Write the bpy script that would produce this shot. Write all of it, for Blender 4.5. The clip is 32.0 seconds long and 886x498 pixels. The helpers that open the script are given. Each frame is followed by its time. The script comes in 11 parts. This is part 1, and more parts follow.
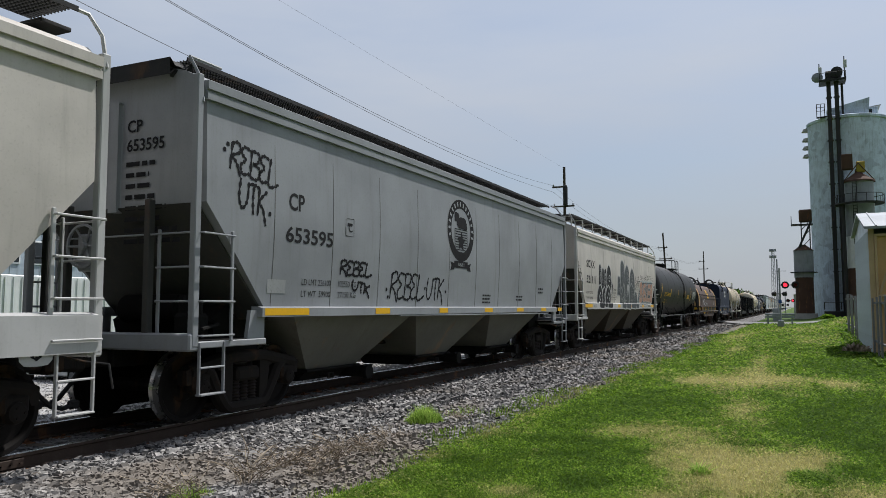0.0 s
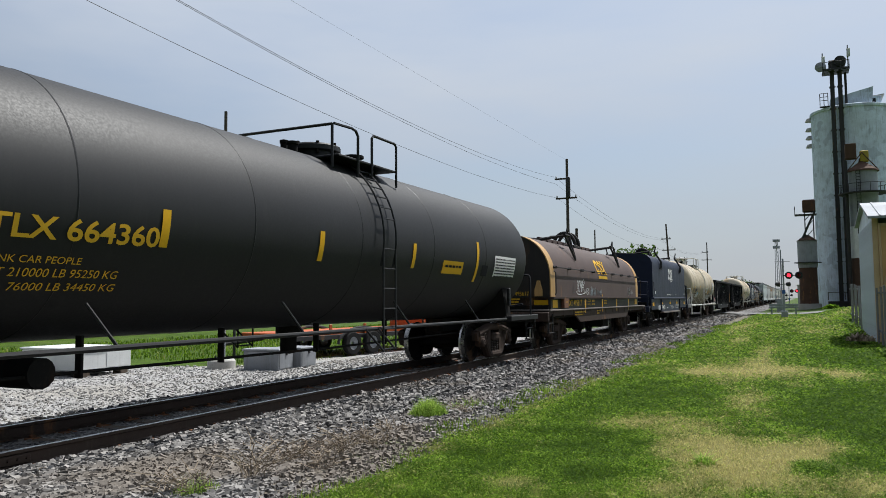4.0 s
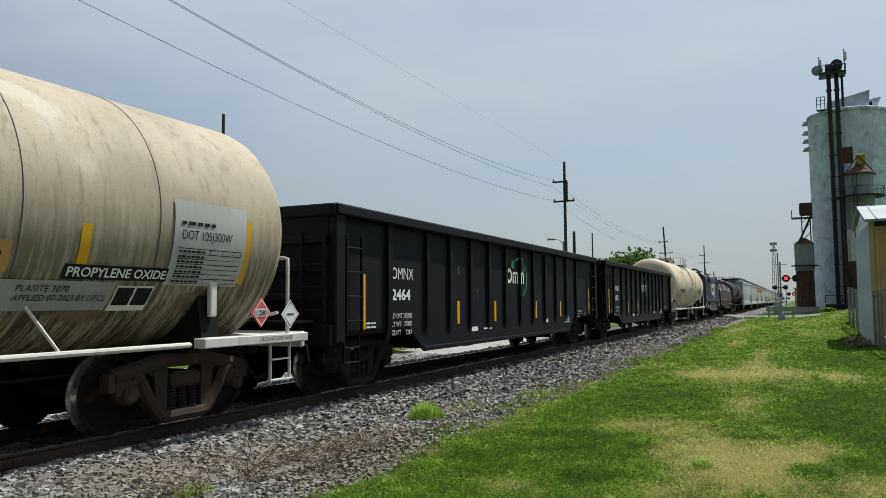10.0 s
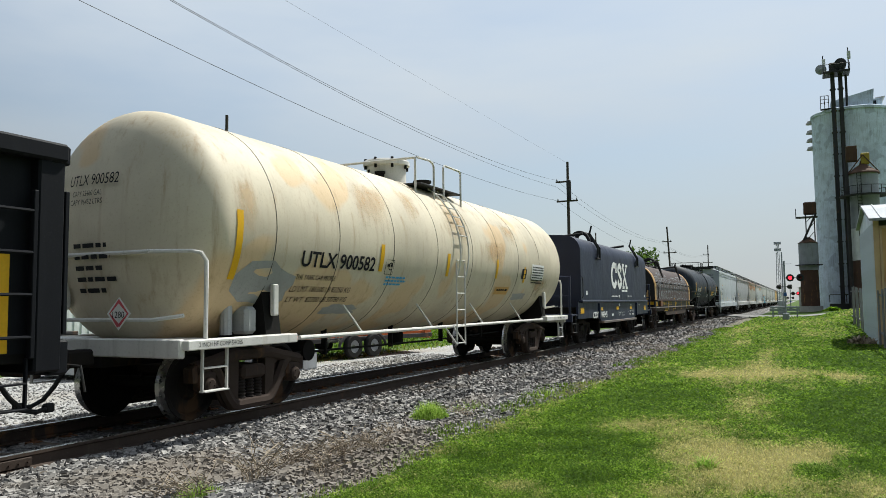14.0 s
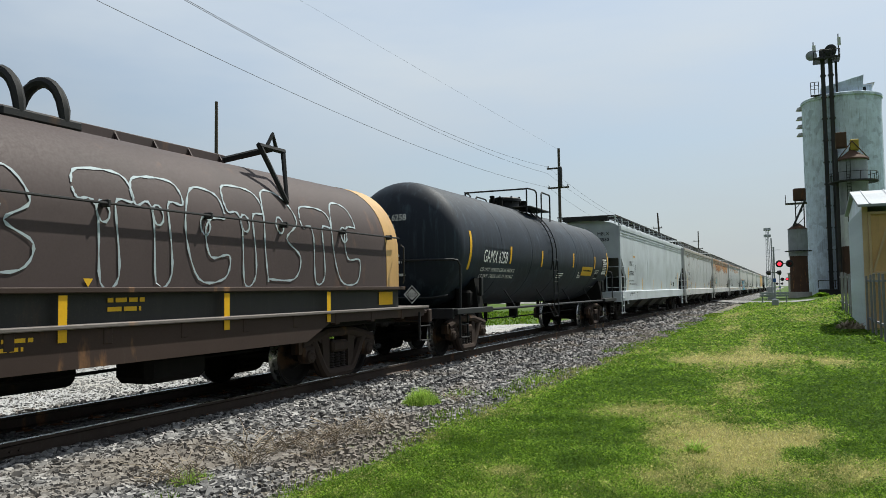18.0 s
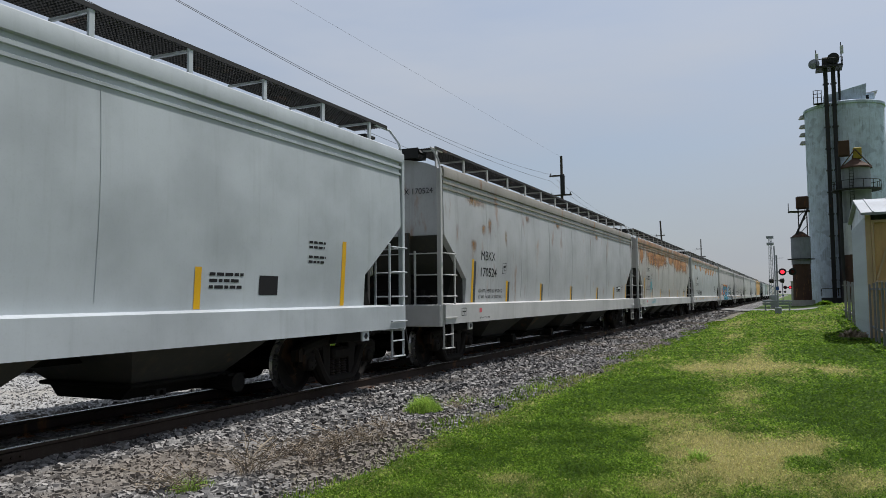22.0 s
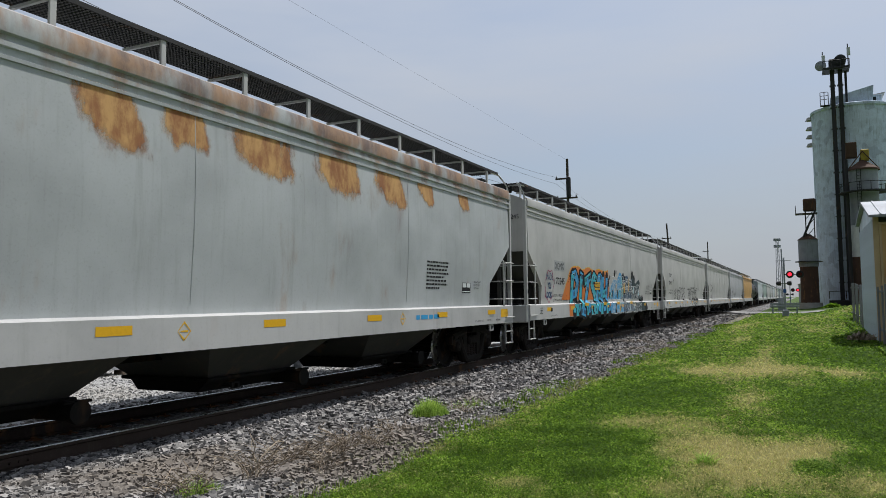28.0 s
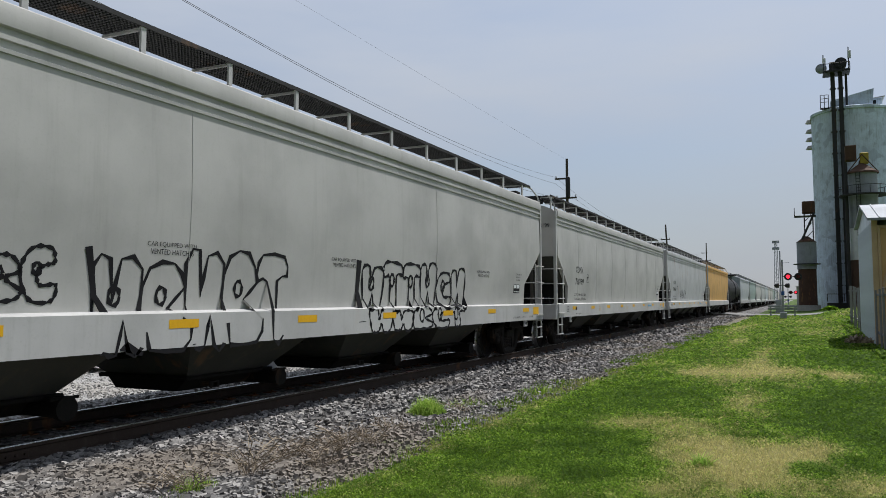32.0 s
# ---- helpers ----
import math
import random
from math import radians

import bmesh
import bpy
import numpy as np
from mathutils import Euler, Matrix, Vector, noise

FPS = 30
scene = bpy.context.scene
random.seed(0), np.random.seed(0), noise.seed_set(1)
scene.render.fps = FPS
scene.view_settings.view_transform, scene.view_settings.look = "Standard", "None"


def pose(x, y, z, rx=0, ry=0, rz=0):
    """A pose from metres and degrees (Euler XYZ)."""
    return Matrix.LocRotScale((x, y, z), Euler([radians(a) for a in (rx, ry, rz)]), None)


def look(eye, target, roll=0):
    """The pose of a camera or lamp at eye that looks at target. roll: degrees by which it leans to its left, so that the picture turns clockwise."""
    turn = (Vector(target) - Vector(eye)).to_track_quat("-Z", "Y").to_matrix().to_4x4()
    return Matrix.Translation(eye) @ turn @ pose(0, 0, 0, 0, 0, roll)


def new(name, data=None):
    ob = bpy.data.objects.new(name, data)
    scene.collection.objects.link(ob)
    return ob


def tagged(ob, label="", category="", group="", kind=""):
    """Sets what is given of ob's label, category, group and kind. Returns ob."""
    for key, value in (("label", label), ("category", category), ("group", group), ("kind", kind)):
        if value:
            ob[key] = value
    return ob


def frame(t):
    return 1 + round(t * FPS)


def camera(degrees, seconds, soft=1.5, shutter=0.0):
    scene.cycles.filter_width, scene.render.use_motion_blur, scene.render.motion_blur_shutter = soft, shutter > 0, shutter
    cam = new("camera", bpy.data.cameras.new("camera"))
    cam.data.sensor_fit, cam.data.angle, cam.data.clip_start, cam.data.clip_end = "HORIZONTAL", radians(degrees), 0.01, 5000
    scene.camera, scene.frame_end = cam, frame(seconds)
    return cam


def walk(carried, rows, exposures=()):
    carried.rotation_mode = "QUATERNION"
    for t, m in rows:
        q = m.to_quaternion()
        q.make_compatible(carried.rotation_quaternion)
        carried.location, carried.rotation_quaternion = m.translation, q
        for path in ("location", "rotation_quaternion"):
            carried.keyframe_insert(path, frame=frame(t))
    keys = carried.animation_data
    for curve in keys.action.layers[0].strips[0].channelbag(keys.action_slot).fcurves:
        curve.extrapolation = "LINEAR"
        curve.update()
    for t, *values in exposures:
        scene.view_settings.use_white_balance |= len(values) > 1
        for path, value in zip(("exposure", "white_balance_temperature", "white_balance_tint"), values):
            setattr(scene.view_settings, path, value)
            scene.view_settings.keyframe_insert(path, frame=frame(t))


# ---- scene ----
# ---- camera ----
# yaw to the left of the track's line, tilt up, lean, in degrees
EYE_Z = 1.65
SWAY = [
    (0, 25.037, 4.468, -0.064),
    (0.5, 25.102, 4.312, -0.003),
    (1, 25.078, 4.270, -0.118),
    (1.5, 25.075, 4.264, -0.246),
    (2, 25.013, 4.185, -0.241),
    (2.5, 25.095, 4.069, -0.317),
    (3, 25.176, 4.060, -0.356),
    (3.5, 25.249, 3.997, -0.444),
    (5.5, 25.307, 3.845, -0.465),
    (6, 25.311, 3.837, -0.455),
    (6.5, 25.216, 3.867, -0.559),
    (7, 25.257, 3.872, -0.500),
    (7.5, 25.282, 3.900, -0.550),
    (8, 25.224, 3.896, -0.479),
    (8.5, 25.272, 3.902, -0.455),
    (9, 25.166, 3.944, -0.544),
    (9.5, 25.054, 4.125, -0.456),
    (10, 25.077, 4.142, -0.450),
    (10.5, 25.173, 4.080, -0.494),
    (11, 25.155, 4.160, -0.436),
    (11.5, 25.321, 4.115, -0.426),
    (12, 25.436, 4.092, -0.502),
    (12.5, 25.444, 4.179, -0.628),
    (13, 25.330, 4.240, -0.511),
    (13.5, 25.400, 4.184, -0.476),
    (14, 25.335, 4.162, -0.571),
    (14.5, 25.289, 4.015, -0.687),
    (16.5, 24.863, 3.634, -0.870),
    (17, 24.645, 3.566, -0.871),
    (17.5, 24.736, 3.249, -0.954),
    (18, 24.685, 3.151, -0.750),
    (18.5, 24.731, 3.117, -0.539),
    (19, 24.762, 3.155, -0.402),
    (19.5, 24.828, 2.992, -0.301),
    (20, 24.794, 3.103, -0.271),
    (20.5, 24.872, 3.257, -0.310),
    (21, 24.772, 3.479, -0.376),
    (21.5, 24.805, 3.630, -0.449),
    (22, 24.864, 3.697, -0.575),
    (22.5, 24.967, 3.760, -0.710),
    (23, 25.147, 3.860, -0.902),
    (23.5, 25.132, 3.929, -0.927),
    (24, 25.199, 3.870, -0.882),
    (24.5, 25.062, 4.109, -0.822),
    (25, 25.140, 3.988, -0.840),
    (25.5, 25.383, 3.648, -0.977),
    (27.5, 25.251, 3.816, -0.680),
    (28, 25.319, 3.947, -0.673),
    (28.5, 25.138, 4.148, -0.455),
    (29, 25.117, 4.124, -0.406),
    (29.5, 25.115, 4.045, -0.398),
    (30, 25.112, 4.010, -0.347),
    (30.5, 25.071, 3.967, -0.246),
    (31, 25.042, 3.933, -0.180),
    (31.5, 25.163, 3.920, -0.160),
    (32, 25.226, 3.847, -0.078),
]


def aim(yaw, tilt, lean):
    a, b = radians(yaw), radians(tilt)
    way = Vector((-math.sin(a) * math.cos(b), math.cos(a) * math.cos(b), math.sin(b)))
    return look((0, 0, EYE_Z), Vector((0, 0, EYE_Z)) + way, lean)


EXPOSURE = [(0.0, -0.03, 6500, 10), (2.0, 0.06, 6500, 10), (6.0, 0.12, 6567, 7), (7.0, 0.13, 6590, 7), (9.0, 0.0, 6680, 4), (10.0, 0.0, 6680, 4), (11.0, 0.18, 6680, 4), (12.0, 0.26, 6680, 4), (14.0, 0.26, 6680, 4), (17.0, 0.24, 6680, 4), (18.0, 0.24, 6680, 4), (20.0, 0.17, 6590, 7), (21.0, -0.05, 6500, 10), (22.0, -0.14, 6500, 10), (23.0, -0.12, 6500, 10), (25.0, -0.18, 6500, 10), (26.5, -0.1, 6500, 10), (28.0, -0.08, 6500, 10), (32.0, -0.06, 6500, 10)]
cam = camera(61.2, 32.0, soft=0.6, shutter=0.0)
walk(cam, [(t, aim(a, b, c)) for t, a, b, c in SWAY], EXPOSURE)

# ---- world, sun ----
SUN_EL, SUN_AZ = 58.0, 66.0   # height; turn from +x towards +y
world = bpy.data.worlds.new("sky")
scene.world = world
world.use_nodes = True
wn, wl = world.node_tree.nodes, world.node_tree.links
wn.clear()
w_out = wn.new("ShaderNodeOutputWorld")
w_bg = wn.new("ShaderNodeBackground")
w_sky = wn.new("ShaderNodeTexSky")
w_sky.sky_type = 'NISHITA'
w_sky.sun_disc = False
w_sky.sun_elevation = radians(SUN_EL)
w_sky.sun_rotation = radians(90 - SUN_AZ)
w_sky.air_density, w_sky.dust_density, w_sky.ozone_density = 1.0, 1.0, 1.6
w_tc = wn.new("ShaderNodeTexCoord")
w_map = wn.new("ShaderNodeMapping")
w_map.inputs["Scale"].default_value = (1.0, 1.6, 5.0)
w_map.inputs["Rotation"].default_value = (0, 0, radians(20))
w_noise = wn.new("ShaderNodeTexNoise")
w_noise.inputs["Scale"].default_value = 1.6
w_noise.inputs["Detail"].default_value = 5
w_noise.inputs["Roughness"].default_value = 0.5
w_ramp = wn.new("ShaderNodeValToRGB")
w_ramp.color_ramp.elements[0].position, w_ramp.color_ramp.elements[0].color = 0.30, (0.42, 0.42, 0.42, 1)
w_ramp.color_ramp.elements[1].position, w_ramp.color_ramp.elements[1].color = 0.72, (0.92, 0.92, 0.92, 1)
w_mix = wn.new("ShaderNodeMix")
w_mix.data_type = 'RGBA'
wl.new(w_tc.outputs["Generated"], w_map.inputs["Vector"])
wl.new(w_map.outputs["Vector"], w_noise.inputs["Vector"])
wl.new(w_noise.outputs["Fac"], w_ramp.inputs["Fac"])
wl.new(w_ramp.outputs["Color"], w_mix.inputs[0])
wl.new(w_sky.outputs["Color"], w_mix.inputs[6])
w_mix.inputs[7].default_value = (4.9, 5.3, 6.0, 1)   # thin high cloud
# the veil scatters forward: brighter towards the sun, dimmer away from it
w_dot = wn.new("ShaderNodeVectorMath")
w_dot.operation = 'DOT_PRODUCT'
w_dot.inputs[1].default_value = (math.cos(radians(SUN_EL)) * math.cos(radians(SUN_AZ)), math.cos(radians(SUN_EL)) * math.sin(radians(SUN_AZ)), math.sin(radians(SUN_EL)))
w_fwd = wn.new("ShaderNodeMapRange")
w_fwd.interpolation_type = 'SMOOTHSTEP'
for key, val in (("From Min", -0.40), ("From Max", 0.50), ("To Min", 0.06), ("To Max", 1.0)):
    w_fwd.inputs[key].default_value = val
w_mul = wn.new("ShaderNodeVectorMath")
w_mul.operation = 'SCALE'
wl.new(w_tc.outputs["Generated"], w_dot.inputs[0])
wl.new(w_dot.outputs["Value"], w_fwd.inputs["Value"])
# the veil thickens with height over the horizon
w_sep = wn.new("ShaderNodeSeparateXYZ")
w_high = wn.new("ShaderNodeMapRange")
w_high.interpolation_type = 'SMOOTHSTEP'
for key, val in (("From Min", 0.0), ("From Max", 0.42), ("To Min", 0.80), ("To Max", 1.12)):
    w_high.inputs[key].default_value = val
w_both = wn.new("ShaderNodeMath")
w_both.operation = 'MULTIPLY'
wl.new(w_tc.outputs["Generated"], w_sep.inputs[0])
wl.new(w_sep.outputs["Z"], w_high.inputs["Value"])
wl.new(w_high.outputs["Result"], w_both.inputs[0])
wl.new(w_fwd.outputs["Result"], w_both.inputs[1])
wl.new(w_mix.outputs[2], w_mul.inputs[0])
wl.new(w_both.outputs[0], w_mul.inputs["Scale"])
wl.new(w_mul.outputs["Vector"], w_bg.inputs["Color"])
w_bg.inputs["Strength"].default_value = 0.108
wl.new(w_bg.outputs["Background"], w_out.inputs["Surface"])

sun_data = bpy.data.lights.new("sun", 'SUN')
sun_data.energy, sun_data.angle, sun_data.color = 5.0, radians(0.9), (1.0, 0.985, 0.962)
sun = new("sun", sun_data)
_e, _a = radians(SUN_EL), radians(SUN_AZ)
SUN_WAY = Vector((math.cos(_e) * math.cos(_a), math.cos(_e) * math.sin(_a), math.sin(_e)))
sun.matrix_world = look(SUN_WAY * 80, (0, 0, 0))

# ---- plan ----
RAIL = 0.1875          # rail top over the lawn
TRACK = -7.894         # track's centre line
SPEED, GAIN = 9.874, 0.01485


def run(t):
    """How far the train has come at t."""
    return SPEED * t + GAIN * (t - 16) ** 2 / 2


# ---- materials ----
def nodes_of(name):
    m = bpy.data.materials.new(name)
    m.use_nodes = True
    n, l = m.node_tree.nodes, m.node_tree.links
    return m, n, l, n["Principled BSDF"]


def rgba(c):
    return (c[0], c[1], c[2], 1)


def noise_node(n, l, coord, scale, detail=3, stretch=None, rough=0.55):
    src = coord
    if stretch:
        mp = n.new("ShaderNodeMapping")
        mp.inputs["Scale"].default_value = stretch
        l.new(coord, mp.inputs["Vector"])
        src = mp.outputs["Vector"]
    t = n.new("ShaderNodeTexNoise")
    t.inputs["Scale"].default_value, t.inputs["Detail"].default_value, t.inputs["Roughness"].default_value = scale, detail, rough
    l.new(src, t.inputs["Vector"])
    return t.outputs["Fac"]


def ramp(n, l, fac, a, b, lo=0.0, hi=1.0):
    r = n.new("ShaderNodeMapRange")
    r.interpolation_type = 'SMOOTHSTEP'
    r.inputs["From Min"].default_value, r.inputs["From Max"].default_value = a, b
    r.inputs["To Min"].default_value, r.inputs["To Max"].default_value = lo, hi
    l.new(fac, r.inputs["Value"])
    return r.outputs["Result"]


def mix(n, l, fac, a, b):
    x = n.new("ShaderNodeMix")
    x.data_type = 'RGBA'
    for sock, v in ((0, fac), (6, a), (7, b)):
        if isinstance(v, (tuple, list)):
            x.inputs[sock].default_value = rgba(v)
        elif isinstance(v, (int, float)):
            x.inputs[sock].default_value = v
        else:
            l.new(v, x.inputs[sock])
    return x.outputs[2]


def times(n, l, a, b):
    x = n.new("ShaderNodeMath")
    x.operation = 'MULTIPLY'
    for i, v in enumerate((a, b)):
        if isinstance(v, (int, float)):
            x.inputs[i].default_value = v
        else:
            l.new(v, x.inputs[i])
    return x.outputs[0]


def finish(n, l, bsdf, colour, rough, bump_src=None, bump=0.1, dist=0.01, metal=0.0):
    l.new(colour, bsdf.inputs["Base Color"])
    if isinstance(rough, (int, float)):
        bsdf.inputs["Roughness"].default_value = rough
    else:
        l.new(rough, bsdf.inputs["Roughness"])
    bsdf.inputs["Metallic"].default_value = metal
    if bump_src is not None:
        b = n.new("ShaderNodeBump")
        b.inputs["Strength"].default_value, b.inputs["Distance"].default_value = bump, dist
        l.new(bump_src, b.inputs["Height"])
        l.new(b.outputs["Normal"], bsdf.inputs["Normal"])


DIRT = (0.10, 0.085, 0.065)


def coat(name, col, rough=0.5, metal=0.0, dirt=0.35, streak=0.3, rust=0.0, rust_band=None, bump=0.15, dirt_col=DIRT, patch=None, grime=None, dents=0.0, spec=0.3):
    """Worn paint on steel: blotches, downward streaks, grit, rust (rust_band: heights between which it grows)."""
    m, n, l, b = nodes_of(name)
    co = n.new("ShaderNodeTexCoord").outputs["Object"]
    big = noise_node(n, l, co, 0.9, 4)
    fine = noise_node(n, l, co, 34, 4)
    runs = noise_node(n, l, co, 1.0, 5, (7, 7, 0.45), 0.65)
    c = mix(n, l, ramp(n, l, big, 0.3, 0.75), tuple(min(1, v * 1.08) for v in col), tuple(v * 0.84 for v in col))
    if patch:
        c = mix(n, l, ramp(n, l, noise_node(n, l, co, 0.55, 2), 0.56, 0.60, 0, patch[1]), c, patch[0])
    c = mix(n, l, times(n, l, ramp(n, l, runs, 0.5, 0.8), streak), c, dirt_col)
    c = mix(n, l, times(n, l, ramp(n, l, fine, 0.52, 0.78), dirt), c, dirt_col)
    if grime:
        sg = n.new("ShaderNodeSeparateXYZ")
        l.new(co, sg.inputs[0])
        low = ramp(n, l, sg.outputs["Z"], grime[1], grime[0])
        runs2 = noise_node(n, l, co, 1.0, 6, (1.2, 13, 1.1), 0.78)
        c = mix(n, l, times(n, l, low, ramp(n, l, runs2, 0.42, 0.55, 0.22, grime[2])), c, (0.055, 0.045, 0.025))
        c = mix(n, l, ramp(n, l, noise_node(n, l, co, 1.0, 6, (2, 9, 1.6), 0.7), 0.58, 0.72, 0, 0.5), c, (0.26, 0.21, 0.13))
    rgh = ramp(n, l, fine, 0.2, 0.8, max(0.05, rough - 0.05), min(1, rough + 0.08))
    if rust:
        rn = noise_node(n, l, co, 1.3, 6, (1.6, 1.6, 0.55), 0.6)
        if rust_band:
            sx = n.new("ShaderNodeSeparateXYZ")
            l.new(co, sx.inputs[0])
            band = ramp(n, l, sx.outputs["Z"], rust_band[0], rust_band[1])
            ad = n.new("ShaderNodeMath")
            ad.operation = 'ADD'
            l.new(rn, ad.inputs[0])
            l.new(times(n, l, band, 0.34), ad.inputs[1])
            ad2 = n.new("ShaderNodeMath")
            ad2.operation = 'ADD'
            l.new(ad.outputs[0], ad2.inputs[0])
            l.new(times(n, l, noise_node(n, l, co, 0.35, 2), 0.6), ad2.inputs[1])
            rf = ramp(n, l, ad2.outputs[0], 0.90, 1.20, 0, rust)
            sn = n.new("ShaderNodeSeparateXYZ")
            l.new(n.new("ShaderNodeNewGeometry").outputs["Normal"], sn.inputs[0])
            ab = n.new("ShaderNodeMath")
            ab.operation = 'ABSOLUTE'
            l.new(sn.outputs["X"], ab.inputs[0])
            rf = times(n, l, rf, ramp(n, l, ab.outputs[0], 0.3, 0.6))
        else:
            rf = ramp(n, l, rn, 0.585, 0.69, 0, rust)
        rc = mix(n, l, ramp(n, l, noise_node(n, l, co, 2.2, 6, (1, 1, 0.5), 0.7), 0.35, 0.65), (0.11, 0.042, 0.018), (0.38, 0.19, 0.075))
        c = mix(n, l, rf, c, rc)
    finish(n, l, b, c, rgh, fine, bump, 0.004, metal)
    b.inputs["Specular IOR Level"].default_value = spec
    if dents:
        wide = n.new("ShaderNodeBump")
        wide.inputs["Strength"].default_value, wide.inputs["Distance"].default_value = dents, 0.06
        l.new(noise_node(n, l, co, 1.5, 2, (1.0, 1.0, 0.8)), wide.inputs["Height"])
        l.new(wide.outputs["Normal"], next(q for q in n if q.type == 'BUMP' and q is not wide).inputs["Normal"])
    return m


def stain_mat(name, dark, light, span=(0.66, 0.98), full=0.92, grain=(1, 1.2, 0.7)):
    """Ragged stain: solid in the middle, breaking up towards the edge of its patch."""
    m, n, l, b = nodes_of(name)
    co = n.new("ShaderNodeTexCoord").outputs["Object"]
    at = n.new("ShaderNodeAttribute")
    at.attribute_name = "edge"
    ad = n.new("ShaderNodeMath")
    ad.operation = 'ADD'
    l.new(times(n, l, noise_node(n, l, co, 2.4, 6, grain, 0.68), 1.1), ad.inputs[0])
    l.new(times(n, l, at.outputs["Fac"], 0.62), ad.inputs[1])
    c = mix(n, l, ramp(n, l, noise_node(n, l, co, 3.5, 6, (1, 1, 0.5), 0.7), 0.36, 0.64), dark, light)
    finish(n, l, b, c, 0.85)
    l.new(ramp(n, l, ad.outputs[0], span[0], span[1], 0, full), b.inputs["Alpha"])
    return m


def plain(name, col, rough=0.6, metal=0.0, scale=20, vary=0.25, bump=0.2, emit=None):
    m, n, l, b = nodes_of(name)
    co = n.new("ShaderNodeTexCoord").outputs["Object"]
    a = noise_node(n, l, co, scale, 4)
    a2 = noise_node(n, l, co, scale * 0.12, 3)
    c = mix(n, l, a, tuple(v * (1 - vary) for v in col), tuple(min(1, v * (1 + vary)) for v in col))
    c = mix(n, l, times(n, l, a2, vary), c, tuple(v * 0.55 for v in col))
    finish(n, l, b, c, ramp(n, l, a, 0.2, 0.8, max(0.03, rough - 0.1), min(1, rough + 0.1)), a, bump, 0.006, metal)
    b.inputs["Specular IOR Level"].default_value = 0.5 if metal or rough < 0.35 else 0.18
    if emit:
        b.inputs["Emission Color"].default_value = rgba(emit[0])
        b.inputs["Emission Strength"].default_value = emit[1]
    return m


def ground_mat(name, cols, scale, bump=0.6, dist=0.02, rough=0.95, stretch=None):
    """Earth, gravel or grass: three colours mixed at two scales."""
    m, n, l, b = nodes_of(name)
    co = n.new("ShaderNodeTexCoord").outputs["Object"]
    v = n.new("ShaderNodeTexVoronoi")
    v.inputs["Scale"].default_value = scale
    l.new(co, v.inputs["Vector"])
    cell = n.new("ShaderNodeSeparateColor")
    l.new(v.outputs["Color"], cell.inputs[0])
    big = noise_node(n, l, co, 0.35, 5, stretch)
    mid = noise_node(n, l, co, 3.0, 4)
    c = mix(n, l, cell.outputs[0], cols[0], cols[1])
    c = mix(n, l, ramp(n, l, big, 0.48, 0.66), c, cols[2])
    c = mix(n, l, times(n, l, ramp(n, l, mid, 0.45, 0.75), 0.45), c, tuple(x * 0.55 for x in cols[0]))
    finish(n, l, b, c, rough, v.outputs["Distance"], bump, dist)
    return m


def island_mat(name, dark, light, rough=0.9, third=None, scale=60, spec=0.3):
    """Loose stones or blades joined into one mesh, each with its own tone."""
    m, n, l, b = nodes_of(name)
    g = n.new("ShaderNodeNewGeometry")
    co = n.new("ShaderNodeTexCoord").outputs["Object"]
    r = g.outputs["Random Per Island"]
    c = mix(n, l, r, dark, light)
    if third:
        c = mix(n, l, ramp(n, l, noise_node(n, l, co, 0.55, 4, (1.0, 0.45, 1)), 0.47, 0.62), c, third)
    f = noise_node(n, l, co, scale, 3)
    c = mix(n, l, times(n, l, f, 0.35), c, tuple(v * 0.5 for v in dark))
    finish(n, l, b, c, rough, f, 0.25, 0.003)
    b.inputs["Specular IOR Level"].default_value = spec
    return m


def grass_mat(name, dark, light, straw, blade):
    """Lawn: green to straw by the sheet's own dryness; blades let light through."""
    m, n, l, b = nodes_of(name)
    co = n.new("ShaderNodeTexCoord").outputs["Object"]
    at = n.new("ShaderNodeAttribute")
    at.attribute_name = "dry"
    tone = ramp(n, l, n.new("ShaderNodeNewGeometry").outputs["Random Per Island"], 0.22, 0.85) if blade else noise_node(n, l, co, 22, 5)
    c = mix(n, l, tone, dark, light)
    c = mix(n, l, times(n, l, ramp(n, l, noise_node(n, l, co, 1.9, 6), 0.45, 0.60), 0.55), c, tuple(v * 0.7 for v in dark))
    c = mix(n, l, at.outputs["Fac"], c, mix(n, l, tone, tuple(v * 0.8 for v in straw), tuple(v * 1.15 for v in straw)))
    c = mix(n, l, ramp(n, l, at.outputs["Fac"], -0.2, -1.0, 0, 0.6), c, tuple(v * 0.7 for v in dark))
    finish(n, l, b, c, 0.8, noise_node(n, l, co, 60, 4), 0.6, 0.02)
    b.inputs["Specular IOR Level"].default_value = 0.15
    if blade:
        tr = n.new("ShaderNodeBsdfTranslucent")
        l.new(c, tr.inputs["Color"])
        ms = n.new("ShaderNodeMixShader")
        ms.inputs[0].default_value = 0.42
        l.new(b.outputs[0], ms.inputs[1])
        l.new(tr.outputs[0], ms.inputs[2])
        l.new(ms.outputs[0], n["Material Output"].inputs["Surface"])
    return m


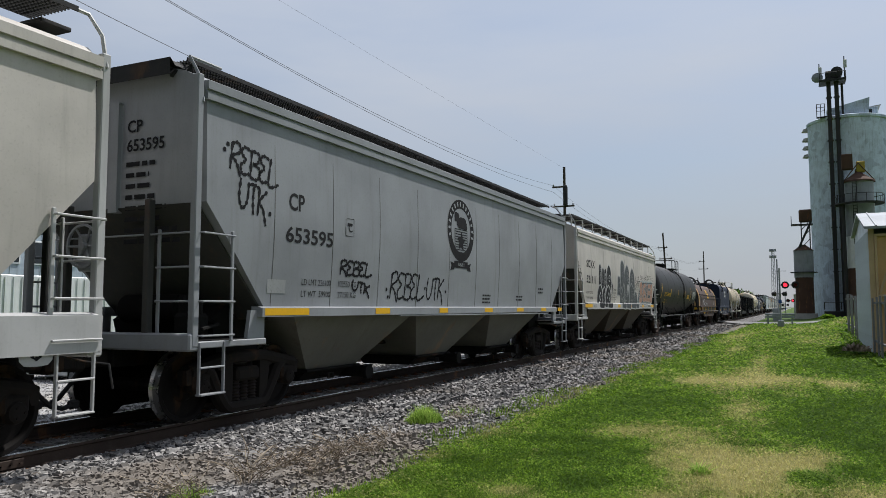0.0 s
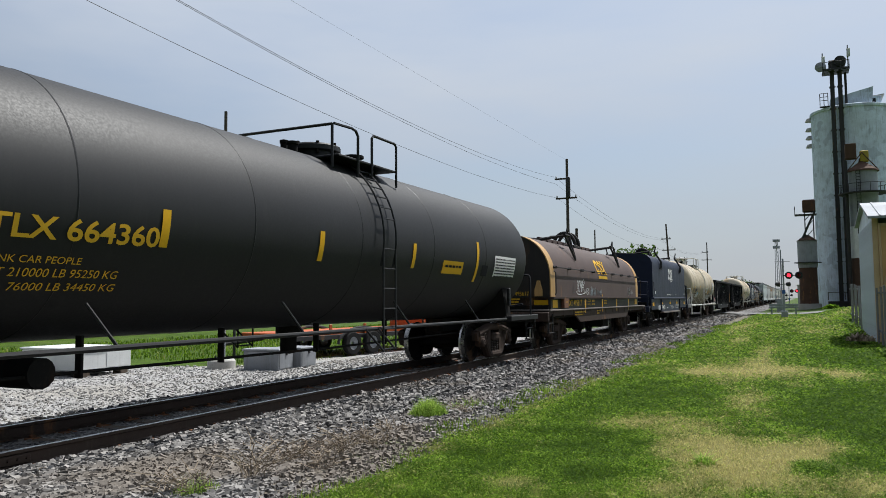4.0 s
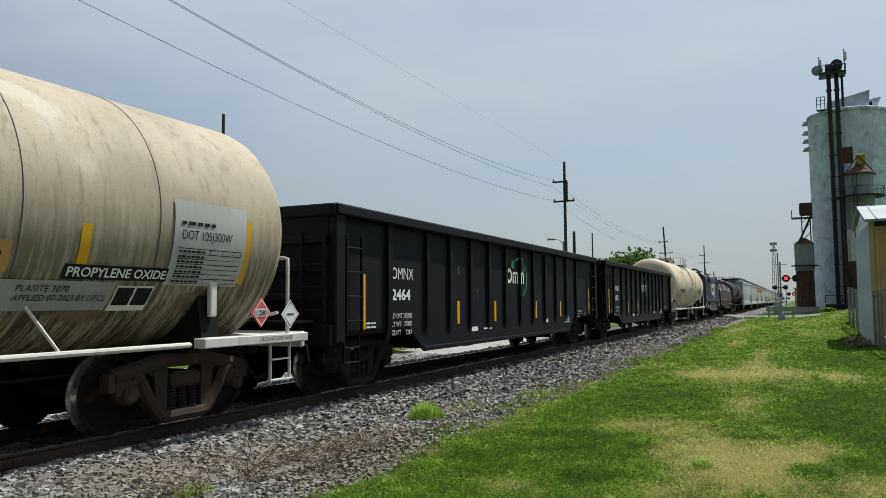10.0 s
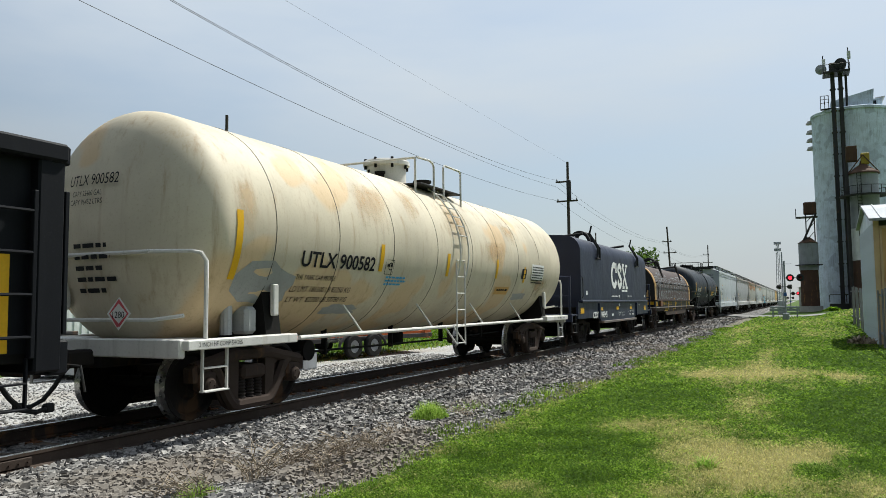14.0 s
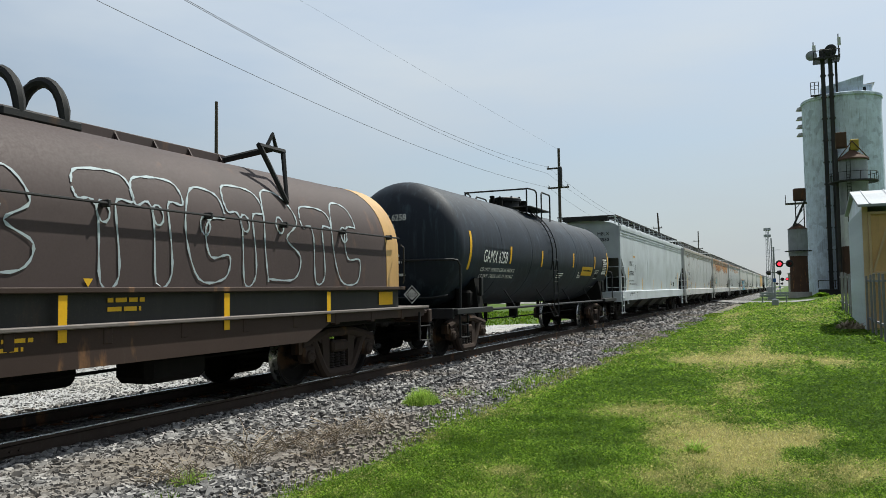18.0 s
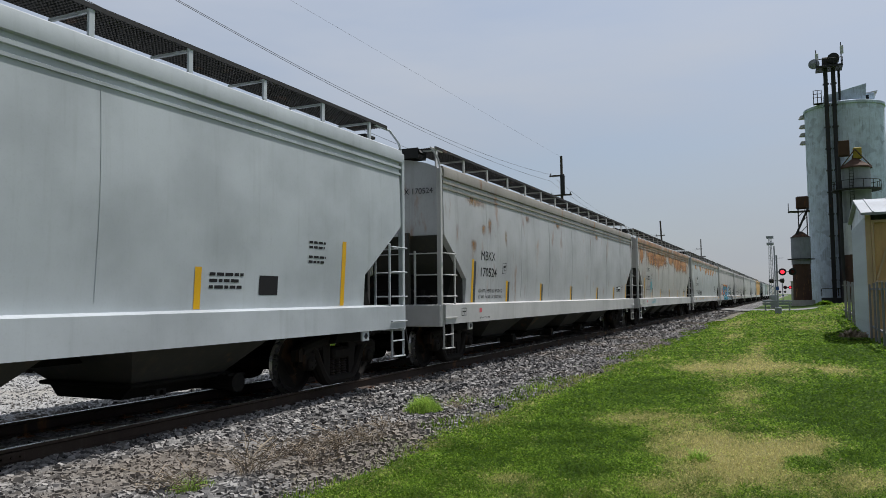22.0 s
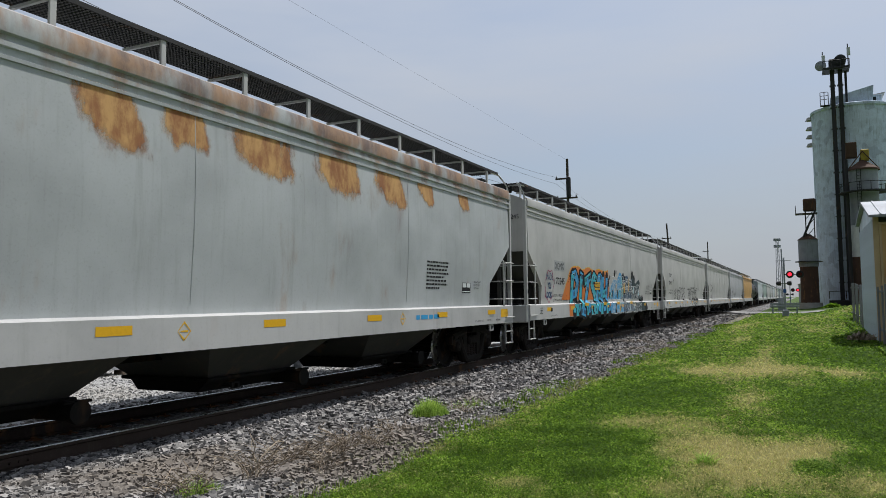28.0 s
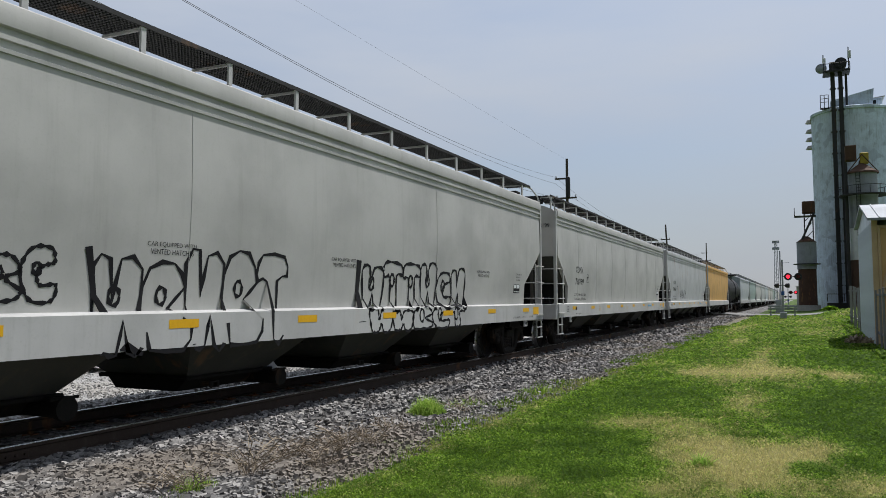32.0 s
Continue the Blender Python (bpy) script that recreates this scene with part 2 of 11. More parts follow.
# ---- mesh building ----
class Shape:
    """Vertices and faces gathered piece by piece."""

    def __init__(self):
        self.v, self.f = [], []

    def add(self, vs, fs):
        o = len(self.v)
        self.v += [tuple(p) for p in vs]
        self.f += [tuple(i + o for i in q) for q in fs]
        return self

    def box(self, x0, x1, y0, y1, z0, z1):
        vs = [(x, y, z) for x in (x0, x1) for y in (y0, y1) for z in (z0, z1)]
        return self.add(vs, [(0, 1, 3, 2), (4, 6, 7, 5), (0, 4, 5, 1), (2, 3, 7, 6), (0, 2, 6, 4), (1, 5, 7, 3)])

    def cbox(self, x0, x1, y0, y1, z0, z1, c=0.02):
        """A box with chamfered edges."""
        cx, cy, cz = (x0 + x1) / 2, (y0 + y1) / 2, (z0 + z1) / 2
        hx, hy, hz = (x1 - x0) / 2, (y1 - y0) / 2, (z1 - z0) / 2
        c = min(c, hx * 0.45, hy * 0.45, hz * 0.45)
        ids, vs = {}, []
        for sx in (-1, 1):
            for sy in (-1, 1):
                for sz in (-1, 1):
                    for k in range(3):
                        h = [hx - c, hy - c, hz - c]
                        h[k] += c
                        ids[(sx, sy, sz, k)] = len(vs)
                        vs.append((cx + sx * h[0], cy + sy * h[1], cz + sz * h[2]))
        fs = []
        for k in range(3):
            i, j = [q for q in range(3) if q != k]
            for s in (-1, 1):
                quad = []
                for a, b in ((-1, -1), (1, -1), (1, 1), (-1, 1)):
                    key = [0, 0, 0]
                    key[k], key[i], key[j] = s, a, b
                    quad.append(ids[(*key, k)])
                fs.append(tuple(quad if (s > 0) == (k != 1) else quad[::-1]))
            for a in (-1, 1):
                for b in (-1, 1):
                    p, q = [0, 0, 0], [0, 0, 0]
                    p[i], p[j], q[i], q[j] = a, b, a, b
                    p[k], q[k] = -1, 1
                    fs.append((ids[(*p, i)], ids[(*q, i)], ids[(*q, j)], ids[(*p, j)]))
        for sx in (-1, 1):
            for sy in (-1, 1):
                for sz in (-1, 1):
                    fs.append(tuple(ids[(sx, sy, sz, k)] for k in range(3)))
        return self.add(vs, fs)

    def rod(self, p, q, r, n=8, r2=None, caps=True):
        p, q = Vector(p), Vector(q)
        d = (q - p).normalized()
        a = d.orthogonal().normalized()
        b = d.cross(a)
        r2 = r if r2 is None else r2
        ring = [(math.cos(2 * math.pi * i / n), math.sin(2 * math.pi * i / n)) for i in range(n)]
        vs = [p + (a * c + b * s) * r for c, s in ring] + [q + (a * c + b * s) * r2 for c, s in ring]
        fs = [(i, (i + 1) % n, n + (i + 1) % n, n + i) for i in range(n)]
        if caps:
            fs += [tuple(range(n))[::-1], tuple(range(n, 2 * n))]
        return self.add(vs, fs)

    def tube(self, pts, r, n=6):
        pts = [Vector(p) for p in pts]
        vs, fs, k = [], [], len(pts)
        a = None
        for i, p in enumerate(pts):
            d = (pts[min(i + 1, k - 1)] - pts[max(i - 1, 0)]).normalized()
            a = d.orthogonal().normalized() if a is None else (a - d * a.dot(d)).normalized()
            b = d.cross(a)
            vs += [p + (a * math.cos(2 * math.pi * j / n) + b * math.sin(2 * math.pi * j / n)) * r for j in range(n)]
        for i in range(k - 1):
            fs += [(i * n + j, i * n + (j + 1) % n, (i + 1) * n + (j + 1) % n, (i + 1) * n + j) for j in range(n)]
        fs += [tuple(range(n))[::-1], tuple(range((k - 1) * n, k * n))]
        return self.add(vs, fs)

    def prism(self, poly, axis, a, b):
        """A flat outline drawn out along an axis from a to b."""
        n = len(poly)

        def put(u, v, w):
            return (w, u, v) if axis == 'x' else (u, w, v) if axis == 'y' else (u, v, w)
        vs = [put(u, v, a) for u, v in poly] + [put(u, v, b) for u, v in poly]
        fs = [(i, (i + 1) % n, n + (i + 1) % n, n + i) for i in range(n)] + [tuple(range(n))[::-1], tuple(range(n, 2 * n))]
        return self.add(vs, fs)

    def lathe(self, prof, axis='y', n=32, centre=(0, 0, 0), closed=False):
        """(radius, along) pairs turned round an axis."""
        vs, fs, k = [], [], len(prof)
        for r, w in prof:
            for i in range(n):
                c, s = r * math.cos(2 * math.pi * i / n), r * math.sin(2 * math.pi * i / n)
                p = (c, w, s) if axis == 'y' else (w, c, s) if axis == 'x' else (c, s, w)
                vs.append((p[0] + centre[0], p[1] + centre[1], p[2] + centre[2]))
        for j in range(k if closed else k - 1):
            j2 = (j + 1) % k
            fs += [(j * n + i, j * n + (i + 1) % n, j2 * n + (i + 1) % n, j2 * n + i) for i in range(n)]
        if not closed:
            fs += [tuple(range(n))[::-1], tuple(range((k - 1) * n, k * n))]
        return self.add(vs, fs)

    def mesh(self, name, material, smooth=True):
        me = bpy.data.meshes.new(name)
        me.from_pydata(self.v, [], self.f)
        bm = bmesh.new()
        bm.from_mesh(me)
        bmesh.ops.recalc_face_normals(bm, faces=bm.faces)
        bm.to_mesh(me)
        bm.free()
        if smooth:
            me.polygons.foreach_set("use_smooth", [True] * len(me.polygons))
            me.set_sharp_from_angle(angle=radians(32))
        me.materials.append(material)
        return me


def part(name, shape, material, parent=None, label="", at=None):
    """One mesh object under a thing or a part. shape: a Shape or a mesh made before."""
    me = shape.mesh(name, material) if isinstance(shape, Shape) else shape
    ob = new(name, me)
    if parent is not None:
        ob.parent = parent
    if at is not None:
        ob.matrix_basis = at
    if label:
        tagged(ob, label)
    return ob


def thing(name, x, y, z, label, category, group="", kind="", rz=0):
    ob = new(name)
    ob.empty_display_size = 0.3
    ob.matrix_basis = pose(x, y, z, 0, 0, rz)
    return tagged(ob, label, category, group, kind)


def letters(text, size, bold=0.0, spacing=1.0, align='LEFT'):
    if "M" in text or "W" in text:
        bold = 0.0
    """Flat lettering as vertices and faces in its own plane."""
    cu = bpy.data.curves.new("lettering", 'FONT')
    cu.body, cu.size, cu.space_character, cu.align_x, cu.offset = text, size, spacing, align, bold
    cu.resolution_u = 3
    ob = bpy.data.objects.new("lettering", cu)
    me = bpy.data.meshes.new_from_object(ob)
    vs = [tuple(v.co) for v in me.vertices]
    fs = [tuple(p.vertices) for p in me.polygons]
    bpy.data.objects.remove(ob)
    bpy.data.curves.remove(cu)
    bpy.data.meshes.remove(me)
    return vs, fs


# ---- palette ----
M_GRASS = grass_mat("lawn", (0.030, 0.060, 0.004), (0.085, 0.150, 0.009), (0.22, 0.20, 0.07), False)
M_BLADE = grass_mat("grass_blades", (0.066, 0.140, 0.009), (0.25, 0.40, 0.036), (0.50, 0.45, 0.19), True)
M_CLOVER = grass_mat("clover_leaves", (0.054, 0.120, 0.009), (0.25, 0.41, 0.036), (0.50, 0.45, 0.18), True)
M_DRY = island_mat("dry_stems", (0.15, 0.115, 0.085), (0.42, 0.35, 0.26), 0.9, None, 40, 0.2)
M_TUFT = grass_mat("tuft_blades", (0.20, 0.34, 0.05), (0.46, 0.60, 0.14), (0.40, 0.36, 0.16), True)
M_BALLAST = ground_mat("ballast_bed", [(0.030, 0.029, 0.030), (0.36, 0.35, 0.345), (0.20, 0.185, 0.17)], 21, 1.0, 0.09)
M_STONE = island_mat("ballast_stones", (0.030, 0.029, 0.030), (0.42, 0.40, 0.38), 0.85, (0.22, 0.19, 0.16), 50)
M_LOT = ground_mat("pale_gravel", [(0.26, 0.255, 0.25), (0.46, 0.45, 0.44), (0.35, 0.33, 0.30)], 30, 0.8, 0.03)
M_LOTSTONE = island_mat("pale_stones", (0.20, 0.195, 0.19), (0.54, 0.53, 0.51), 0.9, (0.36, 0.335, 0.30), 50)
M_ROAD = ground_mat("worn_asphalt", [(0.16, 0.155, 0.15), (0.22, 0.215, 0.21), (0.26, 0.25, 0.24)], 60, 0.3, 0.01)
M_EARTH = ground_mat("verge_earth", [(0.065, 0.054, 0.043), (0.30, 0.26, 0.205), (0.10, 0.125, 0.04)], 30, 1.0, 0.04)
M_RAIL_SIDE = coat("rusted_rail", (0.050, 0.034, 0.026), 0.75, 0.2, 0.5, 0.3, 0.6, None, 0.4)
M_RAIL_TOP = plain("polished_rail", (0.45, 0.44, 0.43), 0.28, 0.9, 8, 0.15, 0.05)
M_TIE = coat("old_tie_wood", (0.10, 0.078, 0.06), 0.9, 0, 0.6, 0.5, 0, None, 0.7)
M_PLATE = coat("tie_plate_rust", (0.20, 0.09, 0.045), 0.85, 0.1, 0.4, 0.2, 0.5)
M_POLE = coat("pole_wood", (0.075, 0.062, 0.052), 0.9, 0, 0.3, 0.6, 0, None, 0.5)
M_WIRE = plain("wire", (0.10, 0.10, 0.11), 0.5, 0.3)
M_CONC = coat("grey_concrete", (0.44, 0.43, 0.41), 0.9, 0, 0.3, 0.35, 0, None, 0.3)
# whitewash with the sky's blue light on its shaded front put into the colours
M_SILO = coat("sky_tinted_whitewash", (0.66, 0.75, 0.88), 0.9, 0, 0.55, 0.8, 0, None, 0.4, (0.17, 0.19, 0.225), ((0.40, 0.46, 0.56), 0.6), spec=0.1)
M_DARKSTEEL = coat("dark_steel", (0.045, 0.045, 0.048), 0.7, 0.3, 0.3, 0.2, 0.3)
M_GALV = coat("galvanised_sheet", (0.30, 0.32, 0.35), 0.6, 0.2, 0.25, 0.4, 0.1)
M_RUSTY = coat("rusted_tank", (0.09, 0.05, 0.035), 0.85, 0.1, 0.5, 0.4, 0.7)
M_SHED = coat("shed_siding", (0.60, 0.67, 0.73), 0.5, 0.1, 0.15, 0.3, 0.05)
M_BLUEMETAL = coat("pale_blue_siding", (0.42, 0.49, 0.55), 0.5, 0.2, 0.2, 0.35, 0.1)
M_WHITEMETAL = coat("white_siding", (0.70, 0.72, 0.72), 0.5, 0.1, 0.15, 0.3)
M_ROOFMETAL = coat("weathered_roof_sheet", (0.50, 0.50, 0.49), 0.55, 0.3, 0.3, 0.6, 0.5)
M_PLY = coat("raw_plywood", (0.62, 0.40, 0.19), 0.8, 0, 0.2, 0.3, 0, None, 0.3, (0.22, 0.12, 0.05))
M_LUMBER = coat("pale_lumber", (0.55, 0.40, 0.24), 0.8, 0, 0.2, 0.2)
M_FENCE = coat("weathered_board", (0.20, 0.20, 0.205), 0.9, 0, 0.4, 0.5, 0, None, 0.5)
M_GLASSDARK = plain("dark_window_glass", (0.02, 0.025, 0.03), 0.12, 0.0, 3, 0.2, 0.02)
M_RUBBER = plain("black_rubber", (0.02, 0.02, 0.02), 0.85, 0, 30, 0.3, 0.3)
M_REDGLOW = plain("lit_red_lens", (0.5, 0.01, 0.02), 0.3, 0, 10, 0.1, 0.02, ((1.0, 0.02, 0.04), 3.0))
M_REDDIM = plain("unlit_red_lens", (0.16, 0.01, 0.012), 0.3, 0, 10, 0.1, 0.02)
M_ORANGE = coat("orange_paint", (0.50, 0.11, 0.03), 0.55, 0, 0.3, 0.3, 0.3)
M_LEAF = grass_mat("tree_leaves", (0.05, 0.10, 0.018), (0.14, 0.22, 0.045), (0.2, 0.2, 0.1), True)
M_BARK = coat("bark", (0.12, 0.09, 0.065), 0.95, 0, 0.4, 0.5, 0, None, 0.8)

# ---- ground ----


def smooth(a, b, v):
    t = min(1, max(0, (v - a) / (b - a)))
    return t * t * (3 - 2 * t)


def lie(x, y):
    """Height of the ground."""
    z = 0.92 * smooth(0.8, 4.2, x) * smooth(24, 46, y) * (1 - 0.6 * smooth(60, 100, y))
    z += 0.035 * noise.noise((x * 0.35, y * 0.22, 0.0)) * smooth(-4.5, -2.5, x)
    z -= 0.22 * smooth(-3.55, -4.7, x) * smooth(-13.5, -11.5, x)
    return z


def strip(name, xs, ys, height, material, label, category="ground"):
    s = Shape()
    vs = [(x, y, height(x, y)) for y in ys for x in xs]
    k = len(xs)
    fs = [(j * k + i, j * k + i + 1, (j + 1) * k + i + 1, (j + 1) * k + i) for j in range(len(ys) - 1) for i in range(k - 1)]
    s.add(vs, fs)
    return tagged(part(name, s, material), label, category, kind="structure")


def spread(a, b, n, power=1.0):
    return [a + (b - a) * (i / n) ** power for i in range(n + 1)]


gx = [-3000, -600, -150, -60, -30, -20, -16] + spread(-14.5, 6, 82) + [7, 8, 10, 14, 20, 40, 150, 600, 3000]
gy = [-400, -60, -15] + spread(-5, 60, 150) + spread(62, 200, 40) + [260, 400, 800, 1600, 4000]
DRY_SPOTS = ((-0.5, 7.5, 0.75, 0.95, 1.0), (-0.9, 9.0, 0.55, 0.9, 0.9), (0.25, 9.2, 0.55, 0.7, 1.0), (0.55, 7.6, 0.35, 0.6, 0.9), (-0.2, 8.6, 0.5, 0.7, 0.8), (-1.75, 10.3, 0.75, 0.75, 0.85), (-0.75, 13.0, 0.45, 1.6, 0.75),
             (-0.85, 18.6, 1.15, 2.6, 1.1), (-2.1, 17.6, 0.55, 1.3, 0.8), (0.7, 18.2, 0.55, 1.4, 1.0), (-1.0, 25.0, 0.35, 4.5, 0.7), (-2.1, 31.0, 0.4, 5.0, 0.7), (-1.2, 6.6, 0.5, 0.4, 0.6), (-2.4, 6.5, 0.3, 0.35, 0.7), (-3.75, 14.0, 0.35, 12.0, 0.4),
             (-2.8, 45.0, 0.7, 8.0, 0.7), (0.6, 42.0, 1.4, 5.0, 0.45), (1.5, 60.0, 4.0, 9.0, 0.5), (-12.5, 21.0, 1.5, 6.0, 0.7))


LUSH_SPOTS = ((0.6, 12.2, 0.75, 1.7, 0.9), (1.0, 9.6, 0.5, 1.5, 0.8), (1.0, 14.5, 0.7, 1.6, 0.8), (1.2, 23.0, 1.0, 3.5, 0.8), (0.06, 7.95, 0.22, 0.3, 1.3), (0.45, 8.5, 0.2, 0.35, 0.8), (-2.6, 13.0, 0.6, 2.5, 0.5), (-2.2, 8.3, 0.6, 1.0, 0.6), (0.35, 17.6, 0.22, 0.5, 0.9), (-1.7, 13.6, 0.5, 1.2, 0.5))


def dryness(x, y):
    """Where the lawn has dried: a few broad patches along the mower's way."""
    x, y = np.asarray(x, float), np.asarray(y, float)
    d = sum(k * np.exp(-((x - cx) / rx) ** 2 - ((y - cy) / ry) ** 2) for cx, cy, rx, ry, k in DRY_SPOTS)
    d = d - sum(k * np.exp(-((x - cx) / rx) ** 2 - ((y - cy) / ry) ** 2) for cx, cy, rx, ry, k in LUSH_SPOTS)
    n1 = np.array([noise.noise((a * 1.1, b * 0.8, 4.0)) + 0.8 * noise.noise((a * 3.2, b * 2.4, 9.0)) + 0.9 * noise.noise((a * 8.5, b * 6.0, 2.0)) for a, b in zip(x, y)])
    return np.clip((d * 1.0 + 0.42 * n1 - 0.24) * 1.3, -1.0, 1.0)


GROUND = strip("ground", gx, gy, lie, M_GRASS, "mown green lawn with yellowish dry patches beside the track")


def set_dry(ob):
    me = ob.data
    a = me.attributes.new("dry", 'FLOAT', 'POINT')
    m = ob.matrix_basis
    a.data.foreach_set("value", dryness([v.co.x for v in me.vertices], [v.co.y for v in me.vertices]).astype(np.float32))


set_dry(GROUND)


def bed(x, y):
    """Ballast: flush with the ties, falling off at both shoulders."""
    d = abs(x - TRACK)
    z = 0.0 - 0.06 * smooth(1.5, 2.9, d) - 0.1 * smooth(2.9, 3.9, d)
    return z + 0.012 * noise.noise((x * 3, y * 3, 1.0))


strip("ballast_bed", spread(TRACK - 3.8, TRACK + 3.7, 46), spread(-20, 40, 200) + spread(41, 82, 40) + [200, 600, 1500], bed, M_BALLAST,
      "bed of crushed grey stone under the track", "ballast")


def verge(x, y):
    return -0.012 - 0.12 * smooth(-4.3, -5.6, x) + 0.02 * noise.noise((x * 2, y * 2, 3.0)) - 0.10 * smooth(-3.85, -3.4, x + 0.35 * noise.noise((0.0, y * 0.6, 2.0)))


strip("verge", spread(-5.6, -3.2, 24), spread(-6, 76, 160), verge, M_EARTH, "strip of bare brown earth and sparse weeds at the lawn's edge", "earth")


def lot(x, y):
    edge = -17.4 + 5.6 * smooth(13.2, 16.4, y) + 0.35 * noise.noise((0.3, y * 0.5, 0.0))
    return 0.012 - 0.05 * smooth(edge + 0.4, edge - 0.4, x) - 0.06 * smooth(-10.6, -9.8, x) + 0.01 * noise.noise((x * 2, y * 2, 5.0))


strip("gravel_lot", spread(-19.5, -9.8, 56), spread(-10, 34, 90), lot, M_LOT, "pale crushed limestone spread beyond the track", "gravel")
strip("road", spread(-70, 70, 60), [81, 82, 84, 86, 88, 89], lambda x, y: 0.95 * smooth(0.8, 4.2, x) * 0.5 + 0.02 + 0.16 * smooth(3.2, 1.2, abs(x - TRACK)), M_ROAD,
      "worn grey asphalt road over the crossing", "road")


def scatter(name, count, place, size, material, label, category, seed, flat=0.95):
    """Loose stones: jittered blocks, joined."""
    rng = np.random.default_rng(seed)
    base = np.array([(x, y, z) for x in (-1, 1) for y in (-1, 1) for z in (-1, 1)], float)
    faces = np.array([(0, 1, 3, 2), (4, 6, 7, 5), (0, 4, 5, 1), (2, 3, 7, 6), (0, 2, 6, 4), (1, 5, 7, 3)])
    pts = place(rng, count)
    n = len(pts)
    sc = (size[0] + (size[1] - size[0]) * rng.random((n, 1, 1)) ** 1.7) * (1 + 0.03 * np.clip(pts[:, 1] - 12, 0, 60))[:, None, None]
    v = base[None] * (0.45 + 0.65 * rng.random((n, 8, 3))) * sc * 0.5 * np.stack([np.ones((n, 1)), 0.75 + 0.5 * rng.random((n, 1)), flat * (0.6 + 0.7 * rng.random((n, 1)))], -1)
    a, b = rng.random(n) * 6.283, (rng.random(n) - 0.5) * 1.2
    ca, sa, cb, sb = (f(q)[:, None] for q in (a, b) for f in (np.cos, np.sin))
    x, y, z = v[..., 0], v[..., 1], v[..., 2]
    y, z = y * cb - z * sb, y * sb + z * cb
    x, y = x * ca - y * sa, x * sa + y * ca
    v = np.stack([x, y, z], -1) + pts[:, None, :]
    f = faces[None] + (np.arange(n) * 8)[:, None, None]
    return bulk(name, v.reshape(-1, 3), f.reshape(-1, 4), material, label, category)


def bulk(name, verts, faces, material, label, category, flat_shade=True):
    me = bpy.data.meshes.new(name)
    k = faces.shape[1]
    me.vertices.add(len(verts))
    me.vertices.foreach_set("co", np.ascontiguousarray(verts, dtype=np.float32).ravel())
    me.loops.add(faces.size)
    me.loops.foreach_set("vertex_index", np.ascontiguousarray(faces, dtype=np.int32).ravel())
    me.polygons.add(len(faces))
    me.polygons.foreach_set("loop_start", np.arange(0, faces.size, k, dtype=np.int32))
    me.update(calc_edges=True)
    me.validate()
    if flat_shade:
        me.shade_flat()
    me.materials.append(material)
    return tagged(new(name, me), label, category, kind="stuff")


def heights(fn, x, y):
    return np.array([fn(a, b) for a, b in zip(x, y)])


def near_ballast(rng, n):
    y = 1 / (1 / 2.8 - rng.random(n) ** 0.8 * (1 / 2.8 - 1 / 80.0))
    x = TRACK + 0.85 + (2.35 + 0.3 * rng.random(n)) * rng.random(n) ** 0.9
    return np.stack([x, y, np.maximum(heights(bed, x, y), np.where(x > -5.6, heights(verge, x, y), -1.0)) + 0.016], 1)


def mid_ballast(rng, n):
    y = 3 + 30 * rng.random(n) ** 1.4
    x = TRACK - 0.7 + 1.4 * rng.random(n)
    keep = (np.mod(y, 0.52) > 0.24)
    x, y = x[keep], y[keep]
    return np.stack([x, y, heights(bed, x, y) - 0.02], 1)


def far_ballast(rng, n):
    y = 4 + 32 * rng.random(n) ** 1.4
    x = TRACK - 0.85 - 2.0 * rng.random(n)
    return np.stack([x, y, heights(bed, x, y) + 0.004], 1)


def lot_stones(rng, n):
    y = 4 + 18 * rng.random(n)
    x = -10.2 - 6.6 * rng.random(n) ** 1.3
    keep = x > -17.0 + 5.4 * np.clip((y - 13.2) / 3.2, 0, 1)
    x, y = x[keep], y[keep]
    return np.stack([x, y, heights(lot, x, y)], 1)


def verge_stones(rng, n):
    y = 3 + 40 * rng.random(n) ** 2.0
    x = -5.3 + 1.65 * rng.random(n) ** 1.5
    return np.stack([x, y, heights(verge, x, y) + 0.010], 1)


scatter("ballast_stone", 32000, near_ballast, (0.030, 0.088), M_STONE, "loose crushed grey and pale ballast stones", "ballast", 1)
scatter("ballast_stone", 5000, mid_ballast, (0.03, 0.08), M_STONE, "loose crushed grey stones between the ties", "ballast", 2)
scatter("ballast_stone", 6000, far_ballast, (0.03, 0.085), M_STONE, "loose crushed grey stones on the far shoulder", "ballast", 3)
scatter("gravel_stone", 14000, lot_stones, (0.02, 0.06), M_LOTSTONE, "loose pale limestone chips", "gravel", 4)
scatter("verge_stone", 22000, verge_stones, (0.018, 0.065), M_STONE, "scattered small stones on bare earth", "stones", 5)


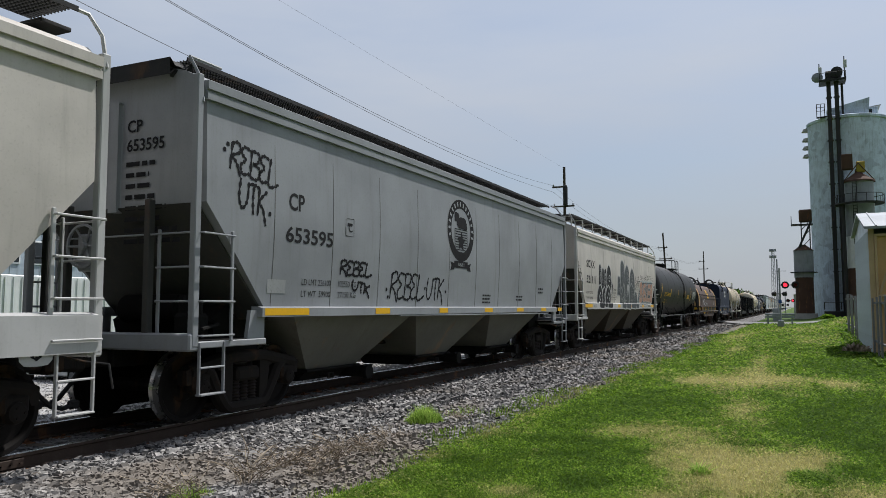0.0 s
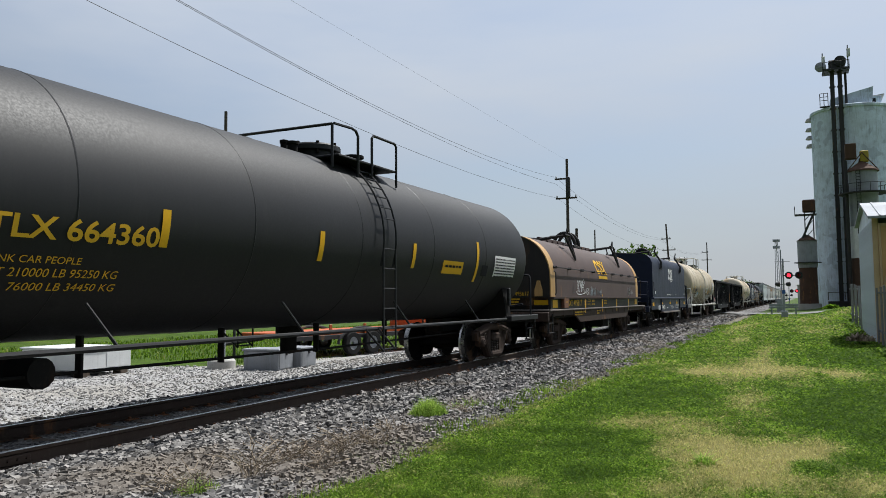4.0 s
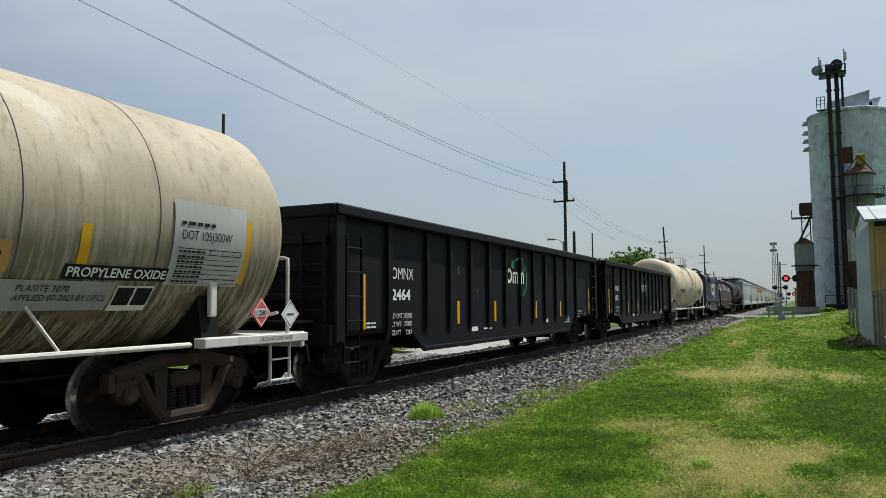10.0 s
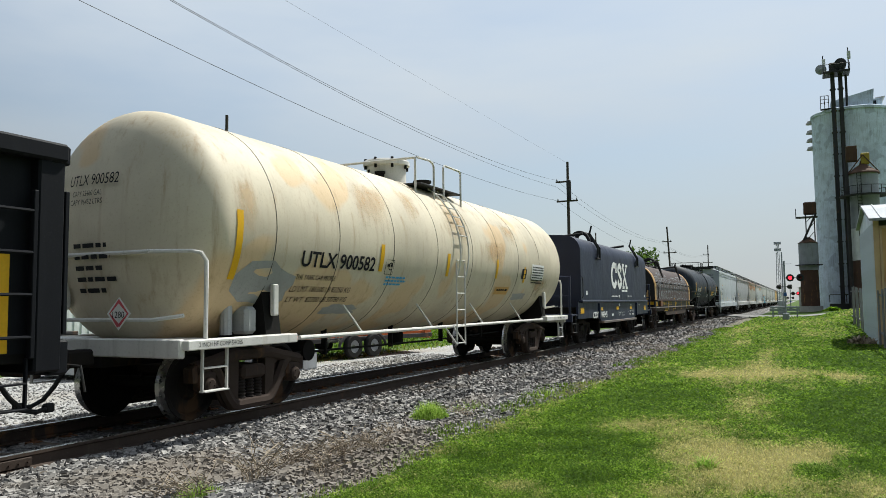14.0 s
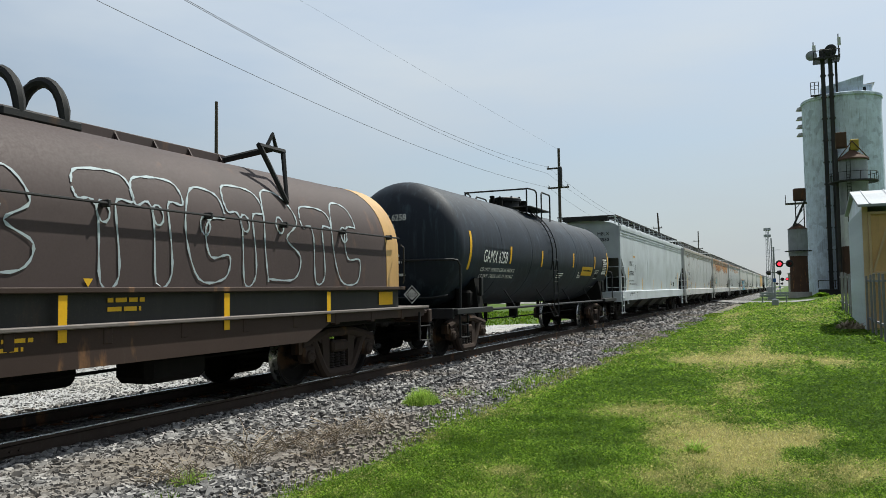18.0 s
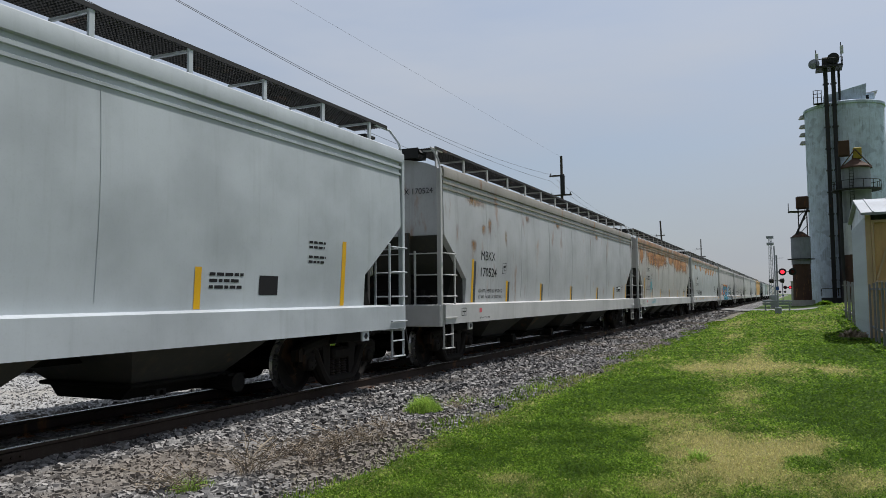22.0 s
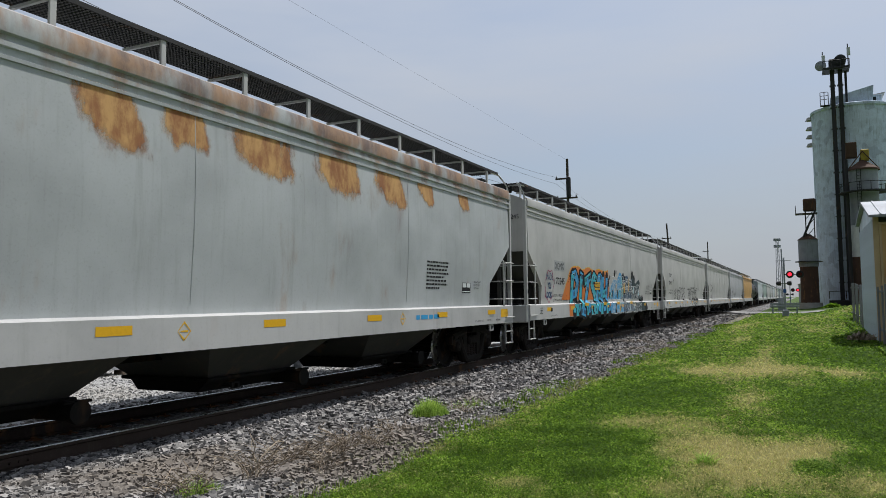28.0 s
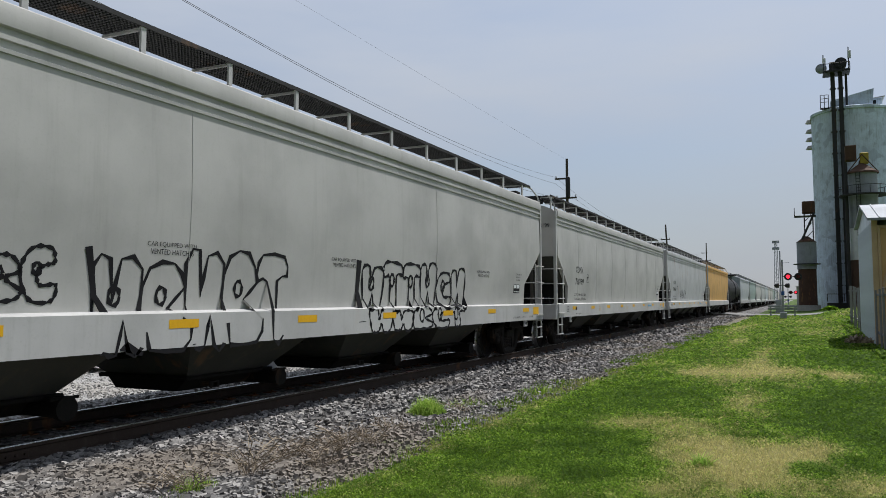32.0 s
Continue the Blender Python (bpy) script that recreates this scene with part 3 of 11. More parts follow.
def blades(name, count, place, length, width, material, label, category, seed, lean=0.45, dome=None):
    """Grass: one bent narrow blade of two faces each, joined."""
    rng = np.random.default_rng(seed)
    p = place(rng, count)
    n = len(p)
    a = rng.random(n) * 6.283
    ln = length[0] + (length[1] - length[0]) * rng.random(n)
    if dome:
        ln *= 1.05 - 0.8 * ((p[:, 0] - dome[0]) ** 2 + (p[:, 1] - dome[1]) ** 2) / dome[2] ** 2
    sc = 1 + 0.12 * np.clip(p[:, 1] - 6, 0, 76)
    w = width * (0.6 + 0.8 * rng.random(n)) * sc
    side = np.stack([np.cos(a), np.sin(a), 0 * a], 1) * w[:, None] / 2
    tip = np.stack([-np.sin(a), np.cos(a), 0 * a], 1) * (ln * lean * (0.3 + rng.random(n)))[:, None] + np.array([0, 0, 1.0]) * ln[:, None]
    mid = tip * np.array([0.3, 0.3, 0.6])
    v = np.stack([p - side, p + side, p + mid + side * 0.7, p + mid - side * 0.7, p + tip], 1)
    o = (np.arange(n) * 5)[:, None, None]
    f = np.array([(0, 1, 2), (0, 2, 3), (3, 2, 4)])[None] + o
    ob = bulk(name, v.reshape(-1, 3), f.reshape(-1, 3), material, label, category)
    if name.endswith("_grass"):
        a_ = ob.data.attributes.new("dry", 'FLOAT', 'POINT')
        a_.data.foreach_set("value", np.repeat(np.clip(dryness(p[:, 0], p[:, 1]) + 0.28 * rng.normal(size=n), -1, 1), 5).astype(np.float32))
    return ob


def turf(x, y):
    return max(lie(x, y), verge(x, y)) if x < -3.3 else lie(x, y)


def lawn_place(rng, n):
    """Even to the eye from near to far."""
    y = 1 / (1 / 4.2 - rng.random(n) * (1 / 4.2 - 1 / 82.0))
    x = -4.0 + (4.7 + y * 0.14) * rng.random(n)
    edge = -3.72 + 0.22 * np.sin(y * 1.3) * np.cos(y * 0.7 + 1) + 0.25 * (rng.random(n) - 0.5)
    keep = x > edge
    x, y = x[keep], y[keep]
    return np.stack([x, y, heights(turf, x, y)], 1)


def clover(name, count, place, size, height, material, label, category, seed):
    """Small leaves lying at all angles over the turf, joined; they thin out where it is dry."""
    rng = np.random.default_rng(seed)
    p = place(rng, count)
    dry = dryness(p[:, 0], p[:, 1])
    keep = rng.random(len(p)) > dry * 0.85
    p, dry = p[keep], dry[keep]
    n = len(p)
    sc = np.clip(p[:, 1] / 6.5, 0.8, 9)[:, None]
    lump = np.array([noise.noise((a * 2.3, b * 1.7, 1.0)) for a, b in zip(p[:, 0], p[:, 1])])
    p[:, 2] += (height[0] + (height[1] - height[0]) * rng.random(n)) * np.clip(1 + 0.9 * lump, 0.25, 2.0)
    a = rng.random(n) * 6.283
    tilt = (rng.random((n, 2)) - 0.5) * 1.5
    u = np.stack([np.cos(a), np.sin(a), tilt[:, 0]], 1)
    w = np.stack([-np.sin(a), np.cos(a), tilt[:, 1]], 1) * 0.62
    s_ = (size[0] + (size[1] - size[0]) * rng.random((n, 1))) * sc / 2
    v = np.stack([p - u * s_, p + w * s_, p + u * s_, p - w * s_], 1)
    ob = bulk(name, v.reshape(-1, 3), np.arange(n * 4).reshape(-1, 4), material, label, category)
    at = ob.data.attributes.new("dry", 'FLOAT', 'POINT')
    at.data.foreach_set("value", np.repeat(np.clip(dry + 0.28 * rng.normal(size=n), -1, 1), 4).astype(np.float32))
    return ob


def edge_place(rng, n):
    y = 4 + 45 * rng.random(n) ** 1.8
    x = -5.0 + 1.5 * rng.random(n) ** 0.6
    keep = np.array([noise.noise((a * 1.1, b * 0.6, 7.0)) for a, b in zip(x, y)]) + (x + 4.4) * 0.6 > 0.12
    x, y = x[keep], y[keep]
    return np.stack([x, y, heights(verge, x, y)], 1)


def far_lawn(rng, n):
    y = 12 + 40 * rng.random(n) ** 1.4
    x = -12.2 - 14 * rng.random(n)
    keep = (y > 15.9) | (x < -18.0)
    x, y = x[keep], y[keep]
    return np.stack([x, y, heights(lie, x, y)], 1)


blades("lawn_grass", 210000, lawn_place, (0.02, 0.05), 0.0045, M_BLADE, "short mown grass, green with yellow patches", "grass", 11, 1.1)
def rest_of_lawn(rng, n):
    """Lawn behind and beside the eye."""
    y = -9 + 54 * rng.random(n)
    x = -3.6 + 14 * rng.random(n)
    keep = (y < 4.6) | (x > 0.5 + 0.14 * y)
    x, y = x[keep], y[keep]
    return np.stack([x, y, heights(turf, x, y)], 1)


clover("lawn_clover", 60000, rest_of_lawn, (0.02, 0.05), (0.004, 0.045), M_CLOVER, "low clover leaves in the mown lawn", "clover", 15)
clover("lawn_clover", 330000, lawn_place, (0.010, 0.028), (0.002, 0.055), M_CLOVER, "low clover leaves in the mown lawn", "clover", 14)
blades("edge_grass", 24000, edge_place, (0.03, 0.10), 0.007, M_BLADE, "ragged grass at the lawn's edge", "grass", 12)
blades("far_grass", 20000, far_lawn, (0.05, 0.14), 0.015, M_BLADE, "rough grass beyond the track", "grass", 13)


def clump(name, x, y, r, h, count, material, label, category, seed, lean=0.6, width=0.006, z=None):
    def place(rng, n):
        a, d = rng.random(n) * 6.283, r * np.sqrt(rng.random(n))
        px, py = x + d * np.cos(a), y + d * np.sin(a)
        return np.stack([px, py, heights(verge if z is None else (lambda u, w: z), px, py)], 1)
    ob = blades(name, count, place, h, width, material, label, category, seed, lean, (x, y, r))
    return ob


clump("grass_tuft", -4.98, 10.0, 0.29, (0.20, 0.33), 2200, M_TUFT, "bright green grass tuft on the ballast's edge", "grass tuft", 21, 0.55)
clump("grass_tuft", -4.75, 10.9, 0.42, (0.06, 0.18), 220, M_TUFT, "sparse green weeds beside a tuft", "grass tuft", 22, 0.8)
clump("grass_tuft", -4.2, 12.9, 0.5, (0.06, 0.15), 240, M_TUFT, "thin green weeds at the lawn's edge", "grass tuft", 25, 0.8)
clump("grass_tuft", -4.87, 5.15, 0.24, (0.10, 0.22), 420, M_TUFT, "green grass tuft among dead stems", "grass tuft", 23, 0.5)
clump("grass_tuft", -0.89, 7.86, 0.10, (0.08, 0.16), 160, M_TUFT, "small grey-green weed standing in the lawn", "weed", 24, 1.2, 0.016, 0.0)
clump("grass_tuft", 0.11, 8.2, 0.28, (0.04, 0.10), 420, M_TUFT, "fresh green clump in a dry patch of lawn", "weed", 26, 1.2, 0.010, 0.0)


def dead_weed(x, y, h, count, seed):
    rng = random.Random(seed)
    s = Shape()
    z = verge(x, y)
    for _ in range(count):
        a, lean, k = rng.random() * 6.283, rng.uniform(0.3, 1.5), rng.uniform(0.5, 1.0) * h
        dx, dy = math.cos(a), math.sin(a)
        bx, by = x + dx * 0.06 + rng.uniform(-0.08, 0.08), y + dy * 0.06 + rng.uniform(-0.08, 0.08)
        pts = [(bx, by, z)]
        for i in range(1, 5):
            q = i / 4
            pts.append((bx + dx * lean * k * q * q + rng.uniform(-0.02, 0.02), by + dy * lean * k * q * q + rng.uniform(-0.02, 0.02), z + k * q * (1.1 - 0.35 * q * min(1, lean))))
        s.tube(pts, 0.0045, 3)
        for i in range(2, 5):
            p = pts[i]
            b = rng.random() * 6.283
            s.tube([p, (p[0] + 0.09 * math.cos(b), p[1] + 0.09 * math.sin(b), p[2] + rng.uniform(0, 0.07))], 0.0035, 3)
    tagged(part("dead_weed", s, M_DRY), "dead brown weed stalks tangled on the ballast's edge", "weed", "dead weeds")


for i, (x, y, h, c) in enumerate([(-4.75, 5.8, 0.42, 26), (-4.95, 6.6, 0.36, 20), (-4.55, 6.9, 0.30, 24), (-4.85, 7.6, 0.30, 16), (-4.4, 7.5, 0.25, 18), (-4.7, 8.4, 0.22, 14),
                                  (-4.9, 5.2, 0.35, 18), (-5.05, 5.0, 0.30, 10), (-4.35, 6.3, 0.22, 18), (-4.5, 10.2, 0.25, 12)]):
    dead_weed(x, y, h, c, 40 + i)

# ---- track ----
track = thing("railway_track", TRACK, 0, 0, "single railway track with rusty rails on wooden ties", "railway track", kind="structure")
RAIL_OUT = [(0.036, 0), (0.037, -0.028), (0.010, -0.045), (0.009, -0.14), (0.07, -0.160), (0.07, -0.172)]


def rail_bar(side):
    ring = RAIL_OUT + [(-x, z) for x, z in reversed(RAIL_OUT)]
    return Shape().prism([(side * 0.754 + x, RAIL + z) for x, z in ring], 'y', -60, 900)


for side in (-1, 1):
    rail = part("rail", rail_bar(side), M_RAIL_SIDE, track, "brown rusty rail")
    part("rail_head", Shape().box(side * 0.754 - 0.03, side * 0.754 + 0.03, -60, 900, RAIL, RAIL + 0.003), M_RAIL_TOP, rail, "polished running surface")
tie_mesh = Shape().cbox(-1.3, 1.3, -0.115, 0.115, -0.17, RAIL - 0.178, 0.012).mesh("tie", M_TIE)
plate_s = Shape()
for s in (-1, 1):
    plate_s.cbox(s * 0.754 - 0.17, s * 0.754 + 0.17, -0.09, 0.09, RAIL - 0.181, RAIL - 0.165, 0.004)
plate_mesh = plate_s.mesh("tie_plate", M_PLATE)
spike_mesh = Shape().cbox(-0.018, 0.018, -0.018, 0.018, 0, 0.03, 0.006).mesh("spike", M_PLATE)
anchor_mesh = Shape().cbox(-0.02, 0.02, -0.012, 0.012, -0.05, 0.012, 0.004).mesh("rail_anchor", M_PLATE)
rng_t = random.Random(5)
for i in range(124):
    y = 2.6 + 0.52 * i
    tie = part("tie", tie_mesh, M_TIE, track, at=pose(rng_t.uniform(-0.03, 0.03), y, rng_t.uniform(-0.012, 0.004), 0, 0, rng_t.uniform(-1.2, 1.2)))
    if i < 46:
        part("tie_plate", plate_mesh, M_PLATE, tie)
        for x in (-0.754 - 0.1, -0.754 + 0.1, 0.754 - 0.1, 0.754 + 0.1):
            part("spike", spike_mesh, M_PLATE, tie, at=pose(x, rng_t.uniform(-0.06, 0.06), RAIL - 0.166))
        if i % 2 == 0 and i < 30:
            for x in (0.754 + 0.05,):
                part("rail_anchor", anchor_mesh, M_PLATE, tie, at=pose(x, 0.14, RAIL - 0.17))
ties_far = Shape()
for i in range(420):
    y = 2.6 + 0.52 * (124 + i)
    ties_far.box(-1.3, 1.3, y - 0.115, y + 0.115, -0.15, RAIL - 0.18)
for i in range(60):
    y = 2.6 - 0.52 * (1 + i)
    ties_far.box(-1.3, 1.3, y - 0.115, y + 0.115, -0.15, RAIL - 0.18)
part("tie_row", ties_far, M_TIE, track)["kind"] = "stuff"
for y in (4.9, 5.9):
    s = Shape()
    s.cbox(0.754 + 0.012, 0.754 + 0.04, y - 0.3, y + 0.3, RAIL - 0.135, RAIL - 0.045, 0.006)
    if y < 5:
        for k in range(6):
            s.rod((0.79, y - 0.25 + 0.1 * k, RAIL - 0.09), (0.82, y - 0.25 + 0.1 * k, RAIL - 0.09), 0.014, 6)
        part("joint_bar", s, M_RAIL_SIDE, track)
# bits of old tie and plate lying by the rail
for k, (x, y, a) in enumerate([(1.15, 5.1, 10), (1.35, 5.5, -20), (1.1, 6.2, 5), (1.25, 8.0, 30)]):
    tagged(part("wood_splinter", Shape().cbox(-0.22, 0.22, -0.05, 0.05, 0, 0.03, 0.008), M_TIE, at=pose(TRACK + x, y, 0.0, 3, 2, a)), "grey splinter of an old tie lying on ballast", "wood scrap", "tie scraps")

# ---- far side of the track ----


def utility_box(x, y, w, d, h, rz):
    t = thing("utility_box", x, y, 0.0, "grey steel utility box standing on pale gravel", "utility box", "utility boxes", rz=rz)
    part("cabinet", Shape().cbox(-w / 2, w / 2, -d / 2, d / 2, 0, h, 0.015), M_GALV, t)
    part("lid", Shape().cbox(-w / 2 - 0.03, w / 2 + 0.03, -d / 2 - 0.03, d / 2 + 0.03, h, h + 0.05, 0.012), M_GALV, t)
    part("door_panel", Shape().cbox(w / 2, w / 2 + 0.012, -d / 2 + 0.05, d / 2 - 0.05, 0.05, h - 0.05, 0.005), M_GALV, t)
    part("hasp", Shape().cbox(w / 2 + 0.01, w / 2 + 0.04, -0.03, 0.03, h * 0.75, h * 0.75 + 0.07, 0.004), M_DARKSTEEL, t, "dark steel hasp")


utility_box(-11.75, 14.85, 0.95, 0.72, 0.47, 8)
utility_box(-11.6, 15.75, 0.75, 0.72, 0.46, 4)
pier = thing("signal_pier", -13.0, 14.6, 0.0, "concrete pier with a grey steel post", "pier")
part("base", Shape().lathe([(0.34, 0), (0.34, 0.2), (0.30, 0.24)], 'z', 20), M_CONC, pier)
part("post", Shape().rod((0, 0, 0.24), (0, 0, 1.3), 0.09, 12), M_GALV, pier)
part("flange", Shape().rod((0, 0, 0.24), (0, 0, 0.28), 0.17, 12), M_GALV, pier)
for a in range(4):
    part("bolt", Shape().rod((0.14 * math.cos(a * 1.57 + .6), 0.14 * math.sin(a * 1.57 + .6), 0.28), (0.14 * math.cos(a * 1.57 + .6), 0.14 * math.sin(a * 1.57 + .6), 0.33), 0.02, 6), M_DARKSTEEL, pier)

trailer = thing("flatbed_trailer", -13.3, 21.5, 0.0, "low orange flatbed trailer with tandem wheels on grass", "trailer", rz=-12)
part("deck", Shape().cbox(-1.0, 1.0, -4.0, 2.6, 0.62, 0.74, 0.02), M_ORANGE, trailer)
for sx in (-1, 1):
    part("side_rail", Shape().cbox(sx * 1.0 - 0.05, sx * 1.0 + 0.05, -4.0, 2.6, 0.5, 0.64, 0.01), M_DARKSTEEL, trailer)
    f = Shape()
    f.tube([(sx * 1.13, -1.0 + 0.95 * math.cos(a) * 1.1, 0.35 + 0.48 * math.sin(a)) for a in [math.pi * k / 12 for k in range(13)]], 0.05, 6)
    part("fender", f, M_DARKSTEEL, trailer)
    for wy in (-1.45, -0.55):
        wheel = part("tyre", Shape().lathe([(0.20, -0.1), (0.33, -0.1), (0.355, -0.06), (0.355, 0.06), (0.33, 0.1), (0.20, 0.1)], 'x', 24, closed=True), M_RUBBER, trailer, at=pose(sx * 1.12, wy, 0.355))
        part("rim", Shape().lathe([(0.06, 0.04), (0.2, 0.07), (0.2, -0.07), (0.06, -0.04)], 'x', 16, closed=True), M_GALV, wheel, "pale steel rim")
part("ramp", Shape().cbox(-0.9, 0.9, 2.6, 2.68, 0.45, 1.15, 0.01), M_ORANGE, trailer)
part("tongue", Shape().rod((0, -4, 0.6), (0, -5.4, 0.5), 0.07, 8), M_DARKSTEEL, trailer)
part("jack", Shape().rod((0, -5.0, 0.02), (0, -5.0, 0.9), 0.04, 8), M_DARKSTEEL, trailer)
for k in range(5):
    part("rub_post", Shape().cbox(0.98, 1.04, -3.8 + 1.5 * k, -3.7 + 1.5 * k, 0.62, 0.95, 0.01), M_ORANGE, trailer)


def arched_shed(name, x, y, w, depth, wall_h, rise, label, m_wall, m_roof, rz, windows):
    """A metal building with a curved roof; its gable faces the track."""
    t = thing(name, x, y, 0.0, label, "building", rz=rz)
    arc = [(-w / 2 + w * k / 16, wall_h + rise * math.sin(math.pi * k / 16) ** 0.8) for k in range(17)]
    s = Shape()
    s.prism([(-w / 2, 0)] + arc + [(w / 2, 0)], 'x', 0, -depth)
    part("wall", s, m_wall, t)
    r = Shape()
    out = [(u * 1.03, v + 0.08) for u, v in arc]
    inn = [(u * 1.03, v + 0.01) for u, v in reversed(arc)]
    r.prism(out + inn, 'x', 0.25, -depth - 0.2)
    part("roof", r, m_roof, t, "weathered curved sheet roof")
    for k in range(int(w / 0.9)):
        u = -w / 2 + 0.45 + 0.9 * k
        part("batten", Shape().box(0, 0.02, u - 0.02, u + 0.02, 0.05, wall_h), m_wall, t)
    for u, v, ww, hh in windows:
        win = part("window", Shape().cbox(0.0, 0.06, u - ww / 2, u + ww / 2, v, v + hh, 0.01), M_WHITEMETAL, t, "small framed window")
        part("pane", Shape().box(0.055, 0.066, u - ww / 2 + 0.08, u + ww / 2 - 0.08, v + 0.08, v + hh - 0.08), M_GLASSDARK, win)
    return t


arched_shed("arched_building", -37.5, 27.5, 9.0, 14, 6.3, 1.9, "pale blue metal building with a low arched roof", M_BLUEMETAL, M_GALV, 0,
            [(-2.9, 4.0, 1.0, 1.3), (-1.3, 4.0, 1.0, 1.3), (0.4, 4.0, 1.0, 1.3), (2.2, 4.0, 1.0, 1.3)])
arched_shed("quonset_hut", -36.0, 37.5, 9.5, 16, 4.6, 4.2, "grey quonset hut with a rust-streaked pale roof", M_BLUEMETAL, M_ROOFMETAL, 0, [(-2.0, 1.2, 1.2, 1.2)])
box_trailer = thing("storage_container", -32.0, 25.5, 0.0, "white ribbed storage container on gravel", "container", rz=0)
part("body", Shape().cbox(-1.3, 1.3, -4.5, 4.5, 0.25, 3.1, 0.04), M_WHITEMETAL, box_trailer)
for k in range(22):
    part("rib", Shape().box(1.3, 1.34, -4.3 + 0.4 * k, -4.18 + 0.4 * k, 0.35, 3.0), M_WHITEMETAL, box_trailer)
part("skid", Shape().box(-1.1, 1.1, -4.4, 4.4, 0.0, 0.25), M_DARKSTEEL, box_trailer)
skid_box = thing("equipment_box", -15.3, 12.3, 0.0, "low white steel equipment box on wooden blocks on gravel", "equipment box")
part("cabinet", Shape().cbox(-1.0, 1.0, -0.68, 0.68, 0.14, 0.60, 0.02), M_WHITEMETAL, skid_box)
part("lid", Shape().cbox(-1.03, 1.03, -0.71, 0.71, 0.60, 0.65, 0.012), M_WHITEMETAL, skid_box)
part("door_panel", Shape().cbox(1.0, 1.012, -0.02, 0.62, 0.20, 0.55, 0.004), M_WHITEMETAL, skid_box)
for bx in (-0.8, 0.85):
    for by in (-0.55, 0.5):
        part("block", Shape().cbox(bx - 0.14, bx + 0.14, by - 0.1, by + 0.1, 0.0, 0.14, 0.01), M_TIE, skid_box, "dark wooden block")

# ---- poles and wires ----
POLE_X = -15.5


def utility_pole(x, y, h, arms, label, box=False, r=0.15, lean=0.0):
    t = thing("utility_pole", x, y, 0.0, label, "utility pole", "utility poles")
    part("post", Shape().rod((0, 0, -0.1), (lean, 0, h), r, 12, r * 0.62), M_POLE, t)
    for z, w0, w1 in arms:
        arm = part("crossarm", Shape().cbox(w0, w1, -0.06, 0.06, z - 0.06, z + 0.06, 0.01), M_POLE, t)
        for u in (w0 + 0.1, w1 - 0.1):
            part("insulator", Shape().lathe([(0.03, 0), (0.06, 0.05), (0.04, 0.09), (0.06, 0.13), (0.02, 0.18)], 'z', 10, (u, 0, z + 0.06)), M_GALV, arm)
    if box:
        part("transformer", Shape().lathe([(0.08, h - 3.0), (0.17, h - 2.95), (0.18, h - 1.6), (0.14, h - 1.45), (0.05, h - 1.4)], 'z', 16, (0.12, -0.2, 0)), M_DARKSTEEL, t)
    return t


utility_pole(POLE_X, 55.0, 12.3, [(10.8, -0.95, 0.1), (9.3, -0.9, 0.75)], "dark wooden utility pole with crossarms and a slim transformer", True)
utility_pole(POLE_X + 0.45, 103.0, 11.6, [(9.6, -1.2, 0.0), (8.1, -1.1, 0.6)], "dark wooden utility pole leaning slightly", False, 0.16, -0.55)
utility_pole(POLE_X, 152.0, 12.4, [(10.5, -0.9, 0.2), (9.0, -1.0, 0.8)], "distant dark wooden utility pole", False)
utility_pole(POLE_X, 7.5, 12.3, [(10.8, -0.95, 0.1), (9.3, -0.9, 0.75)], "dark wooden utility pole beside the gravel", False)
utility_pole(-27.5, 31.0, 11.9, [], "slim bare wooden pole", False, 0.13)
utility_pole(-27.0, 100.0, 11.3, [], "short thick wooden pole", False, 0.3)
utility_pole(-24.0, 98.0, 10.8, [], "slim bare wooden pole", False, 0.13)
lamp = thing("street_lamp", POLE_X - 0.75, 55.6, 0.0, "small street lamp on a bracket", "street lamp")
part("post", Shape().rod((0.4, 0, 0), (0.4, 0, 6.3), 0.06, 8), M_GALV, lamp)
part("arm", Shape().tube([(0.4, 0, 6.1), (0.1, 0, 6.4), (-0.35, 0, 6.5)], 0.03, 6), M_GALV, lamp)
part("lamp_head", Shape().cbox(-0.85, -0.30, -0.12, 0.12, 6.42, 6.56, 0.03), M_GALV, lamp)


def wire(x0, z0, x1, z1, ya, yb, sag, label, r=0.009):
    s = Shape()
    s.tube([(x0 + (x1 - x0) * q, ya + (yb - ya) * q, z0 + (z1 - z0) * q - sag * 4 * q * (1 - q)) for q in [k / 40 for k in range(41)]], r, 5)
    tagged(part("overhead_wire", s, M_WIRE), label, "wire", "overhead wires")


for x, za, zb, zc, sag in ((-0.9, 11.6, 10.95, 9.7, 1.15), (-0.9, 11.55, 10.45, 9.5, 1.0), (-0.85, 10.08, 9.38, 8.2, 0.95)):
    wire(POLE_X + x, za, POLE_X + x, zb, 5.5, 55.0, sag, "thin overhead wire between poles")
    wire(POLE_X + x, zb, POLE_X + x, zc, 55.0, 103.0, 0.9, "thin overhead wire between poles")
    wire(POLE_X + x, zc, POLE_X + x, zc + 0.8, 103.0, 152.0, 0.9, "thin distant overhead wire")
wire(POLE_X, 12.05, POLE_X, 12.2, 5.5, 55.0, 0.03, "single thin wire along the pole tops", 0.0035)

# ---- tree beyond the train ----


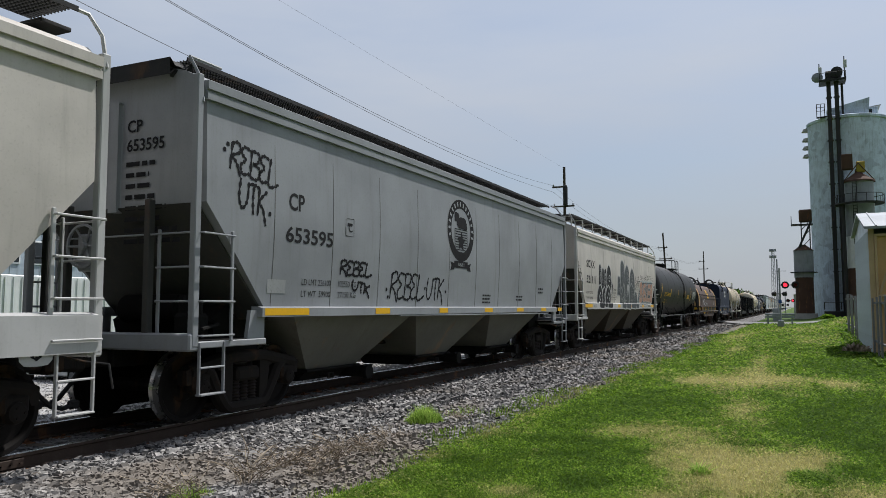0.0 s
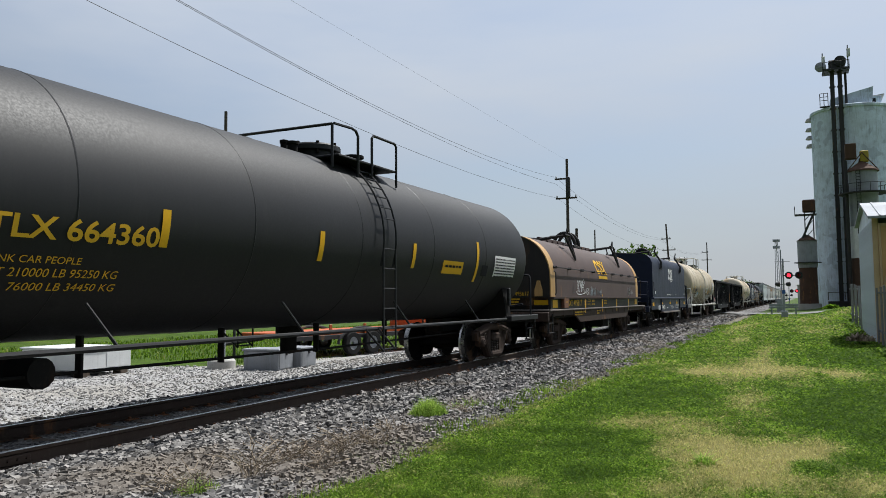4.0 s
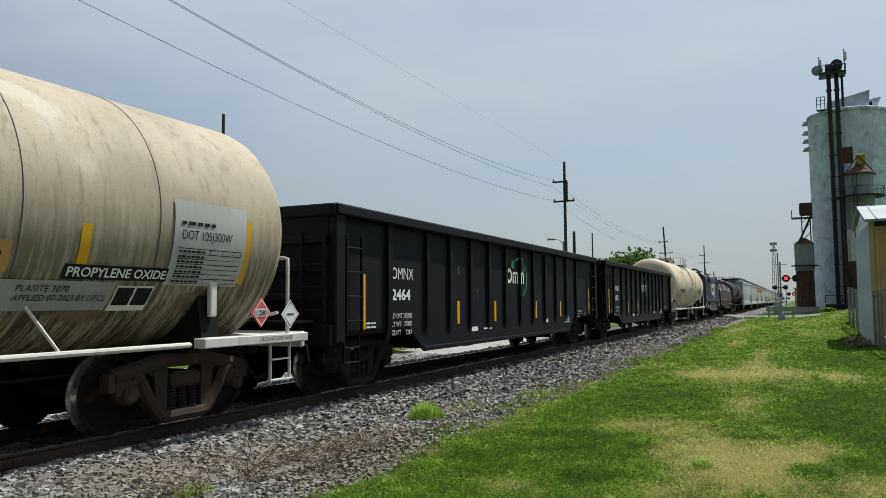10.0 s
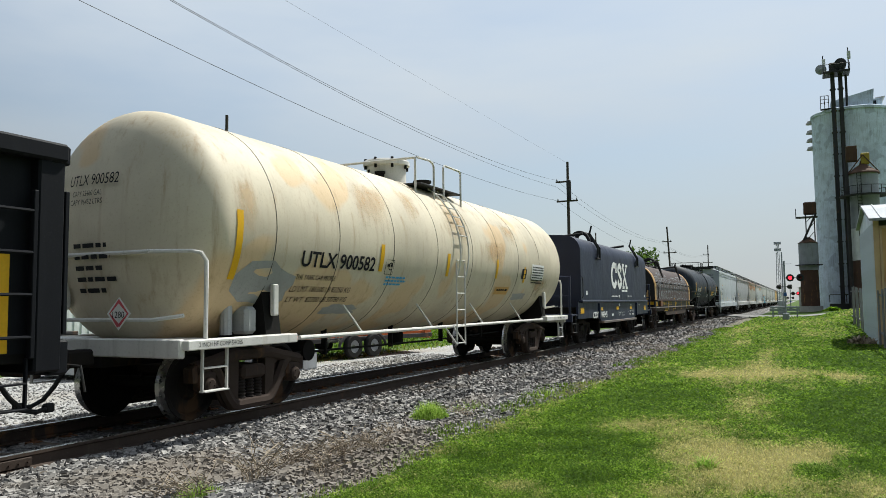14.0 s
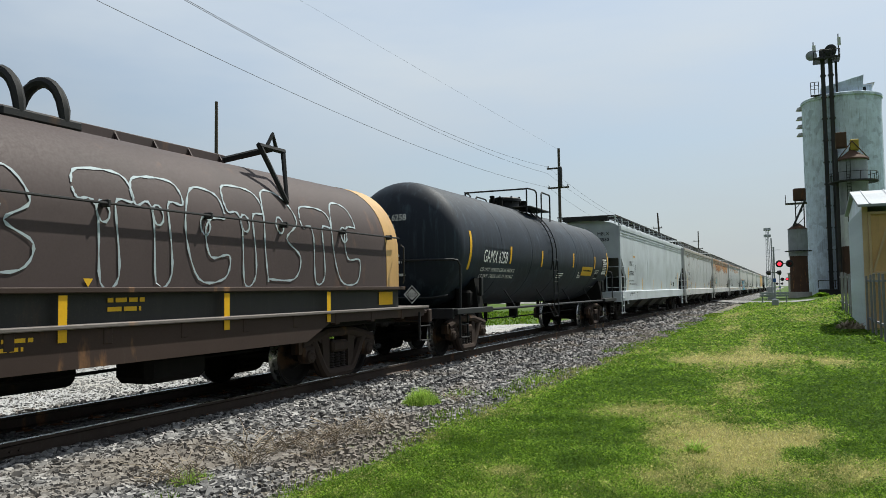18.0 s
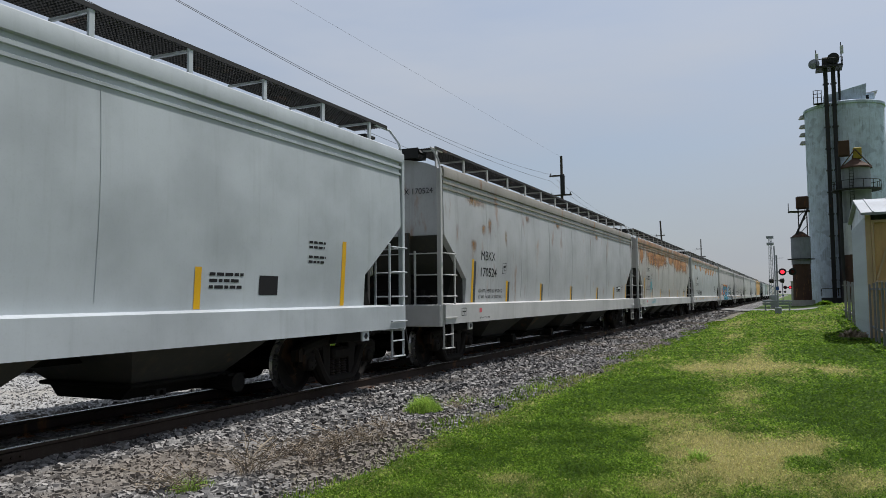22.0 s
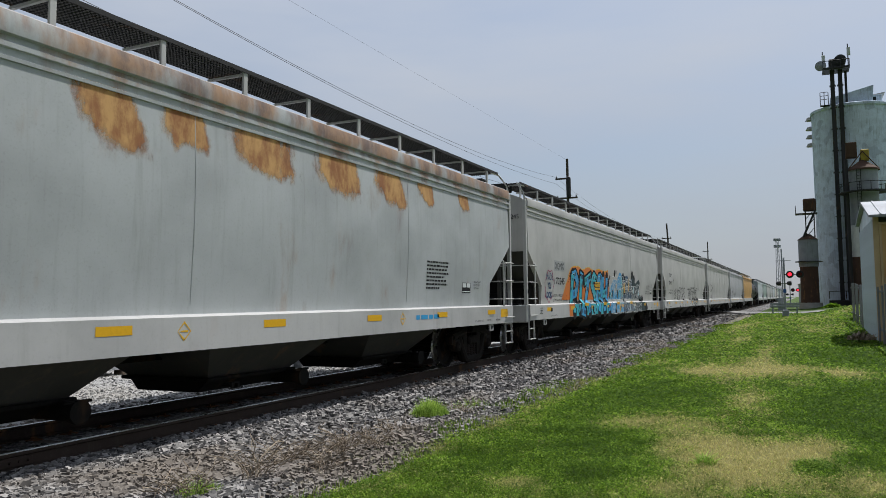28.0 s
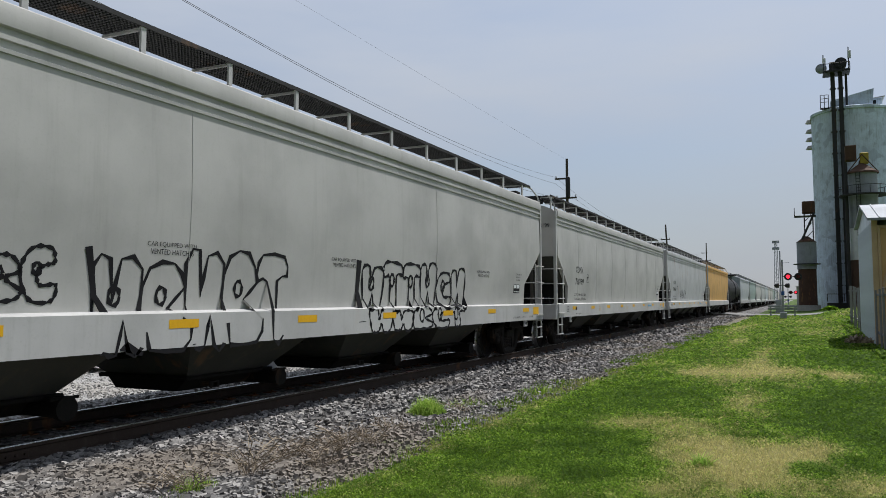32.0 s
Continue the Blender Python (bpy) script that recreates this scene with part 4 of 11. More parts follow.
def tree(x, y, h, w, label, seed, leaves=9000, leaf=0.35):
    rng = random.Random(seed)
    t = thing("tree", x, y, 0.0, label, "tree")
    tr = Shape().rod((0, 0, -0.2), (0.1, 0, h * 0.45), h * 0.03, 10, h * 0.018)
    tips = []
    for k in range(9):
        a = k * 2.4
        z0 = h * (0.28 + 0.025 * k)
        d = w * rng.uniform(0.25, 0.5)
        p = (d * math.cos(a), d * math.sin(a), z0 + h * rng.uniform(0.2, 0.42))
        tr.rod((0.05, 0, z0), p, h * 0.012, 6, h * 0.004)
        tips.append(p)
    tips.append((0, 0, h * 0.8))
    part("trunk", tr, M_BARK, t, "brown trunk with limbs")
    g = np.random.default_rng(seed)
    c = np.array(tips)[g.integers(0, len(tips), leaves)]
    q = np.clip(g.normal(size=(leaves, 3)), -1.9, 1.9) * np.array([w * 0.15, w * 0.15, h * 0.085])
    p = c + q
    a, b = g.normal(size=(leaves, 3)), g.normal(size=(leaves, 3))
    a /= np.linalg.norm(a, axis=1)[:, None]
    b = np.cross(a, b)
    b /= np.linalg.norm(b, axis=1)[:, None]
    s = leaf * (0.5 + g.random((leaves, 1)))
    v = np.stack([p - a * s, p + b * s * 0.5, p + a * s, p - b * s * 0.5], 1).reshape(-1, 3)
    f = np.arange(leaves * 4).reshape(-1, 4)
    crown = bulk("crown", v, f, M_LEAF, "crown of fresh green leaves", "")
    del crown["kind"]
    crown.parent = t


tree(-24.2, 118, 9.7, 7.0, "broad green tree in spring leaf", 3, 4200, 0.28)
tree(-32, 124, 8.6, 8, "smaller green tree in spring leaf", 4, 5000)
tree(2.6, 165, 6.5, 2.6, "small green tree behind the crossing", 6, 1500, 0.25)
for k in range(14):
    tree(-150 + 37 * k * (1 if k % 2 else 0.8), 420 + 40 * (k % 3), 9 + (k * 7) % 5, 16, "distant green tree on the horizon", 60 + k, 900, 0.9)

# ---- grain elevator ----
EX, EY = 7.7, 120.0
elev = thing("grain_elevator", EX, EY, 0.4, "tall whitewashed concrete grain elevator with stained walls", "grain elevator")
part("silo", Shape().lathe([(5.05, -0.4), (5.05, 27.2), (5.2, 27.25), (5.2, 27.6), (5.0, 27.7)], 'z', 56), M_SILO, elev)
for k, z in enumerate((27.0, 25.6, 24.4, 23.2)):
    part("side_hood", Shape().lathe([(0.7, z), (0.45, z + 0.45), (0.05, z + 0.55)], 'z', 12, (-5.15, 0.5, -0.2)), M_CONC, elev)
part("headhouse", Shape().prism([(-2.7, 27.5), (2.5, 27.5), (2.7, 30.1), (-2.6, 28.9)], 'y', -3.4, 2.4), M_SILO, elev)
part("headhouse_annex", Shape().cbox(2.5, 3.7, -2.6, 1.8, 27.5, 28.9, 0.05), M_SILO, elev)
part("annex_roof", Shape().prism([(2.5, 28.9), (4.1, 29.1), (4.1, 29.2), (2.5, 29.0)], 'y', -2.3, 2.0), M_CONC, elev)
part("headhouse_window", Shape().cbox(2.6, 3.0, -2.66, -2.58, 27.9, 28.6, 0.01), M_GLASSDARK, elev)
for dx in (-2.35, -1.4):
    leg = part("elevator_leg", Shape().cbox(dx - 0.26, dx + 0.26, -5.75, -5.2, 0.0, 32.6, 0.03), M_DARKSTEEL, elev, "dark steel bucket leg")
    for z in range(3, 32, 3):
        part("leg_flange", Shape().box(dx - 0.38, dx + 0.38, -5.76, -5.1, z, z + 0.12), M_DARKSTEEL, leg)
part("leg_post", Shape().rod((-0.65, -4.2, 27.6), (-0.65, -4.2, 32.9), 0.16, 8), M_DARKSTEEL, elev)
plat = part("head_platform", Shape().cbox(-3.5, -0.2, -6.4, -3.6, 32.2, 32.5, 0.03), M_DARKSTEEL, elev)
for px in (-3.45, -2.4, -1.3, -0.25):
    part("rail_post", Shape().rod((px, -6.3, 32.5), (px, -6.3, 33.4), 0.05, 6), M_DARKSTEEL, plat)
part("handrail", Shape().rod((-3.45, -6.3, 33.4), (-0.25, -6.3, 33.4), 0.05, 6), M_DARKSTEEL, plat)
hd = Shape()
hd.lathe([(0.2, -5.9), (0.75, -5.8), (0.75, -4.4), (0.2, -4.3)], 'y', 20, (-1.3, 0, 33.5))
hd.cbox(-2.7, -1.3, -5.7, -4.5, 32.6, 33.8, 0.1)
part("drive_head", hd, M_DARKSTEEL, elev, "dark rounded drive housing")
for px, top in ((-3.4, 35.1), (-0.3, 35.8)):
    mast = part("antenna_mast", Shape().rod((px, -5.0, 32.3), (px, -5.0, top), 0.07, 6), M_DARKSTEEL, elev)
    part("antenna", Shape().cbox(px - 0.12, px + 0.3, -5.2, -4.9, top - 1.6, top - 0.5, 0.03), M_WHITEMETAL, mast, "white antenna panel")
part("dish", Shape().lathe([(0.05, -0.1), (0.7, 0.15), (0.72, 0.2), (0.05, 0.0)], 'y', 16, (-3.7, -5.5, 33.1)), M_GALV, elev)
part("catwalk", Shape().cbox(-3.9, -2.5, -4.4, -3.6, 27.7, 27.8, 0.02), M_DARKSTEEL, elev)
for px in (-3.9, -3.4, -2.9):
    part("catwalk_post", Shape().rod((px, -4.3, 27.6), (px, -4.3, 29.6), 0.05, 6), M_DARKSTEEL, elev)
for z in (28.6, 29.1, 29.6):
    part("catwalk_rail", Shape().rod((-3.9, -4.3, z), (-2.9, -4.3, z), 0.04, 6), M_DARKSTEEL, elev)
part("base_wall", Shape().cbox(-4.0, 6, -7.5, -5.6, -0.4, 0.7, 0.05), M_DARKSTEEL, elev)
for px in range(-4, 5, 2):
    part("base_rail_post", Shape().rod((px, -7.4, 0.9), (px, -7.4, 1.9), 0.05, 6), M_DARKSTEEL, elev)
part("base_rail", Shape().rod((-4, -7.4, 1.9), (4, -7.4, 1.9), 0.05, 6), M_DARKSTEEL, elev)

bin_s = thing("steel_grain_bin", 8.2, 111.0, 0.4, "corrugated grey steel bin with a brown base and ladder cage", "grain bin")
ring = [(1.7, 6.3)]
for k in range(46):
    ring += [(1.7 + (0.03 if k % 2 else 0.0), 6.3 + 0.25 * k)]
part("wall", Shape().lathe(ring + [(1.75, 17.6)], 'z', 36), M_GALV, bin_s)
part("white_band", Shape().lathe([(1.76, 6.2), (1.76, 10.4)], 'z', 36), M_WHITEMETAL, bin_s, "white painted lower rings")
part("base", Shape().lathe([(1.78, -0.4), (1.78, 6.25)], 'z', 36), M_RUSTY, bin_s, "dark brown base ring")
part("roof", Shape().lathe([(1.95, 17.5), (1.9, 17.7), (0.4, 18.8), (0.3, 19.3)], 'z', 36), M_RUSTY, bin_s)
eaves = part("eave_walk", Shape().lathe([(1.9, 14.6), (2.9, 14.6), (2.9, 14.75), (1.9, 14.75)], 'z', 28, closed=True), M_DARKSTEEL, bin_s)
for k in range(14):
    a = 6.283 * k / 14
    part("walk_post", Shape().rod((2.85 * math.cos(a), 2.85 * math.sin(a), 14.7), (2.85 * math.cos(a), 2.85 * math.sin(a), 15.8), 0.04, 5), M_DARKSTEEL, eaves)
part("walk_rail", Shape().tube([(2.85 * math.cos(6.283 * k / 28), 2.85 * math.sin(6.283 * k / 28), 15.8) for k in range(29)], 0.04, 5), M_DARKSTEEL, eaves)
part("top_head", Shape().cbox(-1.9, -0.6, -0.6, 0.6, 19.3, 21.3, 0.05), M_RUSTY, bin_s, "dark rusty spout head")
part("yellow_motor", Shape().cbox(-0.2, 0.8, -0.4, 0.4, 18.8, 20.3, 0.1), coat("faded_yellow", (0.42, 0.32, 0.05), 0.6), bin_s, "faded yellow motor housing")
for px, pz in ((-2.6, 17.6), (2.6, 17.6)):
    part("top_brace", Shape().rod((px * 0.7, -0.6, pz), (0, -0.6, 20.0), 0.07, 6), M_RUSTY, bin_s)
lad = part("ladder", Shape().box(-0.9, -0.82, -1.95, -1.87, 0, 17.5).box(-0.45, -0.37, -1.95, -1.87, 0, 17.5), M_DARKSTEEL, bin_s, "dark caged ladder")
rung_m = Shape().rod((-0.85, -1.91, 0), (-0.4, -1.91, 0), 0.03, 5).mesh("rung", M_DARKSTEEL)
for k in range(44):
    part("rung", rung_m, M_DARKSTEEL, lad, at=pose(0, 0, 0.4 * k + 0.3))
part("downpipe", Shape().rod((-1.95, -0.9, 0), (-1.95, -0.9, 19.0), 0.22, 10), M_DARKSTEEL, bin_s)

bin_r = thing("old_grain_bin", 1.4, 113.0, 0.3, "small grey bin on a rust-brown base with a leg tower", "grain bin")
part("base", Shape().lathe([(1.15, 0.4), (1.12, 5.4)], 'z', 28), M_RUSTY, bin_r, "rust-streaked lower tank")
part("footing", Shape().lathe([(1.5, -0.4), (1.5, 0.5)], 'z', 24), M_CONC, bin_r)
part("wall", Shape().lathe([(1.22, 5.35), (1.22, 9.0), (1.28, 9.05)], 'z', 28), M_GALV, bin_r)
part("roof", Shape().lathe([(1.3, 9.0), (0.3, 9.8), (0.1, 9.85)], 'z', 24), M_RUSTY, bin_r)
for px, py in ((-0.15, -0.5), (0.9, -0.5), (-0.15, 0.5), (0.9, 0.5)):
    part("tower_post", Shape().rod((px, py, 9.2), (px, py, 14.2), 0.07, 6), M_DARKSTEEL, bin_r)
for k in range(4):
    part("tower_brace", Shape().rod((-0.15, -0.5, 9.4 + 1.2 * k), (0.9, -0.5, 10.6 + 1.2 * k), 0.05, 5), M_DARKSTEEL, bin_r)
part("tower_platform", Shape().cbox(-1.4, 1.3, -0.9, 0.9, 12.5, 12.62, 0.02), M_DARKSTEEL, bin_r)
part("tower_rail_post", Shape().rod((-1.35, -0.85, 12.6), (-1.35, -0.85, 13.7), 0.05, 5), M_DARKSTEEL, bin_r)
part("tower_head", Shape().cbox(-0.4, 1.2, -0.6, 0.6, 12.9, 14.6, 0.15), M_RUSTY, bin_r)
part("spout", Shape().rod((1.1, -0.6, 13.0), (-0.5, -0.7, 9.4), 0.14, 8), M_DARKSTEEL, bin_r)
part("ring_walk", Shape().lathe([(1.25, 6.0), (1.7, 6.0), (1.7, 6.1), (1.25, 6.1)], 'z', 20, closed=True), M_DARKSTEEL, bin_r)

# ---- crossing ----


def flasher(x, y, h, lit, label, s=1.0, back=True):
    t = thing("crossing_signal", x, y, 0.05, label, "crossing signal", "crossing signals")
    part("mast", Shape().rod((0, 0, 0), (0, 0, h + 1.4), 0.07, 10), M_GALV, t)
    part("base", Shape().cbox(-0.25, 0.25, -0.25, 0.25, 0, 0.5, 0.03), M_GALV, t)
    part("arm", Shape().rod((0, -0.1, h), (1.2, -0.1, h), 0.035, 8), M_DARKSTEEL, t)
    for k, (ux, on) in enumerate(((0.42, lit[0]), (1.18, lit[1]))):
        head = part("backplate", Shape().lathe([(0.02, -0.16), (0.30, -0.15), (0.30, -0.11), (0.02, -0.10)], 'y', 24, (ux, 0, h)), M_DARKSTEEL, t, "round black backplate")
        part("lens", Shape().lathe([(0.02, -0.20), (0.13, -0.185), (0.15, -0.155)], 'y', 20, (ux, 0, h)), M_REDGLOW if on else M_REDDIM, head, "glowing red lens" if on else "unlit dark red lens")
        part("hood", Shape().lathe([(0.16, -0.15), (0.17, -0.38), (0.18, -0.38), (0.17, -0.15)], 'y', 20, (ux, 0, h), True), M_DARKSTEEL, head)
    for ux in (-0.45, 0.35):
        part("side_lamp", Shape().lathe([(0.05, -0.2), (0.17, -0.1), (0.2, 0.15), (0.05, 0.2)], 'x', 16, (ux, 0, h - 0.72)), M_DARKSTEEL, t, "black side lamp")
    part("side_arm", Shape().rod((-0.45, 0, h - 0.72), (0.35, 0, h - 0.72), 0.03, 6), M_DARKSTEEL, t)
    part("number_board", Shape().cbox(-0.12, 0.12, -0.09, -0.07, h - 1.5, h - 1.2, 0.01), plain("blue_board", (0.05, 0.12, 0.35), 0.5), t, "small blue board")
    return t


flasher(-1.02, 68.0, 3.42, (True, False), "railway crossing signal with one red lamp lit")
flasher(-1.3, 140.0, 2.7, (False, True), "far railway crossing signal with a red lamp lit")
guard = thing("guard_rail", -1.25, 78.5, 0.0, "grey steel guard rail beside the crossing", "guard rail")
for z in (0.62, 0.86):
    part("beam", Shape().cbox(-1.3, 1.3, -0.04, 0.04, z, z + 0.2, 0.03), M_GALV, guard)
for px in (-1.05, 0.0, 1.05):
    part("post", Shape().cbox(px - 0.07, px + 0.07, 0.04, 0.18, -0.05, 1.05, 0.01), M_GALV, guard)
cab = thing("signal_cabinet", -1.75, 92.0, 0.05, "small silver signal cabinet by the crossing", "cabinet")
part("cabinet", Shape().cbox(-0.4, 0.4, -0.4, 0.4, 0.1, 1.5, 0.03), M_GALV, cab)
part("plinth", Shape().cbox(-0.45, 0.45, -0.45, 0.45, 0, 0.1, 0.01), M_CONC, cab)
tower = thing("lattice_tower", -3.2, 150.0, 0.0, "slim grey lattice mast with antennas", "radio mast")
for sx, sy in ((-1, -1), (1, -1), (0, 1)):
    part("leg", Shape().rod((sx * 0.45, sy * 0.45, 0), (sx * 0.2, sy * 0.2, 12.2), 0.05, 5), M_GALV, tower)
for k in range(16):
    z, q = 0.3 + 0.75 * k, 0.45 - 0.25 * (0.75 * k) / 12
    part("brace", Shape().rod((-q, -q, z), (q, -q, z + 0.75), 0.03, 4), M_GALV, tower)
    part("strut", Shape().rod((-q, -q, z), (q, -q, z), 0.025, 4), M_GALV, tower)
for z in (10.6, 11.8):
    part("antenna", Shape().cbox(-0.6, 0.6, -0.5, -0.2, z, z + 0.5, 0.03), M_GALV, tower)
mast2 = thing("signal_mast", -1.55, 90.0, 0.0, "thin grey mast beyond the crossing", "mast")
part("pole", Shape().rod((0, 0, 0), (0, 0, 6.9), 0.07, 8), M_GALV, mast2)
part("crossbar", Shape().rod((-0.6, 0, 5.6), (0.9, 0, 5.6), 0.03, 6), M_GALV, mast2)
for k, (x, y, w, h, m) in enumerate([(6, 140, 10, 3.2, M_WHITEMETAL), (4.5, 230, 9, 5, M_CONC)]):
    b = thing("low_building", x, y, 0.0, "low pale building beyond the crossing", "building")
    part("wall", Shape().cbox(-w / 2, w / 2, -3, 3, 0, h, 0.05), m, b)
    part("roof", Shape().prism([(-w / 2 - 0.3, h), (0, h + 1.2), (w / 2 + 0.3, h)], 'y', -3.3, 3.3), M_ROOFMETAL, b)
    part("window", Shape().cbox(-1, 0.4, -3.05, -2.98, 1, 2, 0.01), M_GLASSDARK, b)

# ---- shed and fence on the right-hand bank ----
shed = thing("metal_shed", 2.45, 30.0, 0.0, "blue-grey corrugated metal shed with an open plywood door", "shed")
SH_N, SH_F, SH_W = 0.0, 6.2, 9.0
g = Shape().prism([(SH_N, -0.2), (SH_N, 4.40), (3.0, 5.15), (SH_F, 4.60), (SH_F, -0.2)], 'x', 0.0, 0.12)
gable = part("gable_wall", g, M_SHED, shed, "blue-grey corrugated siding")
rib = Shape().prism([(-0.05, -0.06), (-0.05, 0.02), (0.0, 0.06), (0.0, -0.10)], 'z', 0.0, 4.3).mesh("siding_rib", M_SHED)
for k in range(20):
    part("siding_rib", rib, M_SHED, gable, at=pose(0, 0.15 + 0.3 * k, 0.0))
part("front_wall", Shape().cbox(2.6, SH_W, 0.0, 0.12, -0.2, 4.35, 0.01), M_WHITEMETAL, shed)
part("back_wall", Shape().cbox(0.12, SH_W, SH_F - 0.12, SH_F, -0.2, 4.5, 0.01), M_BLUEMETAL, shed)
part("right_wall", Shape().prism([(SH_N, -0.2), (SH_N, 4.40), (3.0, 5.15), (SH_F, 4.60), (SH_F, -0.2)], 'x', SH_W, SH_W + 0.12), M_BLUEMETAL, shed)
roof = part("roof", Shape().prism([(SH_N - 0.3, 4.36), (3.0, 5.18), (SH_F + 0.2, 4.58), (SH_F + 0.2, 4.66), (3.0, 5.27), (SH_N - 0.3, 4.45)], 'x', -0.15, SH_W + 0.3), M_GALV, shed, "pale sheet roof")
for k in range(12):
    part("roof_seam", Shape().prism([(SH_N - 0.31, 4.45), (3.0, 5.27), (3.0, 5.30), (SH_N - 0.31, 4.48)], 'x', 0.2 + 0.75 * k, 0.24 + 0.75 * k), M_GALV, roof)
part("corner_trim", Shape().cbox(-0.02, 0.16, -0.05, 0.0, -0.2, 4.4, 0.01), M_LUMBER, shed, "brown corner board")
door = part("plywood_door", Shape().cbox(0.16, 0.95, -0.02, 0.03, 0.0, 4.2, 0.008), M_PLY, shed, "tall raw plywood door")
part("door_frame", Shape().cbox(0.16, 0.24, -0.09, -0.02, 0.0, 4.2, 0.01).cbox(0.87, 0.95, -0.09, -0.02, 0.0, 4.2, 0.01).cbox(0.24, 0.87, -0.09, -0.02, 4.1, 4.2, 0.01).cbox(0.24, 0.87, -0.09, -0.02, 2.0, 2.1, 0.01), M_LUMBER, door)
part("brace", Shape().prism([(0.24, 2.12), (0.31, 2.12), (0.87, 3.95), (0.87, 4.08), (0.82, 4.08)], 'y', -0.08, -0.02), M_LUMBER, door)
part("brace", Shape().prism([(0.24, 2.0), (0.31, 2.0), (0.6, 1.1), (0.6, 0.95)], 'y', -0.08, -0.02), M_LUMBER, door)
fence = thing("board_fence", 2.45, 0.0, 0.0, "weathered grey open board fence along the bank", "fence")
fx0 = 24.6
slat = Shape().cbox(-0.03, 0.03, -0.07, 0.07, -0.1, 1.95, 0.008).mesh("board", M_FENCE)
for k in range(16):
    y = fx0 + 1.25 * k
    part("board", slat, M_FENCE, fence, at=pose(0.02 * (k % 2), y, lie(2.45, y) * 0.75 + 0.04 * math.sin(k), 0, 0, 0))
for z in (0.45, 1.75):
    s = Shape()
    s.tube([(0.06, fx0 - 0.2 + 1.1 * k, lie(2.45, fx0 + 1.1 * k) * 0.75 + z) for k in range(20)], 0.045, 4)
    part("rail", s, M_FENCE, fence)
clump("shrub", 1.9, 29.5, 0.45, (0.12, 0.35), 260, M_DRY, "low dry scrub by the fence", "bush", 71, 0.9, 0.02, 0.15)
clump("shrub", 3.4, 95, 0.7, (0.25, 0.6), 300, M_CLOVER, "low bush before the elevator", "bush", 72, 0.9, 0.1, lie(3.4, 95))

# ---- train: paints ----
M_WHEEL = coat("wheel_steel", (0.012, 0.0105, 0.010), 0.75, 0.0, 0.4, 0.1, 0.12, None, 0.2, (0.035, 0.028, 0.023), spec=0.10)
M_TREAD = plain("polished_tread", (0.42, 0.41, 0.40), 0.3, 0.9, 14, 0.15, 0.05)
# dark castings and springs: shade beneath the cars is put into M_TRUCK and M_SPRING
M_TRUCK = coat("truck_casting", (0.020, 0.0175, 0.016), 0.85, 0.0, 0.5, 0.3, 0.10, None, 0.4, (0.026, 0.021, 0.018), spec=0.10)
M_TRUCK_RUST = coat("rusty_truck_casting", (0.0486, 0.036, 0.0306), 0.85, 0.0, 0.5, 0.3, 0.2, None, 0.4, (0.05, 0.035, 0.027), spec=0.10)
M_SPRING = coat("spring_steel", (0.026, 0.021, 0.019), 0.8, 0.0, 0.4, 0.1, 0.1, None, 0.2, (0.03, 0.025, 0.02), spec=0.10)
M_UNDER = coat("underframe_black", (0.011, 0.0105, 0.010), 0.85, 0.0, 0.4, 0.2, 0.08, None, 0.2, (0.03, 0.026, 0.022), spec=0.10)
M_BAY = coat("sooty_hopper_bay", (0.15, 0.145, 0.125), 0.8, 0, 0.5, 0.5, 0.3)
M_BAYDARK = coat("dark_brown_bay", (0.078, 0.064, 0.050), 0.8, 0, 0.5, 0.5, 0.3)
# soot plus the shade at car ends and under bays, put into one colour
M_GRIME_SHADE = coat("grimy_shaded_slope_sheet", (0.060, 0.060, 0.057), 0.85, 0, 0.5, 0.6, 0.2, spec=0.15)
M_HOSE = plain("hose_rubber", (0.022, 0.022, 0.022), 0.7)
M_WHITE = coat("white_paint", (0.602, 0.589, 0.559), 0.55, 0, 0.25, 0.35, 0.1)
M_OFFWHITE_SILL = coat("sill_white", (0.45, 0.448, 0.44), 0.5, 0, 0.10, 0.22, 0.06)
M_HATCH = coat("hatch_grey", (0.344, 0.353, 0.353), 0.55, 0.1, 0.3, 0.3, 0.2)
M_GRATE = coat("walkway_steel", (0.030, 0.030, 0.031), 0.7, 0.1, 0.3, 0.1, 0.2, spec=0.2)
M_YELLOW = plain("reflective_yellow", (0.72, 0.4, 0.02), 0.4, 0, 30, 0.12, 0.05)
M_INK = plain("black_stencil", (0.018, 0.018, 0.020), 0.88, 0, 40, 0.2, 0.02)
M_CHALK = plain("white_stencil", (0.78, 0.78, 0.76), 0.6, 0, 40, 0.12, 0.02)
M_GOLD = plain("yellow_stencil", (0.72, 0.42, 0.03), 0.6, 0, 40, 0.15, 0.02)
M_SPRAYK = plain("black_spray", (0.010, 0.010, 0.012), 0.88, 0, 10, 0.2, 0.02)
M_SPRAYW = plain("white_spray", (0.72, 0.74, 0.74), 0.6, 0, 6, 0.3, 0.02)
M_SPRAYB = plain("blue_spray", (0.05, 0.33, 0.62), 0.5, 0, 5, 0.35, 0.02)
M_SPRAYD = plain("deep_blue_spray", (0.015, 0.06, 0.16), 0.5, 0, 5, 0.35, 0.02)
M_SPRAYO = plain("orange_spray", (0.66, 0.19, 0.04), 0.5, 0, 5, 0.35, 0.02)
M_SPRAYT = plain("teal_spray", (0.05, 0.43, 0.53), 0.5, 0, 5, 0.3, 0.02)
M_SPRAYG = plain("grey_spray", (0.062, 0.068, 0.076), 0.5, 0, 5, 0.3, 0.02)
